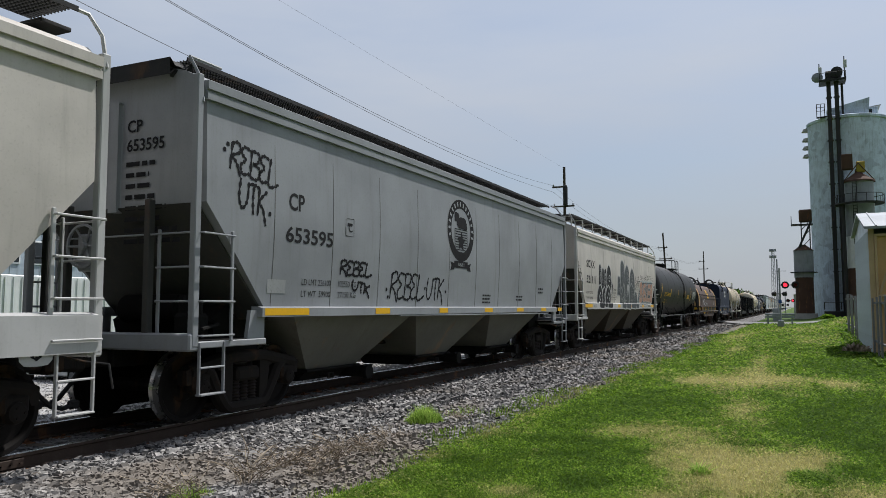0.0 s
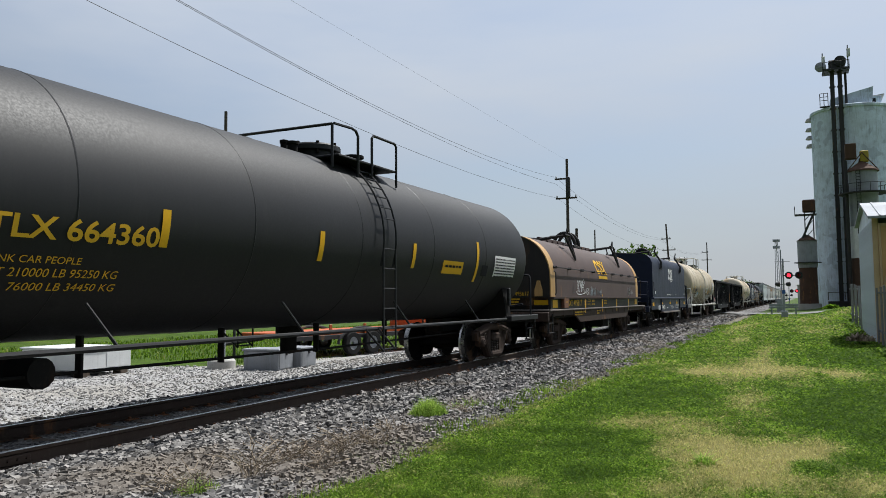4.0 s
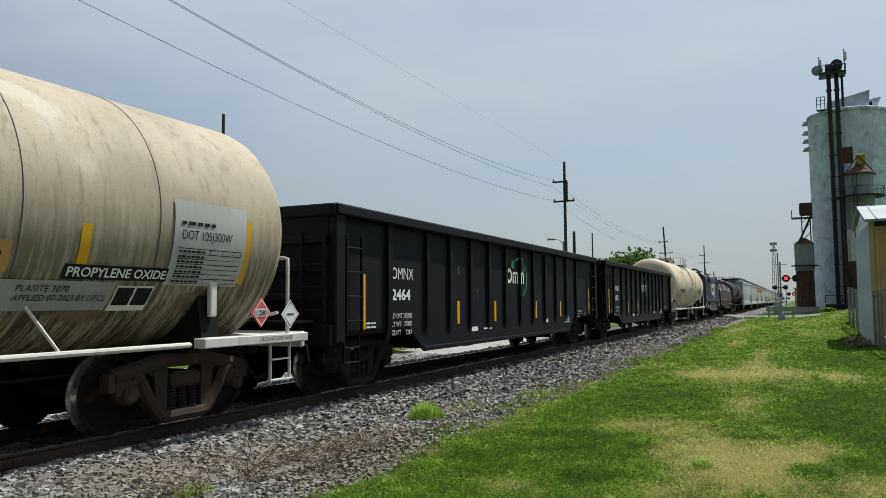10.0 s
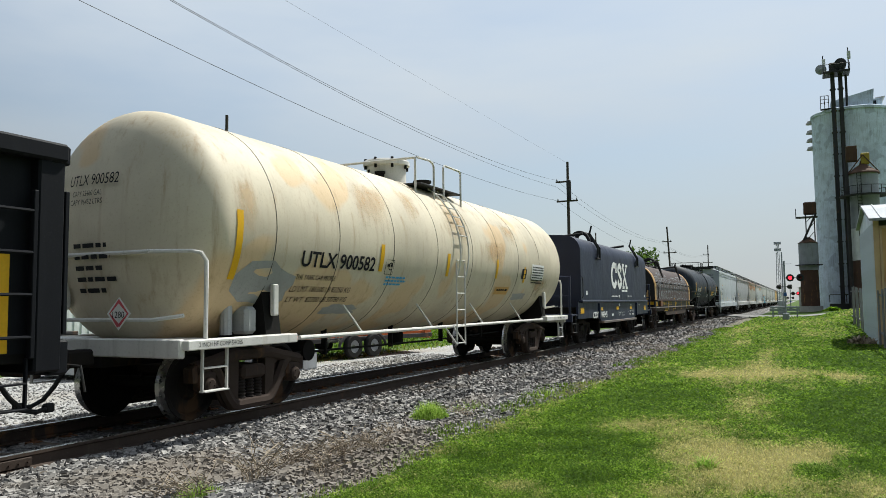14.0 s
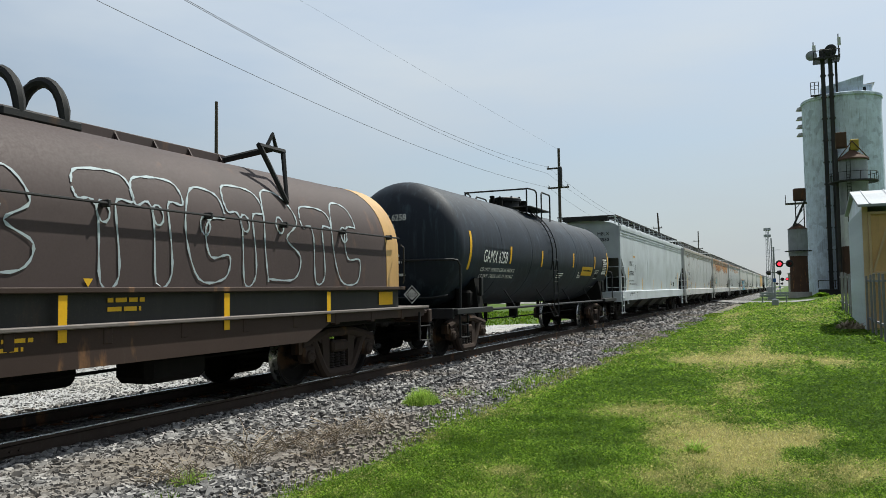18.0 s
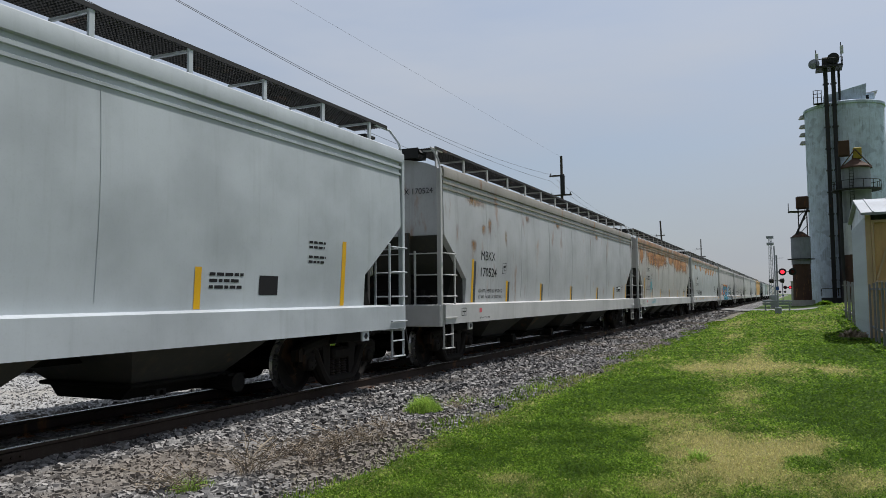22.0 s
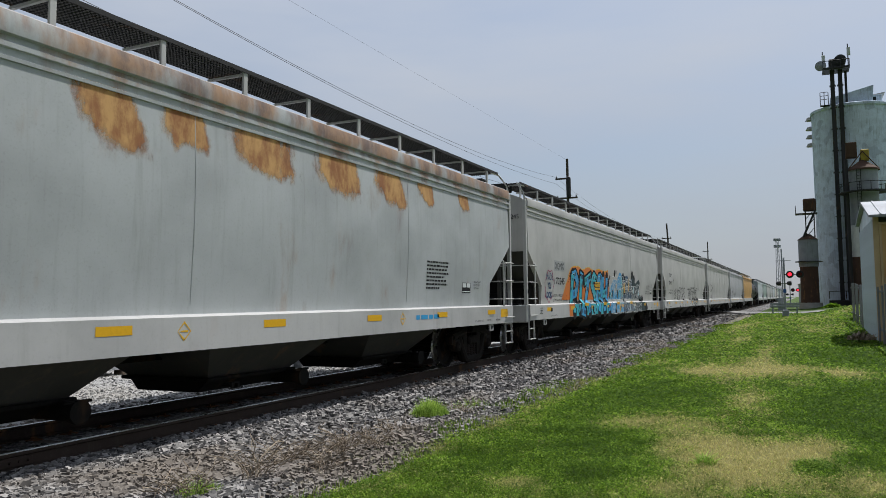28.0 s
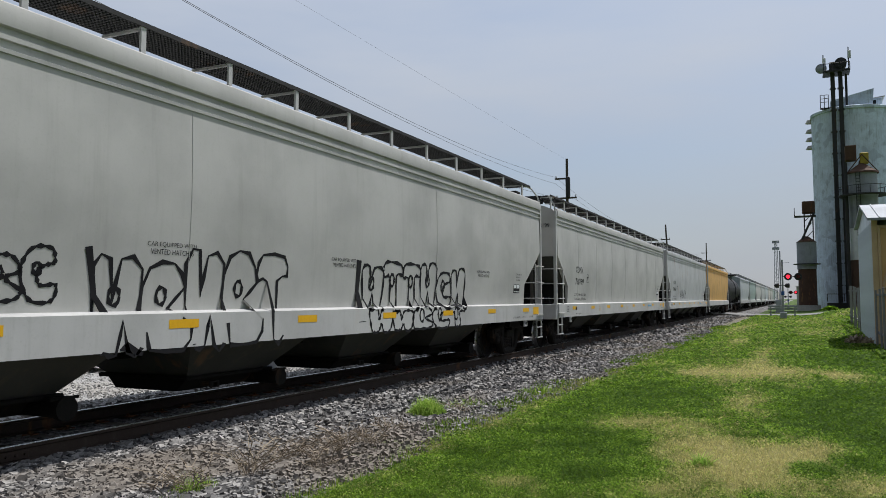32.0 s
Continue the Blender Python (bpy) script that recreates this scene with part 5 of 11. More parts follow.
M_SPRAYL = plain("pale_blue_spray", (0.42, 0.58, 0.66), 0.5, 0, 5, 0.25, 0.02)
M_MAGENTA = plain("magenta_spray", (0.30, 0.03, 0.10), 0.5, 0, 5, 0.25, 0.02)
M_PINK = plain("red_spray", (0.62, 0.12, 0.14), 0.5, 0, 5, 0.25, 0.02)
M_GREEN = plain("green_print", (0.03, 0.42, 0.16), 0.5, 0, 10, 0.1, 0.02)
M_PLACARD = plain("white_placard", (0.80, 0.79, 0.77), 0.5, 0, 30, 0.1, 0.02)

# ---- train: running gear, built once ----
R_WHEEL = 0.457


def wheelset_mesh():
    s = Shape()
    s.rod((-0.98, 0, 0), (0.98, 0, 0), 0.085, 14)
    for q in (-1, 1):
        prof = [(0.10, 0.62), (0.22, 0.67), (0.37, 0.675), (0.385, 0.66), (0.478, 0.66), (0.482, 0.672), (0.466, 0.695), (0.459, 0.705), (0.455, 0.80), (0.448, 0.806),
                (0.40, 0.806), (0.385, 0.79), (0.37, 0.75), (0.20, 0.755), (0.16, 0.81), (0.10, 0.815)]
        s.lathe([(r, q * w) for r, w in prof], 'x', 40, closed=False)
    me = s.mesh("wheelset", M_WHEEL)
    me.materials.append(M_TREAD)
    for f in me.polygons:
        if math.hypot(f.center.y, f.center.z) > 0.4505:
            f.material_index = 1
    return me


def curve_through(pts, steps=6):
    out = []
    n = len(pts)
    for i in range(n - 1):
        p0, p1, p2, p3 = pts[max(0, i - 1)], pts[i], pts[i + 1], pts[min(n - 1, i + 2)]
        for k in range(steps):
            t = k / steps
            out.append(tuple(0.5 * (2 * p1[c] + (p2[c] - p0[c]) * t + (2 * p0[c] - 5 * p1[c] + 4 * p2[c] - p3[c]) * t * t + (3 * p1[c] - p0[c] - 3 * p2[c] + p3[c]) * t ** 3) for c in (0, 1)))
    out.append(pts[-1])
    return out


def frame_mesh(q, mat_):
    """Cast side frame: arched top chord, sloping lower chord, columns beside the springs, pedestals over the axles."""
    s = Shape()
    x = q * 0.985
    half_ = [(0.0, 0.80), (0.34, 0.80), (0.62, 0.745), (0.86, 0.70), (1.06, 0.66)]
    low_ = [(0.0, 0.14), (0.30, 0.14), (0.42, 0.20), (0.58, 0.42), (0.70, 0.62), (0.80, 0.68)]
    top = [(-a, b) for a, b in half_[:0:-1]] + half_
    low = [(-a, b) for a, b in low_[:0:-1]] + low_
    for dx in (-0.035, 0.035):
        s.tube([(x + dx, a, b) for a, b in curve_through(top, 3)], 0.084, 8)
        s.tube([(x + dx, a, b) for a, b in curve_through(low, 3)], 0.080, 8)
    for c in (-1, 1):
        s.prism([(c * 0.28, 0.14), (c * 0.42, 0.16), (c * 0.47, 0.5), (c * 0.50, 0.74), (c * 0.28, 0.78)], 'x', x - 0.07, x + 0.06)
        s.prism([(c * 0.74, 0.60), (c * 1.03, 0.60), (c * 1.06, 0.50), (c * 1.14, 0.50), (c * 1.15, 0.68), (c * 1.02, 0.74), (c * 0.74, 0.74)], 'x', x - 0.075, x + 0.075)
        s.prism([(c * 0.70, 0.66), (c * 0.76, 0.66), (c * 0.74, 0.44), (c * 0.66, 0.40)], 'x', x - 0.06, x + 0.06)
        s.prism([(c * 0.40, 0.60), (c * 0.56, 0.66), (c * 0.60, 0.72), (c * 0.40, 0.76)], 'x', x - 0.03, x + 0.05)
    s.cbox(min(x - 0.09, x + 0.09), max(x - 0.09, x + 0.09), -0.34, 0.34, 0.12, 0.21, 0.03)
    return s.mesh("side_frame", mat_)


def spring_mesh():
    prof = []
    for k in range(7):
        prof += [(0.058, 0.21 + 0.042 * k), (0.078, 0.222 + 0.042 * k), (0.058, 0.242 + 0.042 * k)]
    return Shape().lathe(prof, 'z', 12).mesh("spring", M_SPRING)


def bolster_mesh(mat_):
    s = Shape()
    s.cbox(-1.10, 1.10, -0.24, 0.24, 0.47, 0.66, 0.04)
    for q in (-1, 1):
        s.cbox(q * 0.86 - 0.07, q * 0.86 + 0.07, -0.25, 0.25, 0.20, 0.48, 0.03)
    s.cbox(-0.35, 0.35, -0.24, 0.24, 0.60, 0.74, 0.03)
    for c in (-1, 1):
        s.cbox(-0.75, 0.75, c * 0.47 - 0.05, c * 0.47 + 0.05, 0.3, 0.4, 0.02)
        for q in (-0.72, 0.72):
            s.cbox(q - 0.1, q + 0.1, c * 0.40 - 0.03, c * 0.40 + 0.03, 0.2, 0.55, 0.02)
    return s.mesh("truck", mat_)


def cap_mesh(mat_):
    s = Shape()
    s.cbox(-0.07, 0.07, -0.15, 0.15, -0.02, 0.17, 0.03)
    s.lathe([(0.02, 0.12), (0.07, 0.12), (0.1, 0.10), (0.115, 0.04), (0.115, -0.09), (0.02, -0.10)], 'x', 18)
    for k in range(3):
        a = 2.094 * k
        s.rod((0.11, 0.055 * math.cos(a), 0.055 * math.sin(a)), (0.135, 0.055 * math.cos(a), 0.055 * math.sin(a)), 0.014, 6)
    return s.mesh("bearing", mat_)


WHEELSET, SPRING = wheelset_mesh(), spring_mesh()
GEAR = {}
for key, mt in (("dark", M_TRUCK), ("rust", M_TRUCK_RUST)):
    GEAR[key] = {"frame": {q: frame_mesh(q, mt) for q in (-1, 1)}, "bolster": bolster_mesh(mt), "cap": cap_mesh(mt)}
ROLLING = []   # (wheelset, along) for the turning wheels


def add_truck(car, y, kind="dark", spin=True):
    g = GEAR[kind]
    tr = part("truck", g["bolster"], None, car, at=pose(0, y, 0))
    for q in (-1, 1):
        part("side_frame", g["frame"][q], None, tr)
        for cy in (-0.17, 0.0, 0.17):
            part("spring", SPRING, None, tr, at=pose(q * 0.985, cy, 0))
        for a in (-0.889, 0.889):
            part("bearing", g["cap"], None, tr, at=pose(q * 1.02, a, R_WHEEL, 0, 0, 0 if q > 0 else 180))
    for a in (-0.889, 0.889):
        w = part("wheelset", WHEELSET, None, tr, at=pose(0, a, R_WHEEL))
        if spin:
            ROLLING.append((w, a))


def coupler_mesh():
    s = Shape()
    s.cbox(-0.11, 0.11, -0.5, 0.45, 0.74, 0.95, 0.03)
    s.cbox(-0.2, 0.2, 0.42, 0.6, 0.70, 0.99, 0.05)
    s.cbox(-0.2, -0.05, 0.55, 0.76, 0.72, 0.97, 0.04)
    s.cbox(0.08, 0.2, 0.52, 0.66, 0.72, 0.97, 0.04)
    return s.mesh("coupler", M_TRUCK)


def hose_mesh():
    s = Shape()
    pts = [(0.32, 0.0, 0.78), (0.34, 0.1, 0.66), (0.34, 0.22, 0.50), (0.30, 0.40, 0.36), (0.24, 0.6, 0.31), (0.18, 0.78, 0.33)]
    s.tube(pts, 0.028, 8)
    s.tube([(0.32, -0.15, 0.8), (0.32, 0.02, 0.78)], 0.034, 8)
    s.cbox(0.12, 0.22, 0.74, 0.86, 0.28, 0.38, 0.02)
    return s.mesh("air_hose", M_HOSE)


def lever_mesh():
    s = Shape()
    s.tube([(0.12, 0.35, 0.98), (0.3, 0.25, 1.0), (1.1, 0.16, 0.9), (1.42, 0.2, 0.88), (1.44, 0.24, 0.62)], 0.014, 6)
    return s.mesh("cut_lever", M_GRATE)


COUPLER, HOSE, LEVER = coupler_mesh(), hose_mesh(), lever_mesh()


def add_ends(car, half):
    """Coupler, hose and cut lever at both ends; half: where the end sill stands."""
    for e in (-1, 1):
        at = pose(0, e * half, 0, 0, 0, 0 if e > 0 else 180)
        part("coupler", COUPLER, None, car, at=at)
        part("air_hose", HOSE, None, car, "black rubber air hose", at=at)
        part("cut_lever", LEVER, None, car, at=at)


RUNG_SIDE = {}


def add_ladder(car, y, x, z0, z1, w, n, material, axis='y', name="ladder", r=0.016):
    """Stiles with rungs; axis: the way the rungs run."""
    s = Shape()
    if axis == 'y':
        for v in (y, y + w):
            s.cbox(x - 0.012, x + 0.035, v - 0.022, v + 0.022, z0, z1, 0.006)
    else:
        for v in (x, x + w):
            s.cbox(v - 0.022, v + 0.022, y - 0.035, y + 0.012, z0, z1, 0.006)
    lad_ = part(name, s, material, car)
    key = (axis, w, material.name, r)
    if key not in RUNG_SIDE:
        RUNG_SIDE[key] = Shape().rod((0, 0, 0), (0, w, 0) if axis == 'y' else (w, 0, 0), r, 6).mesh("rung", material)
    for k in range(n):
        z = z0 + (z1 - z0) * (k + 0.5) / n
        part("rung", RUNG_SIDE[key], None, lad_, at=pose(x + 0.02 if axis == 'y' else x, y if axis == 'y' else y - 0.02, z))
    return lad_


def step_mesh(w=0.45, h=0.42):
    s = Shape()
    for v in (0, w):
        s.cbox(-0.02, 0.02, v - 0.012, v + 0.012, -h, 0.05, 0.004)
    s.cbox(-0.05, 0.05, 0, w, -h, -h + 0.02, 0.004)
    s.cbox(-0.03, 0.03, 0, w, -h * 0.45, -h * 0.45 + 0.02, 0.004)
    return s


def wheel_brake(car, y, x, z, mat_, e=-1):
    s = Shape()
    s.lathe([(0.255, -0.015), (0.285, -0.015), (0.285, 0.015), (0.255, 0.015)], 'y', 28, (x, y + e * 0.12, z), True)
    for k in range(6):
        a = 1.047 * k
        s.rod((x + 0.05 * math.cos(a), y + e * 0.08, z + 0.05 * math.sin(a)), (x + 0.265 * math.cos(a), y + e * 0.12, z + 0.265 * math.sin(a)), 0.016, 5)
    s.rod((x, y, z), (x, y + e * 0.14, z), 0.05, 10)
    w = part("brake_wheel", s, mat_, car)
    part("brake_housing", Shape().cbox(x - 0.17, x + 0.17, y - 0.07, y + 0.07, z - 0.32, z + 0.16, 0.03), mat_, w)
    return w


# ---- lettering and spray on curved sides ----


def lay(name, vs, fs, put, material, car, label=""):
    """Faces (u, v) laid on a side by put(u, v)."""
    s = Shape()
    s.add([put(p[0], p[1]) for p in vs], fs)
    ob = part(name, s.mesh(name, material), None, car, label)
    return ob


def say(car, text, u, v, size, put, material, bold=0.0, spacing=1.0, label="", name="lettering"):
    vs, fs = letters(text, size, bold, spacing)
    return lay(name, [(u + p[0], v + p[1]) for p in vs], fs, put, material, car, label)


def fit_say(car, text, u0, u1, v0, v1, put, material, bold=0.0, name="lettering", spacing=1.0):
    """Lettering whose capitals fill a box."""
    vs, fs = letters(text, 1.0, bold, spacing)
    xs, ys = [p[0] for p in vs], [p[1] for p in vs]
    a, b, c, d = min(xs), max(xs), min(ys), max(ys)
    vs = [(u0 + (p[0] - a) / (b - a) * (u1 - u0), v0 + (p[1] - c) / (d - c) * (v1 - v0)) for p in vs]
    return lay(name, vs, fs, put, material, car)


def patch(u0, u1, v0, v1, nu=1, nv=1):
    vs = [(u0 + (u1 - u0) * i / nu, v0 + (v1 - v0) * j / nv) for j in range(nv + 1) for i in range(nu + 1)]
    fs = [(j * (nu + 1) + i, j * (nu + 1) + i + 1, (j + 1) * (nu + 1) + i + 1, (j + 1) * (nu + 1) + i) for j in range(nv) for i in range(nu)]
    return vs, fs


def bars(car, u, v, widths, h, put, material, step=1.6, name="stencil"):
    """Lines of small stencilling too fine to read."""
    vs, fs = [], []
    for k, w in enumerate(widths):
        x = u
        rng = random.Random(int(u * 100) + k)
        while x < u + w:
            d = min(rng.uniform(1.2, 3.2) * h, u + w - x)
            a, b = patch(x, x + d, v - k * h * step, v - k * h * step + h * 0.8)
            o = len(vs)
            vs += a
            fs += [tuple(i + o for i in q) for q in b]
            x += d + h * 0.5
    ob = lay(name, vs, fs, put, material, car)
    ob["kind"] = "stuff"
    return ob


def mark(car, u0, u1, v0, v1, put, material, name="reflector", label="", nv=3):
    vs, fs = patch(u0, u1, v0, v1, 1, nv)
    return lay(name, vs, fs, put, material, car, label)


def ribbon(paths, width, wobble=0.4):
    """Painted strokes: flat bands along polylines."""
    vs, fs = [], []
    for pts in paths:
        o, n = len(vs), len(pts)
        for i, p in enumerate(pts):
            a, b = pts[max(0, i - 1)], pts[min(n - 1, i + 1)]
            dx, dy = b[0] - a[0], b[1] - a[1]
            k = math.hypot(dx, dy) or 1
            w = width / 2 * (0.95 - 0.5 * wobble + wobble * math.sin(i * 1.7 + len(vs)))
            vs += [(p[0] - dy / k * w, p[1] + dx / k * w), (p[0] + dy / k * w, p[1] - dx / k * w)]
        fs += [(o + 2 * i, o + 2 * i + 1, o + 2 * i + 3, o + 2 * i + 2) for i in range(n - 1)]
    return vs, fs


def scrawl(u, v, w, h, letters_n, seed, closed=False):
    """Looping strokes like a quick spray tag, without readable letters."""
    rng = random.Random(seed)
    paths = []
    step = w / letters_n
    for k in range(letters_n):
        x = u + step * k
        m = rng.randint(4, 6)
        pts = [(x + step * rng.uniform(-0.1, 1.15), v + h * (j % 2) * rng.uniform(0.6, 1.05) + h * rng.uniform(-0.08, 0.25)) for j in range(m)]
        if closed:
            pts.append(pts[0])
        paths.append(curve_through(pts))
    return paths


def blob(u, v, w, h, seed, n=26, rough=0.12):
    """A rounded patch outline as a fan."""
    rng = random.Random(seed)
    r = [1 + rng.uniform(-rough, rough) for _ in range(n)]
    vs = [(u + w / 2, v + h / 2)]
    for k in range(n):
        a = 6.2832 * k / n
        c, s = math.cos(a), math.sin(a)
        e = (abs(c) ** 4 + abs(s) ** 4) ** -0.25
        vs.append((u + w / 2 + w / 2 * c * e * r[k], v + h / 2 + h / 2 * s * e * r[k]))
    fs = [(0, 1 + k, 1 + (k + 1) % n) for k in range(n)]
    return vs, fs


# ---- covered hopper ----


def side_grabs(car, e, half, z0, mat_):
    """Rungs round a hopper's corner: from the corner post to a slim stile on the side and one on the end."""
    inner, yc = e * (half - 0.58), e * (half - 0.02)
    lad_ = part("ladder", Shape().cbox(1.50, 1.53, inner - 0.022, inner + 0.022, z0 + 0.05, 2.42, 0.006).cbox(0.86, 0.905, yc + e * 0.03 - 0.015, yc + e * 0.03 + 0.015, z0, 2.42, 0.006), mat_, car)
    for k in range(4):
        z = z0 + 0.13 + (2.36 - z0 - 0.13) * k / 3
        part("rung", Shape().tube([(1.50, yc, z), (1.565, yc, z), (1.565, inner, z), (1.51, inner, z)], 0.0125, 6), mat_, lad_)
        part("rung", Shape().tube([(1.44, yc, z), (1.44, yc + e * 0.075, z), (0.88, yc + e * 0.075, z), (0.88, yc, z)], 0.0125, 6), mat_, lad_)
    part("grab_iron", Shape().tube([(0.86, yc, 2.36), (0.86, yc + e * 0.06, 2.36), (-1.2, yc + e * 0.06, 2.36), (-1.2, yc, 2.36)], 0.0125, 6), mat_, lad_)


def side_x(z):
    """Half width of a hopper body at a height over the rail."""
    if z < 3.0:
        return 1.42 + 0.075 * smooth(1.0, 2.7, z)
    if z < 4.06:
        return 1.495 - 0.03 * smooth(2.9, 4.06, z)
    q = min(1.0, (z - 4.06) / 0.34)
    return 1.42 * math.sqrt(max(0.0, 1 - q ** 1.6)) + 0.02


def hopper(front, rear, paint, label, bays=4, sill=None, sill_z=(0.92, 1.34), seams=8, brackets=True, chord=None, deco=None, full=True, truck="dark", white_ladder=None, cut=1.35, seam_m=None, walk_z=4.57, ribbed=True, end_z=None, up=0.0, walk_x=1.262):
    half, mid = (rear - front) / 2, (rear + front) / 2
    ez = end_z or sill_z[0]
    car = thing("covered_hopper_car", TRACK, mid, RAIL, label, "freight car", "freight cars")
    sill = sill or M_OFFWHITE_SILL
    lad_m = white_ladder or sill

    knee = 1.85 if ribbed else 1.30   # under it the side's edge runs upright
    cut = 1.2 if ribbed else cut

    def reach(z):
        return half - 0.12 - cut * smooth_lin(2.75, knee, z)

    def raised(z):
        return z if z < 3.2 else 3.2 + (z - 3.2) * (1 + up / 1.2)

    low = max(1.02, sill_z[0] + 0.03)
    zs = [z for z in (1.02, 1.15, 1.38, 1.6, 1.85, 2.2, 2.5, 2.75, 2.76, 3.1, 3.5, 3.78, 4.0, 4.06, 4.16, 4.26, 4.34, 4.39, 4.40) if z >= low]
    zs = [low] + zs if zs[0] > low else zs
    ny = 24
    s = Shape()
    vs, fs, k = [], [], 0
    rings = []
    for z in zs:
        w, r = side_x(z), reach(z)
        ring = [(w, -r + 2 * r * i / ny, raised(z)) for i in range(ny + 1)] + [(-w, r - 2 * r * i / ny, raised(z)) for i in range(ny + 1)]
        rings.append(range(k, k + len(ring)))
        vs += ring
        k += len(ring)
    m = 2 * (ny + 1)
    for a, b in zip(rings, rings[1:]):
        fs += [(a[i], a[(i + 1) % m], b[(i + 1) % m], b[i]) for i in range(m)]
    fs += [tuple(rings[0])[::-1], tuple(rings[-1])]
    s.add(vs, fs)
    body = part("body", s, paint, car)

    def put(u, v, lift=0.008):
        k = max(0, min(len(zs) - 2, sum(1 for z in zs if raised(z) <= v) - 1))
        f = (v - raised(zs[k])) / (raised(zs[k + 1]) - raised(zs[k]))
        return (side_x(zs[k]) * (1 - f) + side_x(zs[k + 1]) * f + 0.0022 + 0.25 * (lift - 0.004), u - half, v)
    # seams between side sheets
    if full:
        for i in range(1, seams):
            u = 2 * half * i / seams
            zz = [1.45 + (3.7 - 1.45) * j / 8 for j in range(9)]
            for q in (1, -1):
                sm = Shape()
                sm.tube([(q * (side_x(z) - 0.001), u - half, z) for z in zz], 0.006, 4)
                part("sheet_seam", sm, seam_m or paint, body)
    # top chord
    for q in (1, -1):
        section = ([(1.40, 3.69), (1.490, 3.695), (1.492, 3.73), (1.445, 3.75), (1.445, 3.80), (1.497, 3.815), (1.497, 3.86), (1.450, 3.88), (1.450, 3.92), (1.512, 3.94), (1.522, 4.04), (1.50, 4.15), (1.40, 4.20)]
                   if ribbed else [(1.40, 3.81), (1.515, 3.815), (1.515, 3.90), (1.495, 3.905), (1.495, 3.935), (1.528, 3.94), (1.528, 4.045), (1.40, 4.05)])
        part("top_chord", Shape().prism([(q * x, z + up) for x, z in section], 'y', -half + 0.08, half - 0.08), chord or paint, car)
        # side sill
        part("side_sill", Shape().prism([(1.36 * q, sill_z[0]), (1.546 * q, sill_z[0]), (1.546 * q, sill_z[1] - (0.02 if end_z else 0.03)), (1.46 * q, sill_z[1]), (1.36 * q, sill_z[1])], 'y', -half + (1.15 if end_z else 0.05), half - (1.15 if end_z else 0.05)), sill, car)
        if ribbed and full:
            for e in (-1, 1):
                c = e * (half - 1.4)
                lug = part("jacking_lug", Shape().cbox(q * 1.50 - 0.02, q * 1.50 + 0.02, c - 0.11, c + 0.11, sill_z[0] - 0.16, sill_z[0] + 0.01, 0.02), sill, car)
                part("lug_hole", Shape().rod((q * 1.519, c, sill_z[0] - 0.08), (q * 1.524, c, sill_z[0] - 0.08), 0.05, 12), M_INK, lug)
        if end_z:
            for e in (-1, 1):
                part("end_bracket", Shape().prism([(e * (half - 1.3), ez), (e * (half - 0.95), ez), (e * (half - 1.02), sill_z[1] - 0.05), (e * (half - 1.3), sill_z[1] - 0.05)], 'x', q * 1.40, q * 1.46), sill, car)
                part("end_edge", Shape().cbox(q * 1.46 - 0.04, q * 1.46 + 0.04, min(e * half, e * (half - 1.3)), max(e * half, e * (half - 1.3)), ez - 0.02, ez + 0.06, 0.01), sill, car)
        # roof walkway
        wk = Shape()
        for j in range(int((walk_x - 0.62) / 0.052) + 1):
            x = q * (0.62 + 0.052 * j)
            wk.box(x - 0.006, x + 0.006, -half + 0.25, half - 0.25, walk_z, walk_z + 0.035)
        pitch = 0.055 if full else 0.2
        for j in range(int((2 * half - 0.6) / pitch)):
            y = -half + 0.3 + pitch * j
            wk.box(q * 0.62, q * (walk_x - 0.017), y - 0.006, y + 0.006, walk_z + 0.005, walk_z + 0.034)
        walk_ = part("running_board", wk, M_GRATE, car, "dark steel grating walkway")
        part("walk_edge", Shape().box(q * walk_x - 0.010, q * walk_x + 0.010, -half + 0.2, half - 0.2, walk_z - 0.01, walk_z + 0.045), M_GRATE, walk_)
        for j in range(int(2 * half / 1.45) + 1):
            y = -half + 0.3 + 1.45 * j
            if y > half - 0.2 or not brackets:
                break
            part("walk_bracket", Shape().cbox(q * 1.24 - 0.015, q * 1.24 + 0.02, y - 0.04, y + 0.04, 4.10, walk_z, 0.006).box(q * 0.6, q * 1.24, y - 0.02, y + 0.02, walk_z - 0.04, walk_z - 0.008), lad_m, walk_)
    # hatches
    hh = Shape().cbox(-0.3, 0.3, -half + 0.9, half - 0.9, 4.36 + up, 4.48 + up, 0.05)
    trough = part("hatch_cover", hh, M_HATCH, car)
    for j in range(int(2 * half / 2.4)):
        y = -half + 1.6 + 2.4 * j
        part("hatch_bar", Shape().cbox(-0.36, 0.36, y - 0.04, y + 0.04, 4.47 + up, 4.52 + up, 0.01), M_GRATE, trough)
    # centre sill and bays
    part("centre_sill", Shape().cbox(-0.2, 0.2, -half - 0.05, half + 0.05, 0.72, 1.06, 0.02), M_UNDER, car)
    joined = sill_z[0] > 1.1   # bays that meet under the sill
    b0 = half - (2.1 if joined else 2.95)
    for j in range(bays):
        ya, yb = -b0 + 2 * b0 * j / bays, -b0 + 2 * b0 * (j + 1) / bays
        ym, wt, wy = (ya + yb) / 2, (yb - ya) * (0.5 if joined else 0.385), (yb - ya) * (0.19 if joined else 0.225)
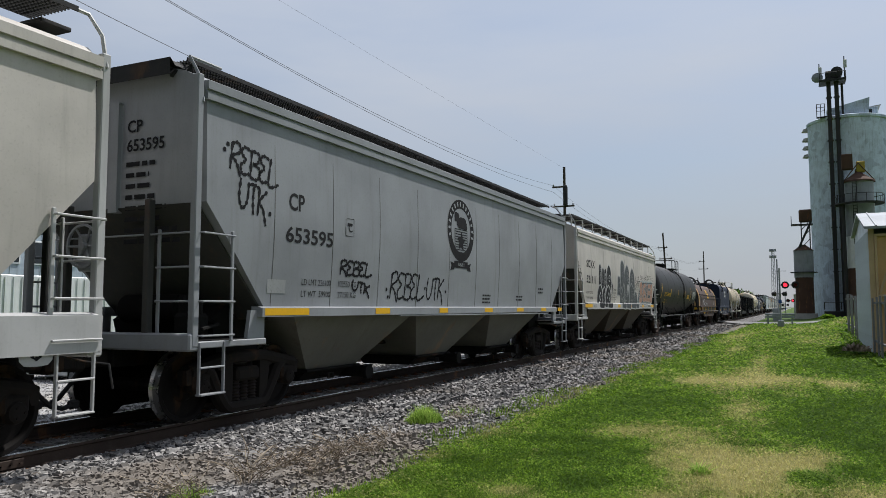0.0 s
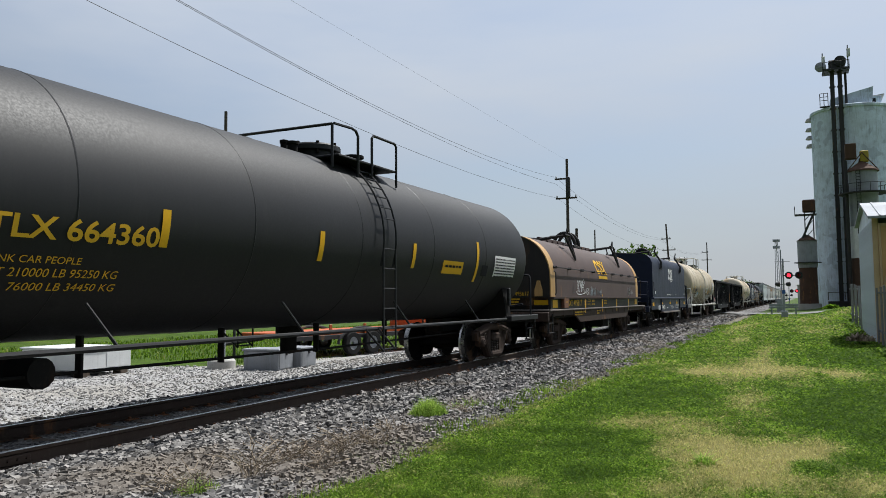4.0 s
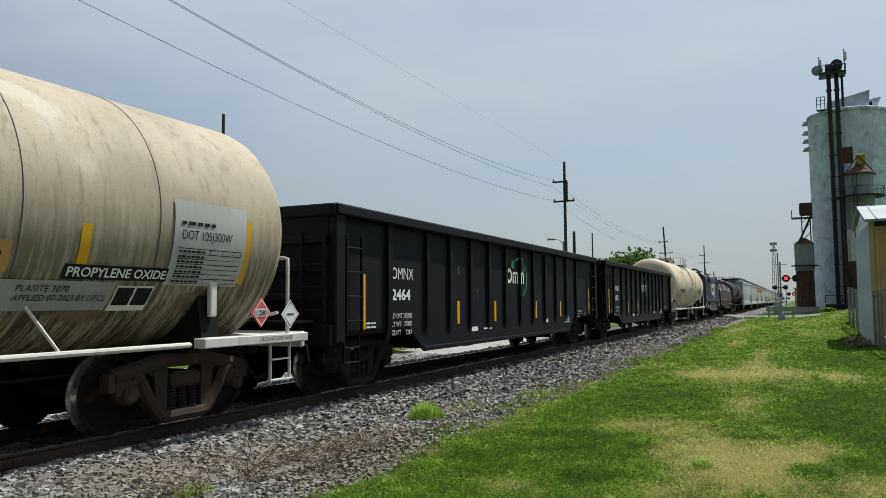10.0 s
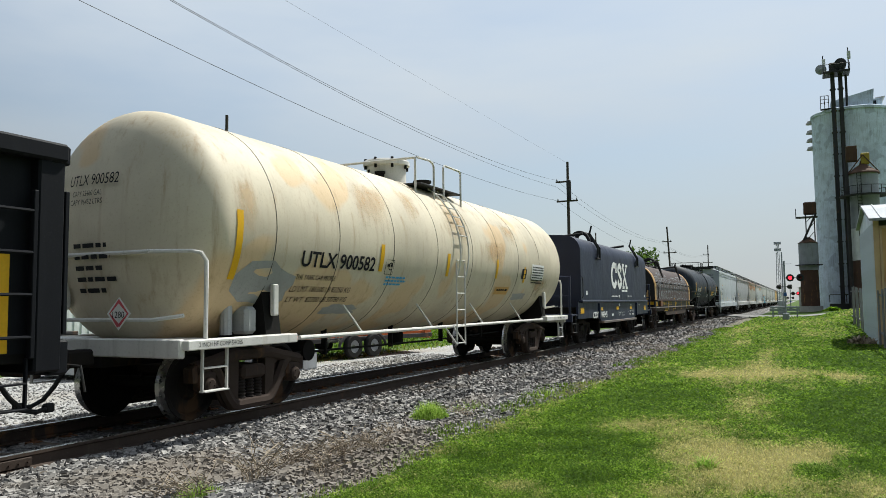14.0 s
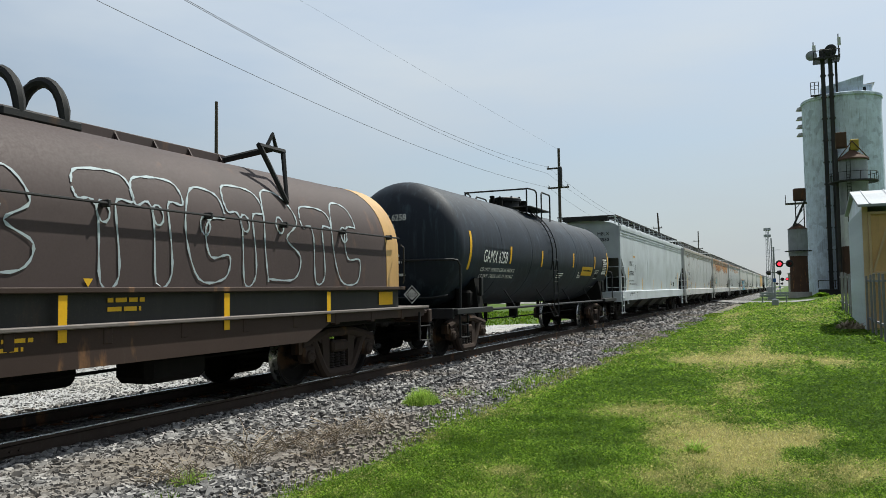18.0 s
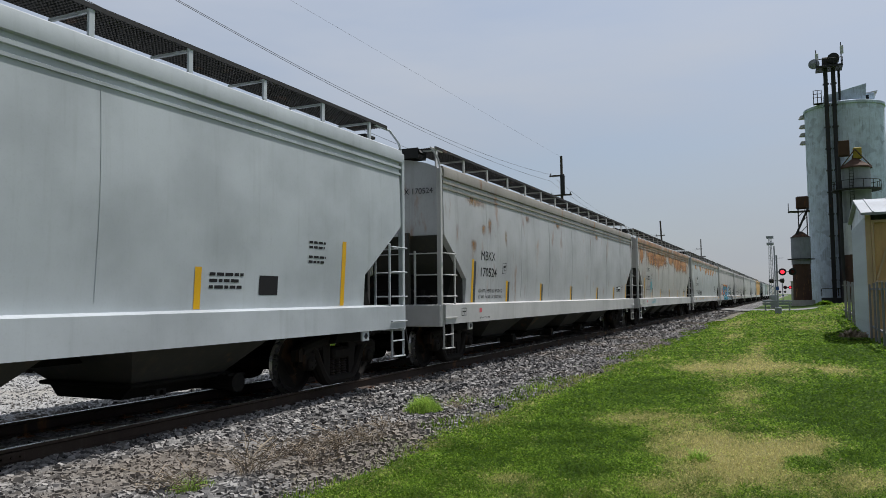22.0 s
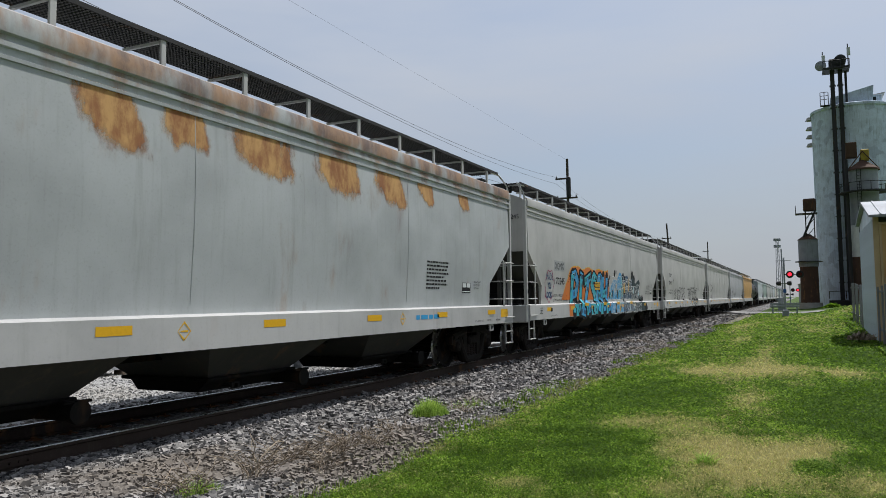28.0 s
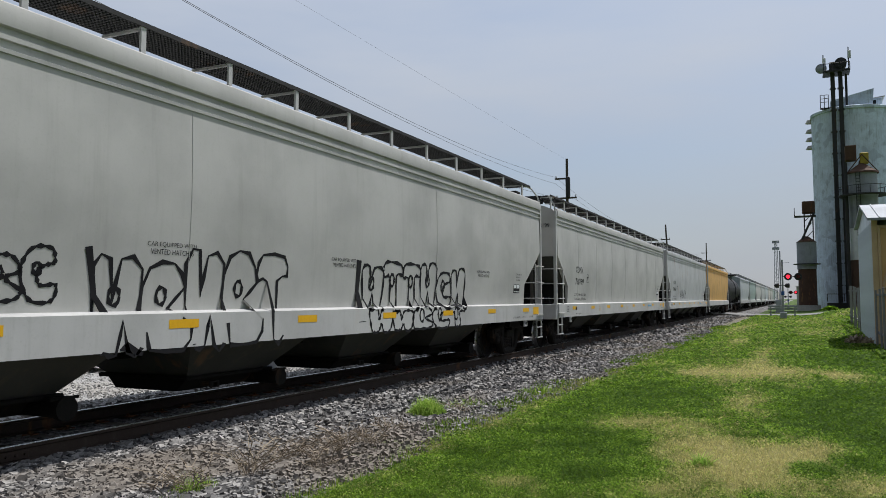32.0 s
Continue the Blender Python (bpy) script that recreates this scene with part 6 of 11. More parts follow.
        vs = [(sx * 1.34, y, low + 0.03) for y, sx in ((ym - wt, -1), (ym - wt, 1), (ym + wt, 1), (ym + wt, -1))] + [(sx * 0.72, y, 0.46) for y, sx in ((ym - wy, -1), (ym - wy, 1), (ym + wy, 1), (ym + wy, -1))]
        bay = part("hopper_bay", Shape().add(vs, [(0, 1, 5, 4), (1, 2, 6, 5), (2, 3, 7, 6), (3, 0, 4, 7), (3, 2, 1, 0), (4, 5, 6, 7)]), (M_BAY if sill_z[0] < 1.38 else M_BAYDARK) if joined else M_GRIME_SHADE, car)
        part("bay_flange", Shape().cbox(-0.80, 0.80, ym - wy - 0.08, ym + wy + 0.08, 0.42, 0.47, 0.012), M_UNDER, bay)
        part("outlet_gate", Shape().prism([(-0.70, 0.42), (0.70, 0.42), (0.55, 0.27), (-0.55, 0.27)], 'y', ym - wy, ym + wy - 0.25), M_UNDER, bay)
        part("outlet_pipe", Shape().rod((-1.05, ym + wy - 0.12, 0.35), (1.02, ym + wy - 0.12, 0.35), 0.105, 14).rod((1.02, ym + wy - 0.12, 0.35), (1.10, ym + wy - 0.12, 0.35), 0.13, 14).cbox(1.02, 1.08, ym + wy - 0.30, ym + wy + 0.04, 0.44, 0.47, 0.008), M_UNDER, bay)
        part("gate_crank", Shape().rod((1.0, ym - wy - 0.02, 0.40), (1.22, ym - wy - 0.02, 0.40), 0.03, 8).cbox(1.18, 1.22, ym - wy - 0.10, ym - wy + 0.06, 0.36, 0.44, 0.01), M_UNDER, bay)
    # ends
    for e in (-1, 1):
        edge = half - 0.08 - cut
        # dark sheet over the pale body end; its colour carries the shade there
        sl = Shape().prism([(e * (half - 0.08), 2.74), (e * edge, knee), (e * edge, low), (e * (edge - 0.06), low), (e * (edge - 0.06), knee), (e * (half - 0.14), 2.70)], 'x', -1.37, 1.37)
        part("slope_sheet", sl, M_GRIME_SHADE, car, "grimy sloping end sheet, darkened for the shade at the car end")
        part("end_sill", Shape().cbox(-1.5, 1.5, e * half - 0.12, e * half + 0.05, ez - 0.05, ez + 0.16 if end_z else max(sill_z[1] - 0.02, ez + 0.2), 0.02), sill, car)
        part("end_platform", Shape().cbox(-1.45, 1.45, min(e * half, e * (half - 1.3)), max(e * half, e * (half - 1.3)), ez + 0.02, ez + 0.07, 0.01), M_UNDER, car)
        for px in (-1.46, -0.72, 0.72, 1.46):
            part("corner_post" if abs(px) > 1 else "end_post", Shape().cbox(px - 0.045, px + 0.045, e * half - 0.07, e * half + 0.03, ez, 4.10 + up if abs(px) > 1 else 2.8, 0.010), lad_m if abs(px) > 1 else M_GRIME_SHADE, car)
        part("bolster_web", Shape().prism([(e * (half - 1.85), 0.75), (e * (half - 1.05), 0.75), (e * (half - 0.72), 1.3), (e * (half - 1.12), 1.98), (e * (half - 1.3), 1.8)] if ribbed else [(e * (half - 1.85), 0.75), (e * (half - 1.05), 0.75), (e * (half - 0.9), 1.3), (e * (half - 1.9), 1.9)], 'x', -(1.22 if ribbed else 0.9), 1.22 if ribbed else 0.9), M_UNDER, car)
        y0 = -half + 0.05 if e < 0 else half - 0.48
        side_grabs(car, e, half, ez, lad_m)
        add_ladder(car, -y0 - 0.43, -1.56, 0.98, 4.0, 0.43, 9, lad_m)
        part("stirrup_step", step_mesh(0.42, 0.42 + ez - 0.84), lad_m, car, at=pose(1.5, y0, ez))
        part("top_grab", Shape().tube([(1.5, e * (half - 0.02), 3.95), (1.42, e * (half - 0.02), 4.3), (1.24, e * (half - 0.05), 4.56), (1.24, e * (half - 0.6), 4.56)], 0.022, 6), lad_m, car)
        part("end_rib", Shape().cbox(-0.05, 0.05, e * (half - 0.13), e * (half - 0.03), 2.7, 4.1, 0.01), paint, car)
        part("crossover", Shape().cbox(-0.9, 0.9, e * (half - 0.35), e * (half + 0.02), 4.44, 4.49, 0.01), M_GRATE, car)
    part("brake_reservoir", Shape().rod((-0.55, -half + 0.85, 1.45), (0.45, -half + 0.85, 1.45), 0.2, 16), M_UNDER, car)
    part("brake_valve", Shape().cbox(0.75, 1.15, -half + 0.35, -half + 0.62, 1.02, 1.4, 0.05).rod((0.8, -half + 0.5, 1.4), (0.8, -half + 0.5, 1.62), 0.06, 8).rod((1.05, -half + 0.45, 1.38), (1.05, -half + 0.45, 1.55), 0.09, 10), M_UNDER, car)
    part("brake_pipe", Shape().tube([(0.5, -half + 0.85, 1.4), (0.8, -half + 0.9, 1.3), (1.2, -half + 0.7, 1.25), (1.3, -half + 0.3, 1.2)], 0.025, 6), M_UNDER, car)
    wheel_brake(car, -half - 0.02, -0.3, 2.25, lad_m)
    add_truck(car, -half + 1.46, truck, full)
    add_truck(car, half - 1.46, truck, full)
    add_ends(car, half)
    if deco:
        deco(car, put, half)
    return car, mid


def smooth_lin(a, b, v):
    return min(1.0, max(0.0, (v - a) / (b - a)))


# ---- tank car ----
TANK_Z, TANK_R = 2.53, 1.49


def tank_put(half, r=None, cz=TANK_Z):
    """Wraps (along, arc height) on the near flank of a tank."""
    rr = r or TANK_R

    def put(u, v, lift=0.010):
        a = (v - TANK_Z) / rr
        return ((rr + lift) * math.cos(a), u - half, cz + (rr + lift) * math.sin(a))
    return put


def tank_car(front, rear, paint, label, metal, rail_m, full=True, deco=None, truck="rust", lad=0.0, walk_m=None, inset=(1.05, 1.1), rad=1.49, cz=2.53, dome=False):
    half, mid = (rear - front) / 2, (rear + front) / 2
    car = thing("tank_car", TRACK, mid, RAIL, label, "freight car", "freight cars")
    prof = []
    for k in range(13):
        a = math.pi / 2 * k / 12
        prof.append((rad * math.sin(a) + 0.001, -half - 0.68 * math.cos(a)))
    n = 14
    for k in range(1, n):
        prof.append((rad, -half + 2 * half * k / n))
    for k in range(13):
        a = math.pi / 2 * k / 12
        prof.append((rad * math.cos(a) + 0.001, half + 0.68 * math.sin(a)))
    body = part("tank_shell", Shape().lathe(prof, 'y', 64, (0, 0, cz)), paint, car)
    for y in [u - half for u in (0.9, 2.44, 4.16, 5.9, 7.63, 9.1, 10.56, 12.2)] if dome else [-half + 2 * half * k / 6 for k in range(1, 6)]:
        w = 0.008 if dome else 0.012
        part("weld_ring", Shape().lathe([(rad + 0.001, y - w), (rad + 0.006, y), (rad + 0.001, y + w)], 'y', 64, (0, 0, cz)), M_HATCH_DARK if dome else paint, body)
    put = tank_put(half, rad, cz)
    wm = walk_m or metal
    # underframe, saddles, end platforms
    part("draft_sill", Shape().cbox(-0.22, 0.22, -half - 0.75, -half + 2.4, 0.72, 1.04, 0.02), M_UNDER, car)
    part("draft_sill", Shape().cbox(-0.22, 0.22, half - 2.4, half + 0.75, 0.72, 1.04, 0.02), M_UNDER, car)
    for e in (-1, 1):
        ys = e * (half - 1.05)
        part("saddle", Shape().prism([(-1.42, 0.98), (1.42, 0.98), (1.3, 1.75), (0.8, 1.25), (0, 1.12), (-0.8, 1.25), (-1.3, 1.75)], 'y', ys - 0.16, ys + 0.16), M_UNDER, car)
        part("end_walk", Shape().cbox(-1.5, 1.5, min(e * (half - 0.1), e * (half + 0.72)), max(e * (half - 0.1), e * (half + 0.72)), 1.0, 1.06, 0.01), wm, car)
        part("end_beam", Shape().cbox(-1.5, 1.5, e * (half + 0.72) - 0.05, e * (half + 0.72) + 0.05, 0.86, 1.08, 0.015), metal, car)
        for q in (-1, 1):
            part("side_walk", Shape().cbox(q * 1.5 - 0.09, q * 1.5 + 0.09, min(e * (half + 0.72), e * (half - 1.35)), max(e * (half + 0.72), e * (half - 1.35)), 0.95, 1.07, 0.012), metal, car)
            part("side_post", Shape().cbox(q * 1.38, q * 1.45, e * (half - 1.05) - 0.06, e * (half - 1.05) + 0.06, 1.32, 1.75, 0.02), metal, car)
            part("stirrup_step", step_mesh(0.42, 0.5), metal, car, at=pose(q * 1.5, min(e * (half + 0.4), e * (half - 0.02)), 0.94))
        rl = Shape()
        for q in (-1, 1):
            rl.tube([(q * 1.5, e * (half + 0.35), 1.06), (q * 1.5, e * (half + 0.35), 2.0), (q * 1.46, e * (half + 0.4), 2.1), (q * 1.36, e * (half + 0.44), 2.12), (q * 0.9, e * (half + 0.66), 2.12)], 0.026, 8)
        rl.tube([(-0.9, e * (half + 0.66), 2.12), (0.9, e * (half + 0.66), 2.12)], 0.026, 8)
        part("end_rail", rl, rail_m, car)
        part("end_pipe", Shape().tube([(-1.2, e * (half + 0.6), 1.3), (0.9, e * (half + 0.6), 1.3), (1.25, e * (half + 0.45), 1.35)], 0.025, 6), metal, car)
    part("side_rod", Shape().rod((1.5, -half + 1.5, 1.0), (1.5, half - 1.5, 1.0), 0.032, 8), rail_m, car)
    part("side_rod", Shape().rod((-1.5, -half + 1.5, 1.0), (-1.5, half - 1.5, 1.0), 0.032, 8), rail_m, car)
    for k in range(4):
        y = -half + 3.2 + (2 * half - 6.4) * k / 3
        for q in (-1, 1):
            part("rod_brace", Shape().rod((q * 1.5, y, 1.0), (q * 1.27, y - 0.22, 1.46), 0.018, 6), rail_m, car)
    # manway, platform and guard rails
    mz, my = (0.24, lad - 0.35) if dome else (0.0, lad - 0.05)
    dm = part("manway", Shape().lathe([(0.42, 3.90), (0.42, 4.14 + mz), (0.50, 4.16 + mz), (0.50, 4.24 + mz), (0.47, 4.27 + mz), (0.1, 4.30 + mz)], 'z', 24, (0, my, 0)), metal, car)
    for k in range(8):
        a = 0.785 * k
        part("manway_bolt", Shape().rod((0.46 * math.cos(a), my + 0.46 * math.sin(a), 4.08 + mz), (0.46 * math.cos(a), my + 0.46 * math.sin(a), 4.30 + mz), 0.03, 6), M_UNDER, dm)
    for vx, vy, vh, vr in ((0.1, lad - 0.8, 4.22, 0.09), (-0.2, lad - 0.65, 4.3, 0.06), (0.1, lad + 1.15, 4.30, 0.17)):
        part("valve", Shape().lathe([(vr, 3.9), (vr, vh - 0.06), (vr * 1.25, vh - 0.05), (vr * 1.25, vh), (0.01, vh + 0.02)], 'z', 14, (vx, vy, 0)), M_UNDER, car)
    for q in (-1, 1):
        part("top_platform", Shape().cbox(min(q * 0.5, q * 1.08), max(q * 0.5, q * 1.08), lad - 0.85, lad + 1.1, 3.88, 3.92, 0.01), M_GRATE if paint is not metal else metal, car)
    gr = Shape()
    for q in (-1, 1):
        gr.tube([(q * 1.08, lad - 0.25, 3.6), (q * 1.08, lad - 0.25, 4.32), (q * 1.07, lad - 0.30, 4.40), (q * 1.06, lad - 0.42, 4.43), (q * 1.0, lad - 0.88, 4.43)], 0.025, 6)
        gr.tube([(q * 0.98, lad - 0.9, 3.7), (q * 0.98, lad - 0.9, 4.42)], 0.025, 6)
        gr.tube([(q * 1.08, lad + 0.22, 3.6), (q * 1.08, lad + 0.22, 4.38), (q * 1.08, lad + 0.27, 4.43), (q * 1.08, lad + 1.05, 4.43), (q * 1.08, lad + 1.12, 4.38), (q * 1.08, lad + 1.12, 3.6)], 0.025, 6)
    gr.tube([(-0.98, lad - 0.9, 4.42), (0.98, lad - 0.9, 4.42)], 0.025, 6)
    part("guard_rail", gr, rail_m, car)
    for q in (-1, 1):
        st, wd = Shape(), 0.42
        angs = [radians(65 - 7.5 * k) for k in range(12)]
        for y in (lad - wd / 2, lad + wd / 2):
            st.tube([(q * (rad + 0.09) * math.cos(a), y, cz + (rad + 0.09) * math.sin(a)) for a in angs] + [(q * 1.56, y, 2.3), (q * 1.56, y, 0.62)], 0.018, 6)
        ld = part("ladder", st, rail_m, car)
        for k in range(7):
            a = angs[k + 1] if k < 10 else 0
            p = (q * (rad + 0.09) * math.cos(a), cz + (rad + 0.09) * math.sin(a))
            part("rung", Shape().rod((p[0], lad - wd / 2, p[1]), (p[0], lad + wd / 2, p[1]), 0.013, 6), rail_m, ld)
        for k in range(6):
            z = 2.35 - 0.34 * k
            part("rung", Shape().rod((q * 1.56, lad - wd / 2, z), (q * 1.56, lad + wd / 2, z), 0.013, 6), rail_m, ld)
        part("ladder_foot", Shape().tube([(q * 1.56, lad - 0.21, 0.62), (q * 1.54, lad - 0.75, 1.0)], 0.018, 6).tube([(q * 1.56, lad + 0.21, 0.62), (q * 1.54, lad - 0.35, 1.0)], 0.018, 6), rail_m, ld)
    part("brake_valve", Shape().cbox(1.0, 1.3, -half + 0.62, -half + 0.85, 1.08, 1.45, 0.05).rod((1.1, -half + 0.45, 1.08), (1.1, -half + 0.45, 1.5), 0.08, 10).rod((1.25, -half + 0.95, 1.1), (1.25, -half + 0.95, 1.38), 0.06, 8), M_UNDER if metal is not M_WHITE else M_HATCH, car)
    part("brake_cylinder", Shape().rod((-0.4, -half + 3.0, 0.72), (0.6, -half + 3.0, 0.72), 0.17, 14), M_UNDER, car)
    part("bottom_outlet", Shape().lathe([(0.22, 1.08), (0.22, 0.9), (0.14, 0.86), (0.14, 0.6), (0.05, 0.58)], 'z', 16), M_UNDER, car)
    part("brake_rod", Shape().tube([(0.55, -half + 2.0, 0.7), (0.55, 0.5, 0.66), (0.55, half - 2.0, 0.7)], 0.02, 6), M_UNDER, car)
    for k in range(4):
        part("rod_hanger", Shape().cbox(0.5, 0.6, -half + 3.5 + 2.3 * k - 0.02, -half + 3.5 + 2.3 * k + 0.02, 0.62, 1.1, 0.005), M_UNDER, car)
    wheel_brake(car, -half - 0.52, -0.85, 1.75, rail_m)
    add_truck(car, -half + inset[0], truck, full)
    add_truck(car, half - inset[1], truck, full)
    add_ends(car, half + 0.72)
    if metal is M_WHITE:
        edge_ = lambda u, v: (1.593, u - half, v)
        fit_say(car, "2 INCH HF COMP SHOES", 2 * half - 0.35, 2 * half + 0.35, 0.985, 1.04, edge_, M_INK)
        fit_say(car, "2 INCH HF COMP SHOES", -0.55, 0.2, 0.985, 1.04, edge_, M_INK)
    if deco:
        deco(car, put, half)
    return car, mid


# ---- gondola ----
SIDE_POSTS = (1.79, 3.29, 4.34, 5.39, 6.45, 7.54, 8.64, 9.66, 10.7, 11.76, 12.83, 13.96)


def gondola(front, rear, paint, label, deco=None, full=True):
    half, mid = (rear - front) / 2, (rear + front) / 2
    car = thing("gondola_car", TRACK, mid, RAIL, label, "freight car", "freight cars")
    z0, z1 = 0.86, 2.97
    for q in (-1, 1):
        side = part("side_wall", Shape().prism([(-half + 0.1, z0 + 0.18), (-half + 2.6, z0 + 0.18), (-half + 3.3, z0 - 0.30), (half - 3.3, z0 - 0.30), (half - 2.6, z0 + 0.18), (half - 0.1, z0 + 0.18), (half - 0.1, z1), (-half + 0.1, z1)], 'x', q * 1.36, q * 1.42), paint, car)
        part("top_chord", Shape().cbox(min(q * 1.32, q * 1.58), max(q * 1.32, q * 1.58), -half, half, z1 - 0.12, z1 + 0.06, 0.025), paint, car)
        part("bottom_chord", Shape().cbox(min(q * 1.36, q * 1.46), max(q * 1.36, q * 1.432), -half + 3.3, half - 3.3, z0 - 0.31, z0 - 0.22, 0.01), paint, car)
        for u in SIDE_POSTS:
            y = -half + u * half / 8.2
            part("side_post", Shape().prism([(q * 1.41, z0 - 0.08), (q * 1.47, z0 + 0.2), (q * 1.485, z0 + 0.6), (q * 1.485, z1 - 0.1), (q * 1.41, z1 - 0.1)], 'y', y - 0.075, y + 0.075), paint, side)
        for e in (-1, 1):
            y = e * (half - 0.15)
            part("corner_post", Shape().cbox(min(q * 1.40, q * 1.54), max(q * 1.40, q * 1.54), y - 0.14, y + 0.14, z0, z1 - 0.05, 0.02), paint, car)
            y0 = -half + 0.32 if e < 0 else half - 0.78
            add_ladder(car, y0, 1.52 if q > 0 else -1.55, 1.0, 2.55, 0.46, 4, paint)
            part("stirrup_step", step_mesh(), paint, car, at=pose(q * 1.48, y0, 0.95))
    for e in (-1, 1):
        y = e * (half - 0.06)
        part("end_wall", Shape().cbox(-1.4, 1.4, y - 0.05, y + 0.05, 1.15, z1, 0.01), paint, car)
        part("end_chord", Shape().cbox(-1.55, 1.55, y - 0.12, y + 0.1, z1 - 0.14, z1 + 0.05, 0.02), paint, car)
        for z in (1.5, 1.95, 2.4):
            part("end_rib", Shape().cbox(-1.4, 1.4, min(y, y + e * 0.14), max(y, y + e * 0.14), z, z + 0.14, 0.03), paint, car)
        part("end_sill", Shape().cbox(-1.5, 1.5, e * half - 0.1, e * half + 0.1, 0.82, 1.15, 0.02), paint, car)
        part("crossover_step", Shape().cbox(-0.2, 1.2, min(e * (half + 0.1), e * (half + 0.45)), max(e * (half + 0.1), e * (half + 0.45)), 1.18, 1.22, 0.01), M_GRATE, car)
        add_ladder(car, e * half + (0.12 if e > 0 else -0.1), 0.98, 1.2, 2.6, 0.42, 4, paint, 'x')
    part("floor", Shape().cbox(-1.4, 1.4, -half + 0.1, half - 0.1, 0.95, 1.08, 0.01), M_UNDER, car)
    part("centre_sill", Shape().cbox(-0.22, 0.22, -half - 0.1, half + 0.1, 0.68, 0.96, 0.02), M_UNDER, car)
    for k in range(7):
        y = -half + 3.4 + (2 * half - 6.8) * k / 6
        part("cross_bearer", Shape().prism([(-1.38, 0.60), (1.38, 0.60), (1.38, 0.96), (-1.38, 0.96)], 'y', y - 0.06, y + 0.06), M_UNDER, car)
    part("brake_cylinder", Shape().rod((0.3, -0.5, 0.62), (0.3, 0.6, 0.62), 0.17, 14), M_UNDER, car)
    part("air_reservoir", Shape().cbox(0.6, 1.2, -2.6, -2.1, 0.5, 0.85, 0.05), M_UNDER, car)
    part("brake_rod", Shape().tube([(0.5, -half + 2.3, 0.62), (0.5, 0, 0.6), (0.5, half - 2.3, 0.62)], 0.02, 6), M_UNDER, car)
    wheel_brake(car, -half - 0.12, -0.7, 2.1, paint)
    add_truck(car, -half + 1.5, "dark", full)
    add_truck(car, half - 1.5, "dark", full)
    add_ends(car, half + 0.1)

    def put(u, v, lift=0.008):
        return (1.42 + lift, u - half, v)
    if deco:
        deco(car, put, half)
    return car, mid


# ---- coil car ----


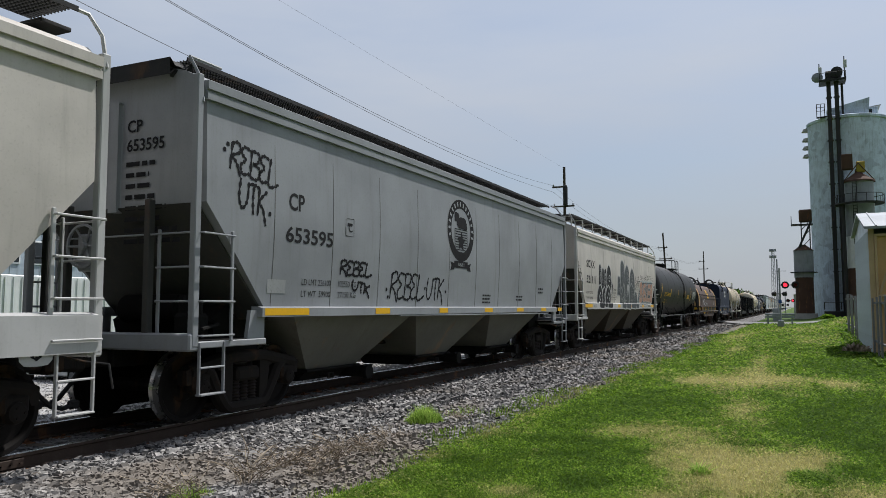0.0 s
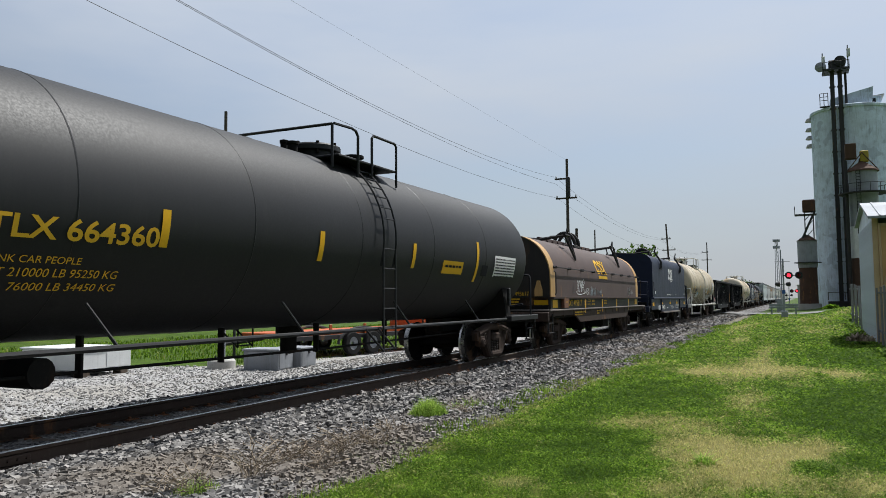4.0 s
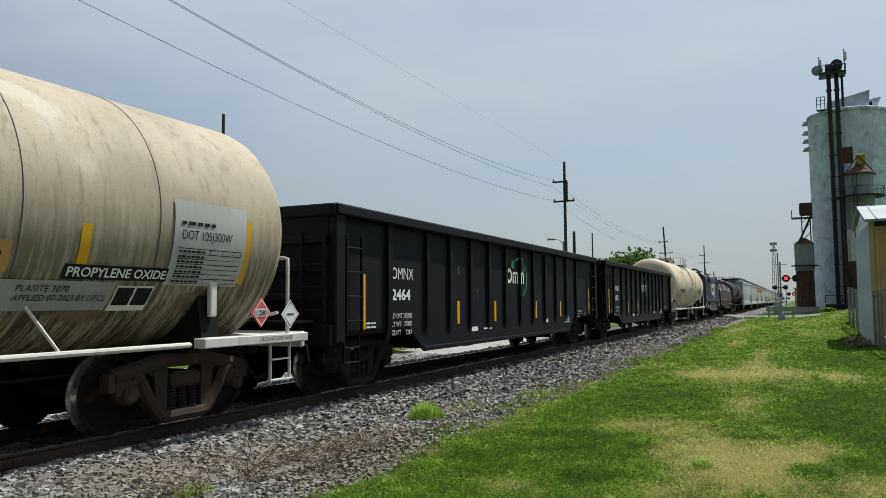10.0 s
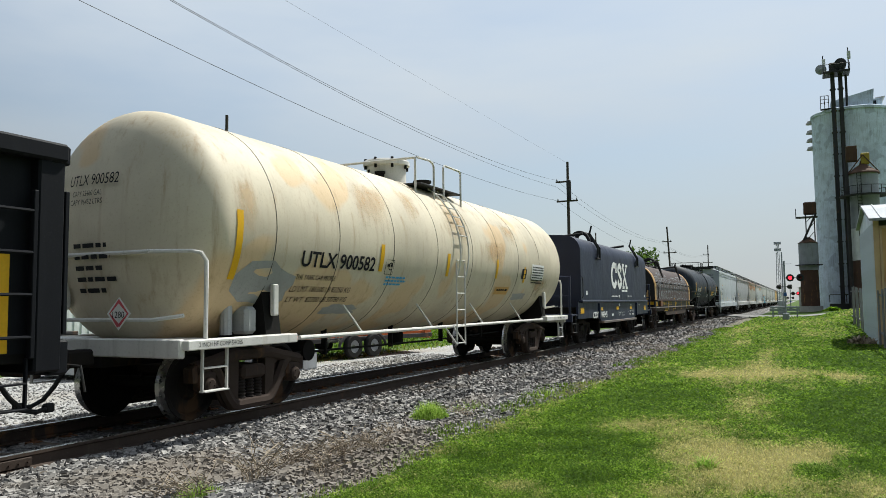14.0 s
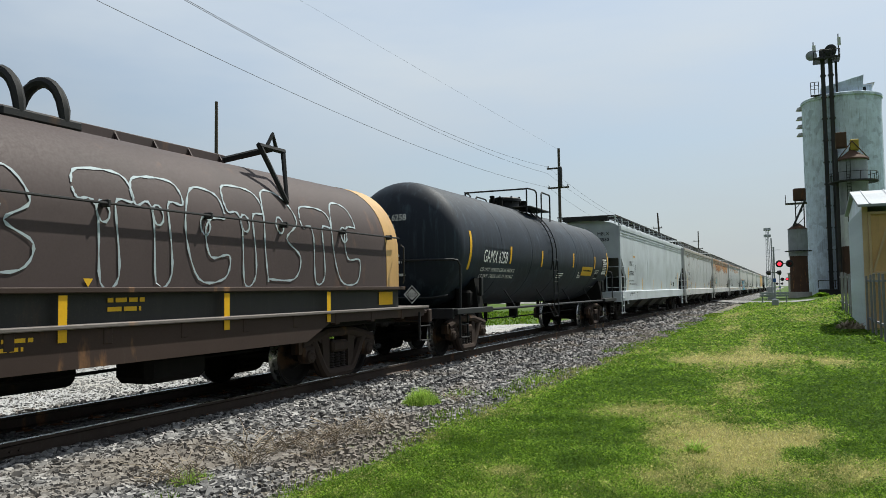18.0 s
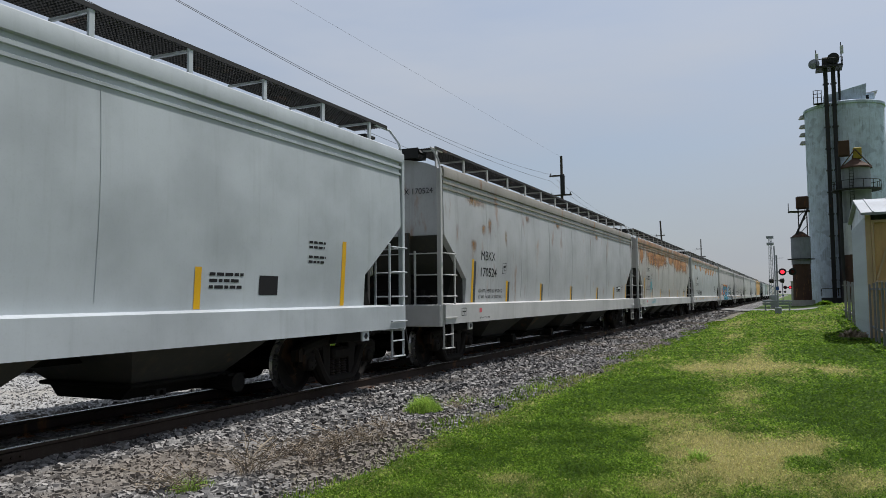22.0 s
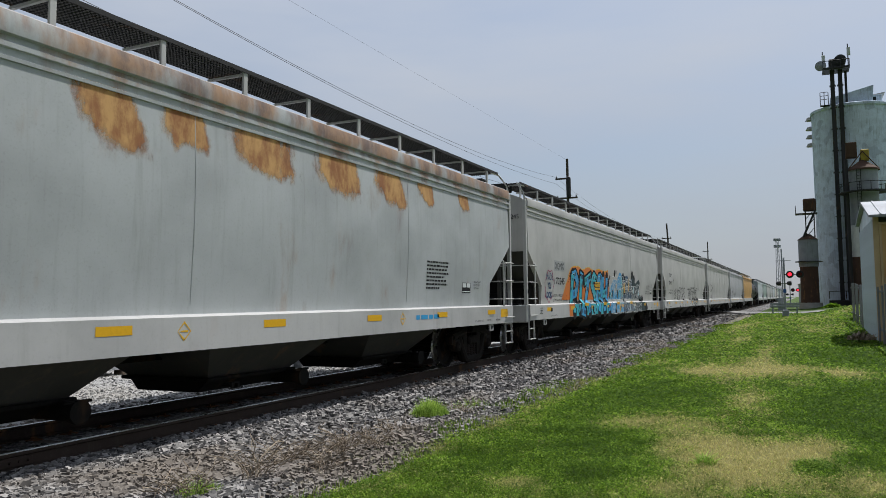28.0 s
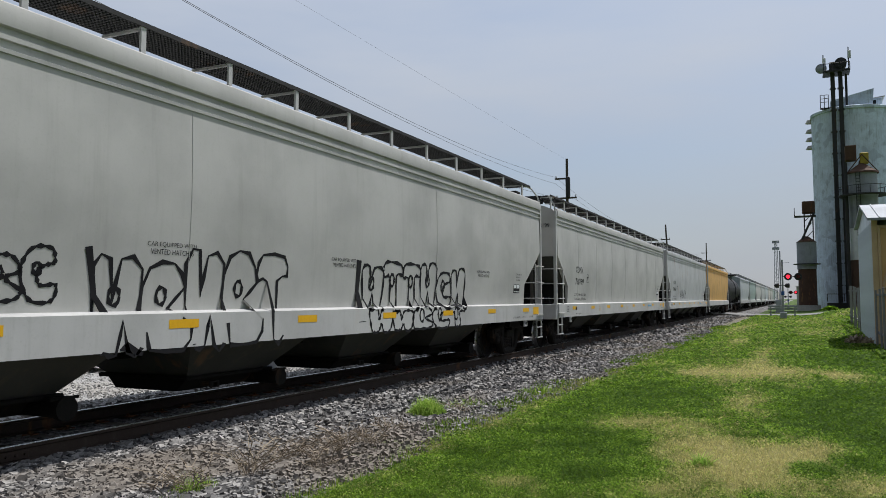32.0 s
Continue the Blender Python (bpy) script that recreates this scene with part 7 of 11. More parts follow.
def coil_car(front, rear, kind, label, deco=None, full=True, hood_paint=None):
    """front, rear: the hood's ends. kind: 'round' or 'square' hood."""
    half, mid = (rear - front) / 2, (rear + front) / 2
    car = thing("coil_car", TRACK, mid, RAIL, label, "freight car", "freight cars")
    round_ = kind == 'round'
    hood_m, end_m, base_m = (hood_paint or M_HOODB, M_HOODK, M_BASEB) if round_ else (M_NAVY, M_NAVY, M_NAVY)
    if round_:
        zb, zt, w = 1.52, 3.42, 1.38
        out = [(w, zb), (w, 2.0)] + [(w * math.cos(radians(a)) ** 0.9, 2.1 + (zt - 2.1) * math.sin(radians(a)) ** 0.95) for a in range(8, 90, 7)]
        out = out + [(0.0, zt)] + [(-x, z) for x, z in reversed(out)]
    else:
        zb, zt, w = 1.50, 3.73, 1.48
        out = [(w, zb), (w, 3.12)] + [(w - 0.52 + 0.52 * math.cos(radians(a)), 3.12 + 0.56 * math.sin(radians(a))) for a in range(10, 91, 10)] + [(0.45, 3.715), (0.0, zt)]
        out = out + [(-x, z) for x, z in reversed(out[:-1])]
    n = len(out)

    def sweep(y0, y1, k=1.0, dz=0.0, rows=2):
        s = Shape()
        vs = [(x * k, y0 + (y1 - y0) * j / (rows - 1), z + dz * (z > zb)) for j in range(rows) for x, z in out]
        fs = [(j * n + i, j * n + i + 1, (j + 1) * n + i + 1, (j + 1) * n + i) for j in range(rows - 1) for i in range(n - 1)]
        fs += [tuple(range(n))[::-1], tuple(range((rows - 1) * n, rows * n))]
        return s.add(vs, fs)
    band = 0.45 if round_ else 0.0
    hood = part("hood", sweep(-half + band, half - band, 1.0, 0, 10), hood_m, car, "weathered brown steel hood" if round_ else "navy blue steel hood")
    if round_:
        for e in (-1, 1):
            part("end_band", sweep(min(e * half, e * (half - band)), max(e * half, e * (half - band)), 1.004, 0.006), M_TAN, car, "tan painted band")
            part("hood_end", sweep(e * half - 0.012, e * half + 0.012, 0.985, -0.015), M_HOODK, car, "black hood end")
        for q in (-1, 1):
            part("hood_rod", Shape().rod((q * 1.45, -half + 0.1, 2.42), (q * 1.45, half - 0.1, 2.42), 0.016, 6), M_GRATE, car)
            for k in range(9):
                y = -half + 0.4 + (2 * half - 0.8) * k / 8
                part("rod_clip", Shape().cbox(1.34, 1.47, y - 0.02, y + 0.02, 2.38, 2.46, 0.008) if q > 0 else Shape().cbox(-1.47, -1.34, y - 0.02, y + 0.02, 2.38, 2.46, 0.008), M_GRATE, car)
        part("ridge_beam", Shape().cbox(-0.05, 0.05, -half * 0.52, half * 0.52, zt - 0.02, zt + 0.17, 0.01), hood_m, car)
        for k in range(11):
            y = -half * 0.5 + half * k / 10
            part("ridge_gusset", Shape().prism([(-0.16, zt - 0.02), (0.16, zt - 0.02), (0.05, zt + 0.15), (-0.05, zt + 0.15)], 'y', y - 0.012, y + 0.012), hood_m, car)
    else:
        part("hood_foot", Shape().cbox(1.40, 1.54, -half - 0.02, half + 0.02, 1.44, 1.53, 0.02).cbox(-1.54, -1.40, -half - 0.02, half + 0.02, 1.44, 1.53, 0.02), base_m, car)
    # lifting frames on the hood
    for e in (-1, 1):
        y = e * half * (0.51 if round_ else 0.605)
        lf = Shape()
        zt2 = zt + 0.02
        for q in (-1, 1):
            if round_:
                lf.tube([(q * 0.98, y - 0.28, zt2 + 0.16), (q * 1.26, y, 2.78), (q * 0.98, y + 0.28, zt2 + 0.16)], 0.04, 6)
            else:
                lf.tube([(q * 1.53, y - 0.18, 3.0), (q * 1.55, y - 0.12, 3.35), (q * 1.22, y, zt2 + 0.16), (q * 1.55, y + 0.12, 3.35), (q * 1.53, y + 0.18, 3.0)], 0.04, 6)
                lf.tube([(q * 1.53, y - 0.26, 3.0), (q * 1.53, y + 0.26, 3.0)], 0.035, 6)
                lf.tube([(q * 1.22, y, zt2 + 0.1), (q * 1.30, y, zt2 + 0.42)], 0.035, 6)
                continue
            lf.tube([(q * 0.98, y - 0.3, zt2 + 0.16), (q * 0.98, y + 0.3, zt2 + 0.16)], 0.045, 6)
            lf.tube([(q * 0.98, y - 0.12, zt2 + 0.16), (q * 1.0, y, zt2 + 0.38), (q * 0.98, y + 0.12, zt2 + 0.16)], 0.03, 6)
        lf.tube([(-0.98, y, zt2 + 0.16), (0, y, zt2 + 0.06), (0.98, y, zt2 + 0.16)], 0.05, 6)
        part("lifting_frame", lf, M_GRATE, car, "black steel lifting frame")
    lb = Shape()
    for y in (-0.28, 0.28):
        lb.tube([(0.0, y - 0.0 + 0.3 * math.cos(a) * 0, zt + 0.02) for a in (0,)] + [(0.42 * math.cos(radians(a)), y, zt + 0.02 + 0.52 * math.sin(radians(a))) for a in range(0, 181, 15)] + [(-0.42, y, zt - 0.02)], 0.068, 8)
    lb.cbox(-0.45, 0.45, -0.5, 0.5, zt - 0.05, zt + 0.06, 0.02)
    part("lifting_lug", lb, M_GRATE, car, "black arched lifting lugs")
    # base
    sz0 = 0.78 if round_ else 0.84
    if round_:
        part("deck", Shape().cbox(-1.52, 1.52, -half - 0.5, half + 1.0, 1.125, 1.17, 0.012), M_DECK, car, "worn grey deck edge")
        for q in (-1, 1):
            sd = part("side_beam", Shape().prism([(-half - 0.4, 0.98), (-half + 2.4, 0.98), (-half + 3.0, sz0 - 0.05), (half - 3.0, sz0 - 0.05), (half - 2.4, 0.98), (half + 0.9, 0.98), (half + 0.9, 1.12), (-half - 0.4, 1.12)], 'x', q * 1.40, q * 1.46), base_m, car)
            part("upper_beam", Shape().cbox(min(q * 1.30, q * 1.38), max(q * 1.30, q * 1.38), -half, half, 1.16, 1.52, 0.01), M_HOODK, car)
            for k in range(13):
                y = -half + 2 * half * k / 12
                part("stake", Shape().cbox(min(q * 1.38, q * 1.47), max(q * 1.38, q * 1.47), y - 0.06, y + 0.06, 0.95, 1.125, 0.01), base_m, sd)
            part("lift_plate", Shape().cbox(min(q * 1.40, q * 1.50), max(q * 1.40, q * 1.50), -half + 1.0, -half + 1.5, 1.2, 1.5, 0.01), M_RUSTPLATE, sd)
            part("hood_lip", Shape().cbox(min(q * 1.36, q * 1.50), max(q * 1.36, q * 1.50), -half - 0.05, half + 0.05, 1.48, 1.54, 0.01), base_m, car)
    else:
        for q in (-1, 1):
            sd = part("side_beam", Shape().prism([(-half - 0.35, 0.92), (-half + 2.4, 0.92), (-half + 2.9, sz0 - 0.1), (half - 2.9, sz0 - 0.1), (half - 2.4, 0.92), (half + 0.35, 0.92), (half + 0.35, 1.45), (-half - 0.35, 1.45)], 'x', q * 1.40, q * 1.47), base_m, car)
            part("beam_flange", Shape().cbox(min(q * 1.36, q * 1.56), max(q * 1.36, q * 1.56), -half + 2.8, half - 2.8, sz0 - 0.14, sz0 - 0.06, 0.01), M_DECK, car)
            for y in (-half + 2.4, half - 2.4):
                part("stake", Shape().cbox(min(q * 1.46, q * 1.53), max(q * 1.46, q * 1.53), y - 0.1, y + 0.1, 0.88, 1.42, 0.01), base_m, sd)
    part("cradle", Shape().cbox(-1.3, 1.3, -half, half, 0.9, 1.3, 0.02), M_UNDER, car)
    part("centre_sill", Shape().cbox(-0.22, 0.22, -half - 1.0, half + 1.2, 0.66, 0.98, 0.02), M_UNDER, car)
    ends = (half + 0.6 if round_ else half + 1.15, half + 1.1 if round_ else half + 1.15)
    for e, hh in ((-1, ends[0]), (1, ends[1])):
        ya, yb = sorted((e * half, e * hh))
        part("end_platform", Shape().cbox(-1.45, 1.45, ya, yb, 1.02, 1.08, 0.01), base_m, car)
        part("end_sill", Shape().cbox(-1.5, 1.5, e * hh - 0.07, e * hh + 0.07, 0.84, 1.1, 0.02), base_m, car)
        part("end_bulkhead", Shape().cbox(-1.36, 1.36, e * (half - 0.1) - 0.04, e * (half - 0.1) + 0.04, 1.05, 1.55, 0.01), base_m, car)
        er = Shape()
        for q in (-1, 1):
            er.cbox(q * 1.42 - 0.035, q * 1.42 + 0.035, e * hh - 0.035, e * hh + 0.035, 1.05, 2.28, 0.01)
        er.tube([(-1.42, e * hh, 2.26), (1.42, e * hh, 2.26)], 0.028, 6)
        er.tube([(-1.42, e * hh, 1.65), (1.42, e * hh, 1.65)], 0.022, 6)
        if not round_:
            part("end_rail", er, M_GRATE if round_ else base_m, car)
        for q in (-1, 1):
            part("stirrup_step", step_mesh(0.42, 0.5), M_GRATE, car, at=pose(q * 1.48, min(e * hh, e * (hh - 0.45)), 1.0))
            part("corner_grab", Shape().tube([(q * 1.50, e * (half - 0.06), 1.6), (q * 1.53, e * (half - 0.06), 1.65), (q * 1.53, e * (half - 0.06), 2.25), (q * 1.47, e * (half - 0.06), 2.3)], 0.016, 6), M_GRATE, car)
    wheel_brake(car, -half - (0.08 if round_ else 0.35), -1.0, 2.0 if round_ else 1.6, M_BRASS if round_ else base_m)
    part("brake_cylinder", Shape().rod((0.2, -0.6, 0.58), (0.2, 0.5, 0.58), 0.19, 14), M_UNDER, car)
    part("air_reservoir", Shape().cbox(0.5, 1.1, 0.9, 1.9, 0.4, 0.75, 0.12), M_UNDER, car)
    part("brake_valve", Shape().cbox(0.55, 1.0, -1.6, -1.2, 0.4, 0.8, 0.06), M_UNDER, car)
    part("brake_rod", Shape().tube([(0.5, -half + 2.3, 0.6), (0.5, 0, 0.55), (0.5, half - 2.3, 0.6)], 0.02, 6), M_UNDER, car)
    add_truck(car, -half + 1.5, "rust" if round_ else "dark", full)
    add_truck(car, half - 1.5, "rust" if round_ else "dark", full)
    add_ends(car, half + 0.55 if round_ else half + 1.0)

    def put(u, v, lift=0.010):
        if v < zb:
            return ((1.47 if round_ else 1.475) + lift, u - half, v)
        best = w
        for (xa, za), (xb, zb_) in zip(out[:n // 2 + 1], out[1:n // 2 + 1]):
            if za <= v <= zb_ and zb_ > za:
                best = xa + (xb - xa) * (v - za) / (zb_ - za)
        return (best + lift, u - half, v)
    if deco:
        deco(car, put, half)
    return car, mid


M_HOODB = coat("brown_hood", (0.084, 0.058, 0.053), 0.7, 0.05, 0.35, 0.35, 0.25, None, 0.05, (0.08, 0.065, 0.055))
M_HOODR = coat("dark_brown_hood", (0.055, 0.0374, 0.0352), 0.7, 0.05, 0.3, 0.3, 0.15, None, 0.05, (0.05, 0.038, 0.034), spec=0.35)
M_BRASS = coat("yellowed_brake_wheel", (0.12, 0.075, 0.028), 0.6, 0.3, 0.4, 0.2, 0.3)
M_HOODK = coat("black_hood_end", (0.022, 0.020, 0.020), 0.55, 0, 0.25, 0.2, 0.1)
M_BASEB = coat("black_brown_base", (0.040, 0.024, 0.018), 0.75, 0, 0.45, 0.4, 0.5, None, 0.2, (0.05, 0.035, 0.028))
M_NAVY = coat("navy_hood", (0.0085, 0.0145, 0.037), 0.5, 0.0, 0.1, 0.1, 0.0, None, 0.12, (0.02, 0.025, 0.045), dents=0.6, spec=0.3)
M_TAN = coat("tan_band", (0.499, 0.301, 0.12), 0.5, 0, 0.2, 0.25, 0.15)
M_DECK = coat("worn_deck_edge", (0.15, 0.13, 0.12), 0.7, 0.1, 0.5, 0.3, 0.4)
M_RUSTPLATE = coat("rust_brown_plate", (0.16, 0.075, 0.045), 0.75, 0, 0.4, 0.3, 0.4)
M_BLACKTANK = coat("black_tank", (0.0095, 0.010, 0.0115), 0.55, 0.0, 0.15, 0.2, 0.0, None, 0.03, (0.035, 0.032, 0.03), spec=0.35)
M_TEALTANK = coat("black_tank_blue_sheen", (0.0115, 0.0165, 0.0265), 0.62, 0.0, 0.03, 0.7, 0.0, None, 0.0, (0.055, 0.082, 0.105), ((0.018, 0.028, 0.042), 0.6), spec=0.28)
M_CREAM_DIRTY = coat("dirty_cream_tank", (0.435, 0.372, 0.275), 0.68, 0, 0.5, 0.75, 0.12, None, 0.15, (0.20, 0.155, 0.10), ((0.64, 0.60, 0.52), 0.4), (1.15, 2.95, 1.0))
M_CREAM = coat("cream_tank_stained", (0.568, 0.503, 0.387), 0.6, 0, 0.25, 0.6, 0.0, None, 0.15, (0.30, 0.18, 0.085), ((0.62, 0.44, 0.25), 0.75))
M_GON = coat("black_gondola", (0.0075, 0.0082, 0.0110), 0.6, 0, 0.25, 0.2, 0.0, None, 0.15, (0.026, 0.027, 0.032), spec=0.12)
M_HATCH_DARK = coat("dark_seam", (0.10, 0.095, 0.085), 0.8)
M_STAIN = stain_mat("rust_stain", (0.20, 0.070, 0.022), (0.50, 0.25, 0.085))
M_ORANGE = stain_mat("orange_rust", (0.30, 0.115, 0.035), (0.60, 0.34, 0.12), (0.74, 1.05), 0.88)
M_DRIP = stain_mat("dirt_drip", (0.10, 0.075, 0.045), (0.24, 0.18, 0.11), (0.80, 1.05), 0.75, (1, 16, 1.2))
M_OCHRE = stain_mat("ochre_stain", (0.52, 0.33, 0.16), (0.62, 0.46, 0.28), (0.62, 1.35), 0.6)
M_SPOT = stain_mat("rust_spot", (0.20, 0.085, 0.03), (0.42, 0.24, 0.10), (0.80, 1.35), 0.85)
M_CHORD = coat("rusty_chord", (0.288, 0.268, 0.24), 0.65, 0, 0.4, 0.3, 0.85)
M_SALMON = plain("salmon_spray", (0.44, 0.25, 0.175), 0.6, 0, 5, 0.25, 0.02)
M_SALMONL = plain("pale_salmon_spray", (0.52, 0.39, 0.33), 0.6, 0, 5, 0.25, 0.02)
M_CHARCOAL = plain("charcoal_spray", (0.020, 0.021, 0.024), 0.7, 0, 6, 0.35, 0.02)
M_SPRAYM = plain("slate_blue_spray", (0.035, 0.085, 0.16), 0.5, 0, 2, 0.5, 0.02)
M_SPRAYN = plain("dark_teal_spray", (0.012, 0.035, 0.045), 0.5, 0, 3, 0.4, 0.02)
M_H_CP = coat("grey_hopper", (0.25, 0.26, 0.274), 0.5, 0, 0.15, 0.25, 0.0)
M_H_WARM = coat("warm_white_hopper", (0.51, 0.475, 0.43), 0.5, 0, 0.15, 0.25, 0.05)
M_H_PALE = coat("pale_blue_grey_hopper", (0.442, 0.475, 0.5), 0.48, 0, 0.07, 0.14, 0.0)
M_H_PATCH = coat("spotted_white_hopper", (0.412, 0.42, 0.431), 0.5, 0, 0.2, 0.3, 0.55)
M_H_RUST = coat("rust_streaked_hopper", (0.39, 0.379, 0.357), 0.55, 0, 0.25, 0.4, 0.9, (3.2, 3.9))
M_H_RUST2 = coat("rust_edged_hopper", (0.42, 0.438, 0.442), 0.5, 0, 0.15, 0.25, 0.8, (3.55, 4.1))
M_H_WHITE = coat("white_hopper", (0.44, 0.432, 0.415), 0.5, 0, 0.07, 0.14, 0.0)
M_H_TAN = coat("orange_tan_hopper", (0.55, 0.32, 0.10), 0.55, 0, 0.25, 0.3, 0.2)
M_H_GREEN = coat("grey_green_hopper", (0.265, 0.331, 0.316), 0.5, 0, 0.2, 0.3, 0.1)

# ---- train: the cars in order ----
TRAIN = []
M_SPRAYP = plain("faded_blue_spray", (0.36, 0.42, 0.44), 0.6, 0, 5, 0.3, 0.02)


def plate(car, u, v, put, mat_=None, w=0.28, h=0.42):
    """Small framed clearance plate."""
    m_ = mat_ or M_INK
    paths = [[(u, v), (u + w, v), (u + w, v + h), (u, v + h), (u, v)]]
    a, b = ribbon(paths, 0.018)
    lay("plate_frame", a, b, put, m_, car)
    say(car, "C", u + w * 0.3, v + 0.07, 0.2, put, m_)
    bars(car, u + 0.05, v + h - 0.12, [w - 0.1], 0.06, put, m_)


def bubbles(u, v, w, h, n, seed, soft=5):
    """Outlines of fat rounded forms in a row, some with an eye."""
    rng = random.Random(seed)
    out = []
    for k in range(n):
        x, ww = u + w * k / n - 0.04 * w / n, w / n * 1.12
        top = h * rng.uniform(0.8, 1.0)
        kind = rng.randint(0, 3)
        if kind == 0:
            p = [(0.1, 0.0), (0.02, 0.5), (0.2, 0.95), (0.7, 1.0), (0.95, 0.7), (0.6, 0.5), (0.98, 0.25), (0.8, 0.0), (0.1, 0.0)]
        elif kind == 1:
            p = [(0.15, 0.02), (0.05, 0.9), (0.35, 1.0), (0.42, 0.55), (0.55, 1.0), (0.95, 0.92), (0.85, 0.05), (0.6, 0.0), (0.5, 0.35), (0.38, 0.0), (0.15, 0.02)]
        elif kind == 2:
            p = [(0.9, 0.75), (0.8, 1.0), (0.3, 1.0), (0.05, 0.55), (0.3, 0.02), (0.85, 0.0), (0.95, 0.3), (0.55, 0.3), (0.45, 0.55), (0.6, 0.7), (0.9, 0.75)]
        else:
            p = [(0.05, 0.85), (0.2, 1.0), (0.85, 1.0), (0.95, 0.75), (0.65, 0.7), (0.68, 0.05), (0.4, 0.0), (0.35, 0.68), (0.1, 0.7), (0.05, 0.85)]
        out.append(curve_through([(x + a * ww, v + b * top + rng.uniform(-0.03, 0.03) * h) for a, b in p], soft))
        if kind in (0, 2) or rng.random() < 0.5:
            cx, cy, r = x + 0.45 * ww, v + 0.62 * top, 0.10 * ww
            out.append([(cx + r * math.cos(6.2832 * q / 10), cy + 1.4 * r * math.sin(6.2832 * q / 10)) for q in range(11)])
    return out


STROKES = {
    "R": [[(0.1, 0), (0.12, 1)], [(0.0, 0.9), (0.6, 1.05), (0.85, 0.75), (0.2, 0.5), (0.6, 0.3), (1.0, -0.15)]],
    "E": [[(0.9, 0.95), (0.3, 1.0), (0.1, 0.75), (0.5, 0.55), (0.1, 0.3), (0.3, 0.0), (0.95, 0.1)]],
    "B": [[(0.15, 0), (0.1, 1.0)], [(0.1, 1.0), (0.8, 0.95), (0.7, 0.6), (0.3, 0.52), (0.95, 0.4), (0.8, 0.0), (0.1, 0.0)]],
    "L": [[(0.2, 1.05), (0.1, 0.1), (0.4, -0.05), (1.1, 0.15)]],
    "U": [[(0.1, 1.0), (0.05, 0.3), (0.4, -0.05), (0.8, 0.3), (0.85, 1.0)]],
    "T": [[(-0.05, 0.9), (0.5, 1.0), (1.05, 0.95)], [(0.5, 1.0), (0.45, 0.5), (0.55, -0.1)]],
    "K": [[(0.15, 1.0), (0.1, -0.05)], [(0.9, 1.0), (0.2, 0.5), (0.6, 0.25), (0.95, -0.3)]],
    "P": [[(0.2, -0.02), (0.15, 0.95)], [(0.1, 0.9), (0.6, 1.02), (0.95, 0.75), (0.6, 0.42), (0.2, 0.42)]],
    "I": [[(0.5, 1.0), (0.45, 0.5), (0.5, 0.0)]],
    "S": [[(0.95, 0.8), (0.5, 1.0), (0.1, 0.8), (0.35, 0.55), (0.85, 0.4), (0.8, 0.08), (0.35, 0.0), (0.0, 0.15)]],
    "A": [[(0.0, 0.0), (0.3, 0.6), (0.55, 1.0), (0.75, 0.6), (0.95, 0.0)], [(0.25, 0.4), (0.8, 0.4)]],
    "O": [[(0.5, 1.0), (0.1, 0.75), (0.12, 0.25), (0.5, 0.0), (0.9, 0.25), (0.88, 0.75), (0.5, 1.0)]],
    "M": [[(0.02, 0.0), (0.15, 1.0), (0.5, 0.35), (0.85, 1.0), (0.98, 0.0)]],
    "H": [[(0.12, 1.0), (0.1, 0.5), (0.15, 0.0)], [(0.15, 0.5), (0.85, 0.52)], [(0.85, 1.0), (0.9, 0.5), (0.88, 0.0)]],
}


def handstyle(word, u, v, w, h, lean=0.0, drop=0.0):
    """Strokes of a quickly sprayed word."""
    step = w / len(word)
    out = []
    for k, ch in enumerate(word):
        for st in STROKES[ch]:
            out.append(curve_through([(u + step * (k - 0.08 + a * 1.15) + lean * b, v + h * b - drop * (k + a) / len(word)) for a, b in st], 5))
    return out


def round_stroke(car, pts, width, put, material, label, lift):
    """One fat painted stroke with round ends."""
    a, b = ribbon([pts], width, 0.04)
    for x, y in (pts[0], pts[-1]):
        o = len(a)
        a = a + [(x, y)] + [(x + width * 0.47 * math.cos(6.2832 * k / 14), y + width * 0.47 * math.sin(6.2832 * k / 14)) for k in range(14)]
        b = b + [(o, o + 1 + k, o + 1 + (k + 1) % 14) for k in range(14)]
    lay("spray_paint", a, b, lambda u, v: put(u, v, lift), material, car, label)


def field(car, u0, u1, low, top, n, put, material, label, lift, seed=0):
    """A painted ground between a level line and an uneven top line."""
    rng = random.Random(seed)
    us = [u0 + (u1 - u0) * k / n for k in range(n + 1)]
    hs = [top(u) + rng.uniform(-0.02, 0.02) for u in us]
    vs = [(u, low + (h - low) * j / 4) for j in range(5) for u, h in zip(us, hs)]
    fs = [(j * (n + 1) + i, j * (n + 1) + i + 1, (j + 1) * (n + 1) + i + 1, (j + 1) * (n + 1) + i) for j in range(4) for i in range(n)]
    lay("spray_paint", vs, fs, lambda u, v: put(u, v, lift), material, car, label)
    return list(zip(us, hs))


def tag(car, paths, width, put, material, label="spray scrawl"):
    a, b = ribbon(paths, width)
    return lay("spray_paint", a, b, put, material, car, label)


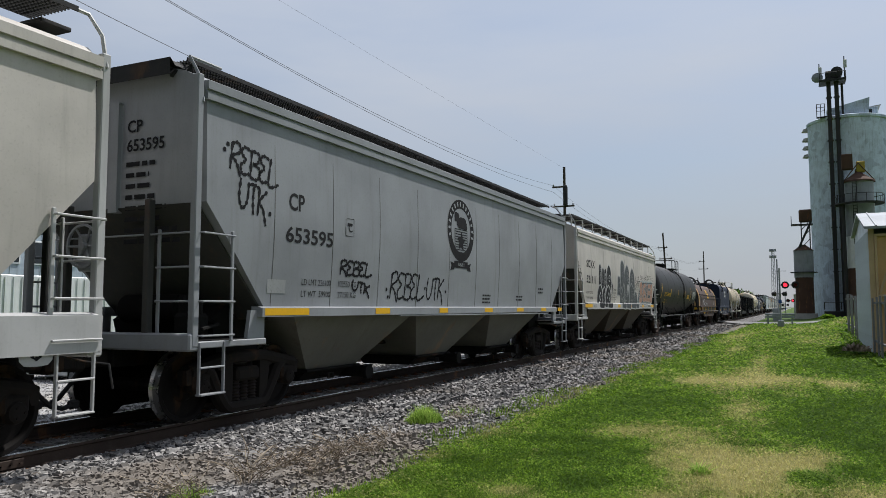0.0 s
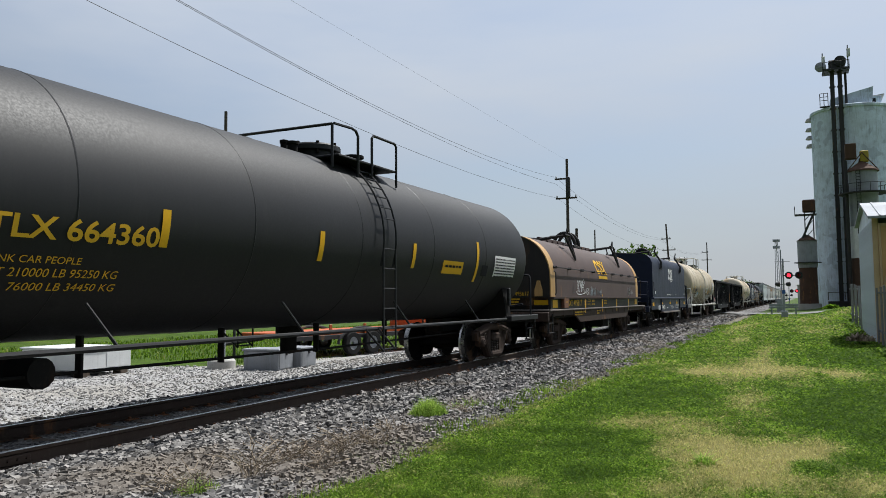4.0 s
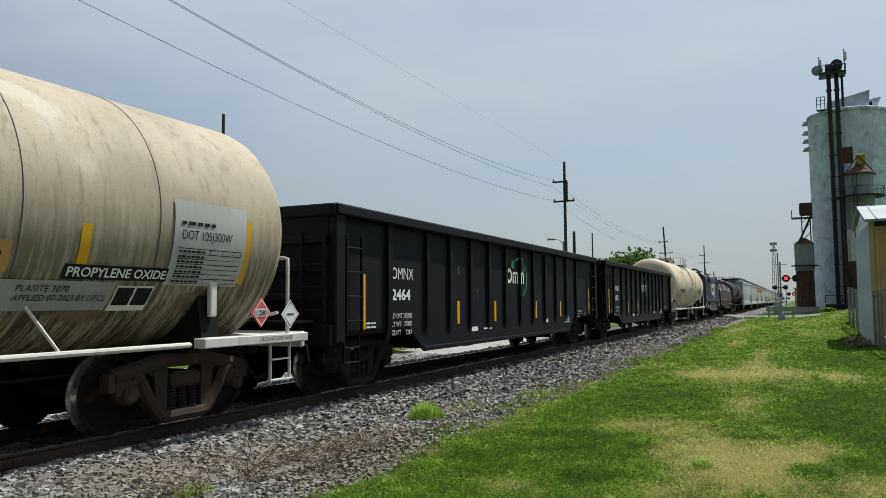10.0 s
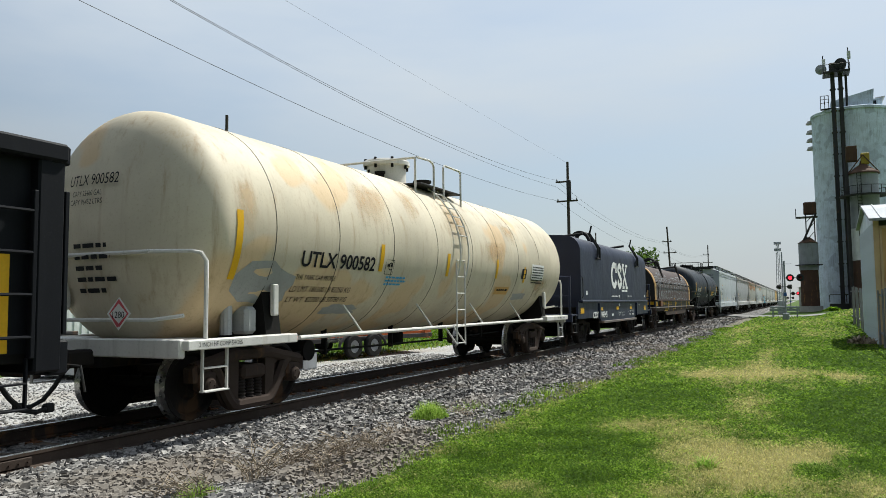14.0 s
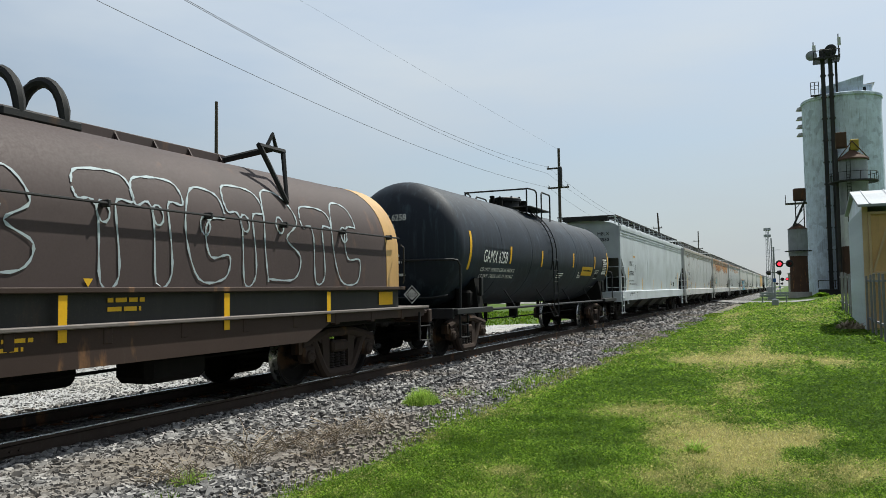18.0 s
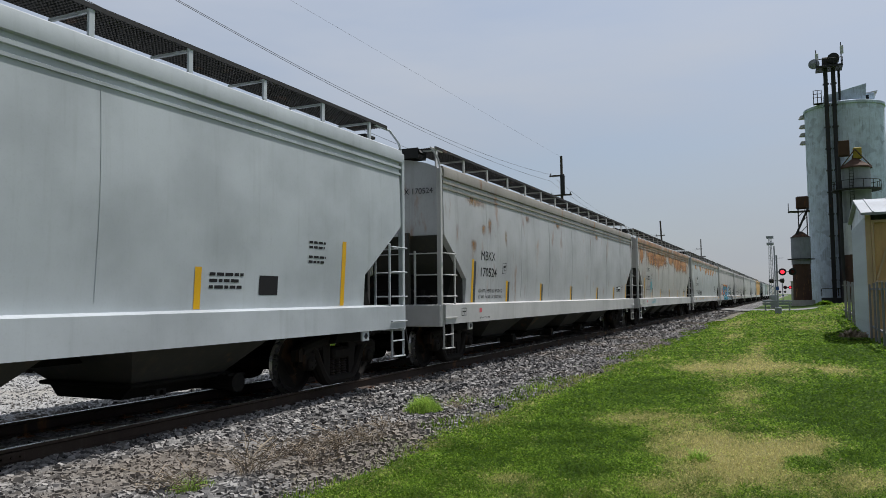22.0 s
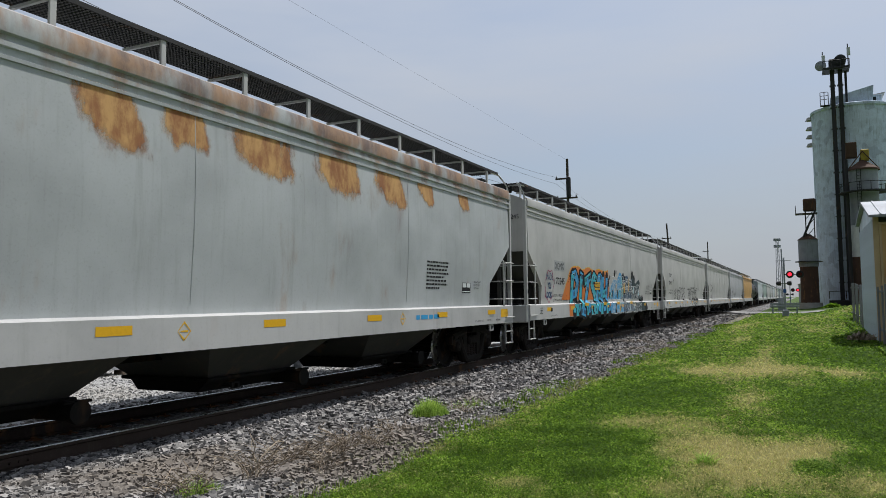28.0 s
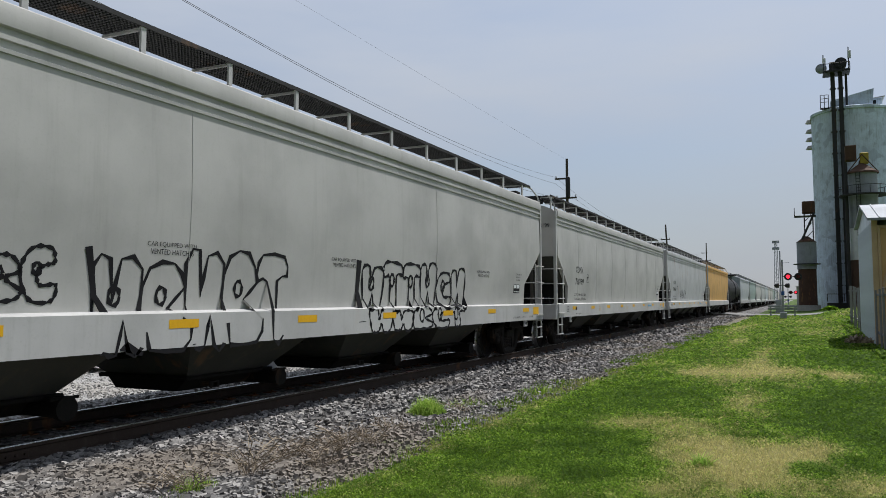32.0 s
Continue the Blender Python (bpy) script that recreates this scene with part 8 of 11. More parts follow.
def stain(car, u0, u1, v0, v1, put, material):
    """A patch of stain on a side, ragged towards its edge."""
    nu, nv = 10, 8
    vs, fs = patch(u0, u1, v0, v1, nu, nv)
    if material is M_ORANGE:   # run down aslant from the roof's edge
        vs = [(u + (v1 - v) * 0.45 * (u - u0 + 0.3) / (u1 - u0 + 0.3), v) for u, v in vs]
    ob = lay("rust_stain", vs, fs, lambda u, v: put(u, v, 0.004), material, car, "rust stain")
    at = ob.data.attributes.new("edge", 'FLOAT', 'POINT')
    at.data.foreach_set("value", [min(1.0, 2.2 * min(i / nu, 1 - i / nu)) * min(1.0, 1.8 * j / nv) * min(1.0, 5.0 * (1 - j / nv)) for j in range(nv + 1) for i in range(nu + 1)])
    if material is M_ORANGE:
        at.data.foreach_set("value", [min(1.0, 2.5 * min(i / nu, 1.6 * (1 - i / nu))) * min(1.0, (0.5 + 1.1 * i / nu) * 1.9 * j / nv) for j in range(nv + 1) for i in range(nu + 1)])
    return ob


def stained(base, spots, material=None):
    def deco(car, put, half):
        base(car, put, half)
        for u0, u1, v0, v1 in spots:
            stain(car, u0, u1, v0, v1, put, material or M_STAIN)
    return deco


def end_stencil(car, half, lines, u, v, size, material, y=0.105, more=()):
    endw = lambda a, b: (a, -half + y, b)
    for k, tx in enumerate(lines):
        say(car, tx, u, v - 0.25 * k, size, endw, material, 0.004)
    if more:
        bars(car, u, v - 0.25 * len(lines) + 0.05, more, 0.075, endw, material, 1.9)


def deco_grey(car, put, half):
    fit_say(car, "CP", 1.76, 2.13, 2.84, 3.09, put, M_INK, 0.02)
    fit_say(car, "653595", 1.70, 2.88, 2.38, 2.61, put, M_INK, 0.02)
    plate(car, 3.24, 2.60, put, None, 0.24, 0.28)
    fit_say(car, "LD LMT 226100", 2.13, 2.88, 1.79, 1.88, put, M_INK)
    fit_say(car, "LT WT  59900", 2.13, 2.88, 1.62, 1.71, put, M_INK)
    fit_say(car, "102550 KG", 3.09, 3.62, 1.79, 1.88, put, M_INK)
    fit_say(car, "27150 KG", 3.09, 3.62, 1.62, 1.71, put, M_INK)
    bars(car, 9.1, 1.72, [0.5, 0.45, 0.5], 0.05, put, M_INK)
    bars(car, 11.4, 1.72, [0.5, 0.45], 0.05, put, M_INK)
    bars(car, 13.2, 1.95, [0.4, 0.4], 0.06, put, M_INK)
    mark(car, 1.35, 1.75, 1.66, 1.85, put, M_HATCH, "data_panel", nv=1)
    for u, w in ((1.2, 1.0), (4.1, 0.5), (6.6, 0.4), (9.0, 0.5), (11.2, 0.5), (13.2, 0.45), (14.8, 0.4)):
        mark(car, u, u + w, 1.36, 1.455, lambda a, b: (1.549, a - half, b), M_YELLOW, label="yellow reflector strip", nv=1)
    cu, cv, r = 7.80, 3.10, 0.60
    turn_ = lambda f, k, n: (cu + f * math.cos(6.2832 * k / n), cv + 0.95 * f * math.sin(6.2832 * k / n))
    a, b = ribbon([[turn_(r, k, 40) for k in range(41)]], 0.20, 0.0)
    lay("emblem_ring", a, b, put, M_SPRAYK, car, "black round emblem ring")
    shield = [(-0.33, 0.02), (0.33, 0.02), (0.33, -0.32), (0.26, -0.50), (0.12, -0.60), (-0.12, -0.60), (-0.26, -0.50), (-0.33, -0.32), (-0.33, 0.02)]
    lines_ = [[(cu + x, cv + y) for x, y in shield]]
    for k in range(10):
        y = -0.03 - 0.055 * k
        w = 0.31 if y > -0.32 else 0.31 - 0.9 * (-0.32 - y)
        lines_.append([(cu - w, cv + y), (cu + w, cv + y)])
    a, b = ribbon(lines_, 0.02, 0.0)
    lay("emblem_shield", a, b, put, M_SPRAYK, car, "black ruled shield")
    leaf = []
    for k in range(15):
        q = radians(90 + 24 * k)
        f = (0.21, 0.10, 0.16)[k % 3]
        leaf.append((cu + f * math.cos(q), cv - 0.24 + f * math.sin(q)))
    vs, fs = [(cu, cv - 0.24)] + leaf, [(0, 1 + k, 1 + (k + 1) % 15) for k in range(15)]
    lay("emblem_shape", vs, fs, lambda u, v: put(u, v, 0.012), M_SPRAYK, car, "black leaf shape")
    for x, y, w, h, sd in ((-0.20, 0.04, 0.46, 0.24, 5), (-0.33, 0.18, 0.24, 0.20, 6), (0.10, 0.02, 0.22, 0.18, 7)):
        a, b = blob(cu + x, cv + y, w, h, sd, 18, 0.12)
        lay("emblem_shape", a, b, lambda u, v: put(u, v, 0.012 + 0.001 * sd), M_SPRAYK, car, "black animal shape")
    mark(car, cu - 0.36, cu + 0.36, cv - 0.80, cv - 0.66, lambda u, v: put(u, v, 0.016), M_SPRAYK, "emblem_banner", nv=1)
    for e in (-1, 1):
        vs = [(cu + e * x, cv + y) for x, y in ((0.34, -0.72), (0.54, -0.68), (0.48, -0.76), (0.54, -0.86), (0.34, -0.84))]
        lay("emblem_banner", vs, [(0, 1, 2), (0, 2, 4), (2, 3, 4)], lambda u, v: put(u, v, 0.012), M_SPRAYK, car)
    fit_say(car, "1881", cu - 0.16, cu + 0.16, cv - 0.765, cv - 0.695, lambda u, v: put(u, v, 0.022), M_H_CP)
    ticks = []
    for k in range(15):
        q = radians(-12 + 204 * k / 14)
        ticks.append([(cu + f * math.cos(q), cv + 0.95 * f * math.sin(q)) for f in (r - 0.05, r + 0.05)])
    a, b = ribbon(ticks, 0.055, 0.0)
    lay("emblem_mark", a, b, lambda u, v: put(u, v, 0.014), M_H_CP, car, "pale marks round the emblem ring")["kind"] = "stuff"
    part("air_pipe", Shape().tube([(1.525, 5.0 - half, 1.325), (1.525, 9.2 - half, 1.31), (1.525, 13.9 - half, 1.30)], 0.018, 6), M_H_CP, car, "thin grey pipe under the sill")
    for word, u, v, w, h, lean, drop in (("REBEL", 0.52, 3.22, 0.95, 0.36, 0.05, 0.12), ("UTK", 0.70, 2.78, 0.55, 0.36, 0.03, 0.12), ("REBEL", 3.12, 1.98, 0.95, 0.22, 0.02, 0.0), ("UTK", 3.5, 1.76, 0.55, 0.16, 0.02, 0.1), ("REBEL", 4.75, 1.62, 1.3, 0.46, 0.05, 0.0), ("UTK", 6.2, 1.64, 0.75, 0.4, 0.05, 0.0)):
        tag(car, handstyle(word, u, v, w, h, lean, drop), 0.055, put, M_SPRAYK, "black spray scrawl")
    for u, v in ((0.4, 3.42), (0.46, 3.5), (4.6, 1.75), (4.66, 1.62), (6.1, 1.8), (7.05, 1.75), (1.3, 2.7)):
        a, b = blob(u, v, 0.06, 0.06, int(u * 99), 10, 0.05)
        lay("spray_paint", a, b, lambda x, y: put(x, y, 0.01), M_SPRAYK, car, "black spray dot")
    end_stencil(car, half, ("CP", "653595"), 0.15, 3.72, 0.22, M_INK, 0.105, [0.5, 0.4, 0.45, 0.5, 0.7, 0.6, 0.9, 0.95])


def form(car, pts, put, fill, edge, label, lift, rim=0.07, ledge=1.62):
    """One fat sprayed form inside a smooth closed outline, with a paler rim, broken where the sill stands out."""
    line = curve_through(pts + [pts[0]], 5)
    n = len(line) - 1
    cu, cv = sum(q[0] for q in line[:n]) / n, sum(q[1] for q in line[:n]) / n
    vs = [(cu, cv)] + [(cu + (u - cu) * f, cv + (v - cv) * f) for f in (0.25, 0.5, 0.75, 1.0) for u, v in line[:n]]
    fs = [(0, 1 + i, 1 + (i + 1) % n) for i in range(n)]
    fs += [(1 + j * n + i, 1 + j * n + (i + 1) % n, 1 + (j + 1) * n + (i + 1) % n, 1 + (j + 1) * n + i) for j in range(3) for i in range(n)]
    a, b = ribbon([line], rim, 0.08)
    for name, vs_, fs_, m_, q, text_ in (("spray_paint", vs, fs, fill, lift, label), ("spray_rim", a, b, edge, lift + 0.002, "pale rim of a sprayed form")):
        lay(name, vs_, fs_, lambda u, v: put(u, max(v, ledge + 0.012), q), m_, car, text_)
        if min(v for u, v in vs) < ledge:
            lay(name, vs_, fs_, lambda u, v: put(u, min(v, ledge - 0.005), q), m_, car, text_)


def pillar(u0, u1, v0, v1):
    """Outline of a fat upright form with a round head."""
    w = u1 - u0
    return [(u0 + 0.05 * w, v0), (u0, v0 + 0.4 * (v1 - v0)), (u0 + 0.04 * w, v1 - 0.3 * w), (u0 + 0.3 * w, v1 - 0.04 * w), (u0 + 0.55 * w, v1), (u0 + 0.88 * w, v1 - 0.25 * w), (u1, v0 + 0.5 * (v1 - v0)), (u1 - 0.04 * w, v0 + 0.02), (u0 + 0.5 * w, v0 - 0.03)]


def dots(car, inside, box_, step, r, put, material, label, seed):
    """Hand-sprayed round dots, evenly spaced where inside(u, v) holds."""
    rng = random.Random(seed)
    u0, u1, v0, v1 = box_
    vs, fs = [], []
    for j in range(int((v1 - v0) / (step * 0.87)) + 1):
        for i in range(int((u1 - u0) / step) + 1):
            u = u0 + step * (i + 0.5 * (j % 2)) + rng.uniform(-0.24, 0.24) * step
            v = v0 + step * 0.87 * j + rng.uniform(-0.24, 0.24) * step
            if not inside(u, v) or rng.random() < 0.06:
                continue
            o, q = len(vs), r * rng.uniform(0.75, 1.2)
            vs += [(u + q * math.cos(0.6283 * k), v + q * math.sin(0.6283 * k)) for k in range(10)]
            fs.append(tuple(range(o, o + 10)))
    lay("spray_paint", vs, fs, put, material, car, label)["kind"] = "stuff"


def deco_warm(car, put, half):
    fit_say(car, "SOXX", 1.23, 2.40, 2.84, 3.11, put, M_INK, 0.02)
    fit_say(car, "521111", 1.24, 2.57, 2.31, 2.57, put, M_INK, 0.02)
    fit_say(car, "LD LMT 225100", 1.24, 2.18, 1.94, 2.03, put, M_INK)
    fit_say(car, "LT WT  60900", 1.24, 2.18, 1.75, 1.84, put, M_INK)
    tag(car, handstyle("SOREK", 0.06, 2.80, 0.62, 0.22, 0.06, 0.60), 0.032, put, M_SPRAYK, "black spray scrawl")
    tag(car, [curve_through([(0.62, 2.30), (0.70, 2.12), (0.66, 2.0), (0.80, 1.86)], 4), curve_through([(0.72, 2.28), (0.60, 2.12), (0.82, 2.02)], 4), [(-0.02, 3.25), (0.06, 3.08)], [(0.0, 3.12), (0.06, 3.07), (0.09, 3.14)]], 0.028, put, M_SPRAYK, "black spray scrawl")
    over = both(put, half, 1.62)
    sl = lambda a, b: (1.5485, a - half, b)
    # the dark piece with pale rims
    lift = 0.006
    for u0, u1, v0, v1 in ((3.0, 3.46, 2.1, 3.06), (3.50, 3.84, 2.15, 2.94), (3.84, 4.26, 2.12, 2.93), (4.30, 5.02, 2.12, 3.08), (2.84, 3.66, 1.45, 2.28), (3.66, 4.16, 1.48, 2.22), (4.16, 5.04, 1.45, 2.28)):
        form(car, pillar(u0, u1, v0, v1), over, M_CHARCOAL, M_OFFWHITE_SILL, "dark fat spray letter with a pale rim", lift, 0.05)
        lift += 0.003
    form(car, [(5.02, 2.62), (5.20, 2.36), (5.34, 2.42), (5.32, 2.1), (5.40, 1.92), (5.20, 2.08), (5.08, 2.3)], over, M_CHARCOAL, M_OFFWHITE_SILL, "dark sprayed arrow", lift, 0.04)
    tag(car, [curve_through([(4.72 + 0.16 * (1 - q / 9) * math.cos(q), 2.55 + 0.18 * (1 - q / 9) * math.sin(q)) for q in (0, 1, 2, 3, 4, 5, 6, 7, 8)], 3), curve_through([(3.1, 1.75), (3.3, 2.0), (3.4, 1.8), (3.15, 1.62)], 4), curve_through([(4.45, 1.8), (4.7, 2.05), (4.85, 1.7)], 4), curve_through([(3.9, 1.6), (3.95, 2.0)], 4), curve_through([(3.18, 3.2), (3.22, 2.75), (3.2, 2.4)], 4), curve_through([(4.0, 2.75), (4.1, 2.5), (3.98, 2.3)], 4)], 0.035, lambda u, v: over(u, v, lift + 0.004), M_SPRAYW, "white spray lines")
    # warning stencil
    fit_say(car, "WARNING", 5.46, 6.00, 2.10, 2.20, put, M_INK)
    for k, (tx, a_, b_) in enumerate((("DO NOT APPLY VIBRATOR", 5.14, 6.02), ("TO ANY PART OF CAR BODY", 5.14, 6.05), ("EXCEPT VIBRATOR BRACKETS", 5.13, 6.10), ("USE ON LOADED CAR ONLY", 5.13, 6.0))):
        fit_say(car, tx, a_, b_, 2.00 - 0.085 * k, 2.05 - 0.085 * k, put, M_INK)
    # the wiped grey piece
    form(car, [(6.22, 1.95), (6.22, 2.3), (6.25, 2.70), (6.5, 2.70), (6.8, 2.68), (6.8, 2.3), (6.78, 1.95), (6.5, 1.95)], put, M_SPRAYG, M_HATCH, "wiped grey sprayed form", 0.006, 0.05)
    lift = 0.009
    for u0, u1, v0, v1 in ((6.76, 7.66, 1.44, 3.40), (7.66, 8.62, 1.43, 3.24), (8.68, 9.78, 1.44, 3.14), (9.74, 10.48, 1.44, 2.16)):
        form(car, pillar(u0, u1, v0, v1), over, M_SPRAYG, M_HATCH, "wiped grey sprayed form with a pale rim", lift, 0.055)
        lift += 0.003
    form(car, [(8.12, 2.36), (8.3, 2.44), (8.52, 2.34), (8.42, 2.1), (8.36, 1.92), (8.22, 2.15)], over, M_OFFWHITE_SILL, M_HATCH, "pale patch between the forms", lift, 0.04)
    tag(car, [curve_through([(7.28, 2.9), (7.3, 2.45), (7.55, 2.35), (7.62, 2.0)], 4), curve_through([(6.85, 2.2), (7.0, 2.3), (7.2, 2.15), (6.95, 1.95), (7.25, 1.7)], 4), curve_through([(8.2, 2.9), (8.5, 2.75), (8.2, 2.55), (8.55, 2.5)], 4), curve_through([(8.7, 2.3), (9.0, 2.5), (9.5, 2.3), (9.7, 2.35)], 4), curve_through([(7.1, 1.6), (7.4, 1.9), (7.6, 1.6)], 4), curve_through([(9.1, 2.9), (9.2, 2.6), (8.9, 2.4)], 4), curve_through([(7.9, 2.2), (7.75, 1.9), (8.0, 1.6)], 4)], 0.045, lambda u, v: over(u, v, lift + 0.004), M_HATCH, "pale wiped lines")
    rng = random.Random(31)
    wipes = []
    for u0, u1, v0, v1 in ((6.27, 6.76, 2.0, 2.65), (6.84, 7.58, 1.68, 3.2), (7.74, 8.54, 1.68, 3.05), (8.76, 9.68, 1.68, 2.95), (9.82, 10.40, 1.68, 2.05)):
        for _ in range(int(45 * (u1 - u0) * (v1 - v0))):
            v, w = rng.uniform(v0, v1), rng.uniform(0.2, 0.6) * (u1 - u0)
            u = rng.uniform(u0, u1 - w)
            wipes.append([(u, v), (u + w * 0.5, v + rng.uniform(-0.008, 0.008)), (u + w, v + rng.uniform(-0.015, 0.015))])
    tag(car, wipes, 0.006, lambda u, v: put(u, v, lift + 0.002), M_HATCH, "thin pale wiped streaks")["kind"] = "stuff"
    # dark ground, pale dots and salmon letters
    top_ = lambda u: 2.64 + 0.02 * (u - 11.2) - 1.35 * max(0.0, 11.2 - u) - 1.2 * max(0.0, u - 14.2)
    edge_ = field(car, 10.50, 14.45, 1.645, top_, 36, put, M_SPRAYN, "dark spray ground behind salmon letters", 0.006, 5)
    tag(car, [edge_], 0.09, lambda u, v: put(u, v, 0.008), M_SPRAYP, "pale green-blue spray edge")
    dots(car, lambda u, v: v < top_(u) - 0.09 and u < 11.15, (10.5, 11.2, 1.69, 2.6), 0.088, 0.034, lambda u, v: put(u, v, 0.009), M_SPRAYP, "pale spray dots", 19)
    dots(car, lambda u, v: v < top_(u) - 0.09, (11.15, 14.4, 1.69, 2.66), 0.078, 0.025, lambda u, v: put(u, v, 0.009), M_SPRAYP, "small pale spray dots", 20)
    fat = {"B": [[(0.18, 0.0), (0.2, 0.95)], [(0.05, 0.82), (0.55, 1.0), (0.85, 0.76), (0.45, 0.54)], [(0.45, 0.54), (0.95, 0.34), (0.8, 0.04), (0.15, 0.0)]],
           "E": [[(0.9, 0.92), (0.2, 0.92), (0.15, 0.5), (0.2, 0.06), (0.95, 0.04)], [(0.2, 0.5), (0.85, 0.5)]],
           "L": [[(0.3, 1.0), (0.2, 0.06), (1.0, 0.04)]],
           "R": [[(0.12, 0.0), (0.15, 0.96)], [(0.15, 0.92), (0.7, 0.92), (0.8, 0.68), (0.25, 0.5)], [(0.35, 0.5), (0.9, 0.0)]]}
    q = 0.012
    for wide, m_, text_ in ((0.24, M_SALMONL, "pale salmon rim"), (0.18, M_SALMON, "salmon spray letter stroke")):
        for ch, u, w_ in zip("BELER", (11.03, 11.92, 12.52, 13.06, 13.88), (0.66, 0.44, 0.34, 0.60, 0.46)):
            for st in fat[ch]:
                st = [(u + w_ * a, 1.78 + 0.76 * b) for a, b in st]
                round_stroke(car, curve_through(st, 4) if ch in "BR" else st, wide, put, m_, text_, q)
                q += 0.0008
    q += 0.002
    # black tag, crown and dots
    u, v = 9.90, 2.46
    tag(car, [curve_through([(u, v + 0.18), (u + 0.06, v + 0.24), (u + 0.12, v + 0.16), (u, v), (u + 0.13, v + 0.01)], 5), curve_through([(u + 0.17, v + 0.22), (u + 0.29, v + 0.20), (u + 0.20, v + 0.12), (u + 0.31, v + 0.06), (u + 0.17, v)], 5), [(u + 0.14 + 0.10 * math.cos(0.5236 * k), v + 0.32 + 0.045 * math.sin(0.5236 * k) + 0.02 * math.cos(0.5236 * k)) for k in range(13)]], 0.042, put, M_SPRAYK, "black spray scrawl")
    tag(car, handstyle("BELER", 10.27, 2.47, 0.62, 0.19, 0.02, 0.02), 0.036, put, M_SPRAYK, "black spray scrawl")
    tag(car, [[(10.55, 2.86), (10.57, 2.71), (10.78, 2.71), (10.82, 2.87), (10.73, 2.80), (10.69, 2.92), (10.64, 2.79), (10.55, 2.86)], [(10.40, 2.38), (10.66, 2.34), (10.44, 2.30), (10.64, 2.26)]], 0.036, put, M_SPRAYK, "black spray scrawl")

    def ring_(u, v):
        if u < 10.95:
            return 2.08 < v < 2.46 + 0.05 * (u < 9.95) and u > 9.78 + 0.3 * (2.46 - v) and v > top_(u) + 0.10 and not (10.36 < u < 10.70 and v > 2.22)
        if u < 14.35:
            return top_(u) + 0.08 < v < top_(u) + 0.24 + 0.12 * math.sin(1.3 * u) ** 2
        return v < 2.98 - 0.75 * (u - 14.35) and u < 14.36 + (v - 1.62) * 0.9 and v > top_(u) + 0.05
    dots(car, ring_, (9.75, 15.25, 1.7, 3.1), 0.092, 0.023, put, M_SPRAYK, "scattered dark spray dots", 9)
    dots(car, lambda u, v: True, (10.62, 14.28, 1.42, 1.60), 0.098, 0.024, lambda u, v: (1.5475, u - half, v), M_SPRAYG, "grey spray dots on the sill", 23)
    for u, w in ((0.80, 1.0), (3.5, 0.5), (5.96, 0.46), (8.58, 0.47), (11.23, 0.45), (13.5, 0.8)):
        mark(car, u, u + w, 1.46, 1.58, sl, M_YELLOW, nv=1)
    fit_say(car, "2 INCH HF", 2.02, 2.35, 1.52, 1.56, sl, M_INK)
    fit_say(car, "COMP SHOES", 1.97, 2.37, 1.46, 1.50, sl, M_INK)
    bars(car, 12.75, 1.54, [0.4, 0.35], 0.04, sl, M_INK)
    mark(car, 13.16, 13.4, 1.49, 1.55, sl, M_SPRAYG, "data_panel", nv=1)
    a, b = blob(half * 2 - 0.88, 0.92, 0.36, 0.34, 4, 20, 0.0)
    lay("pull_plate", a, b, lambda u, v: (1.510, u - half, v), M_OFFWHITE_SILL, car)
    say(car, "PULL", half * 2 - 0.83, 1.16, 0.09, lambda u, v: (1.513, u - half, v), M_INK)
    c, d = half * 2 - 0.70, 1.04
    a, b = ribbon([[(c + 0.05 * math.cos(6.2832 * k / 12), d + 0.05 * math.sin(6.2832 * k / 12)) for k in range(13)]], 0.04)
    lay("pull_hole", a, b, lambda u, v: (1.513, u - half, v), M_INK, car)


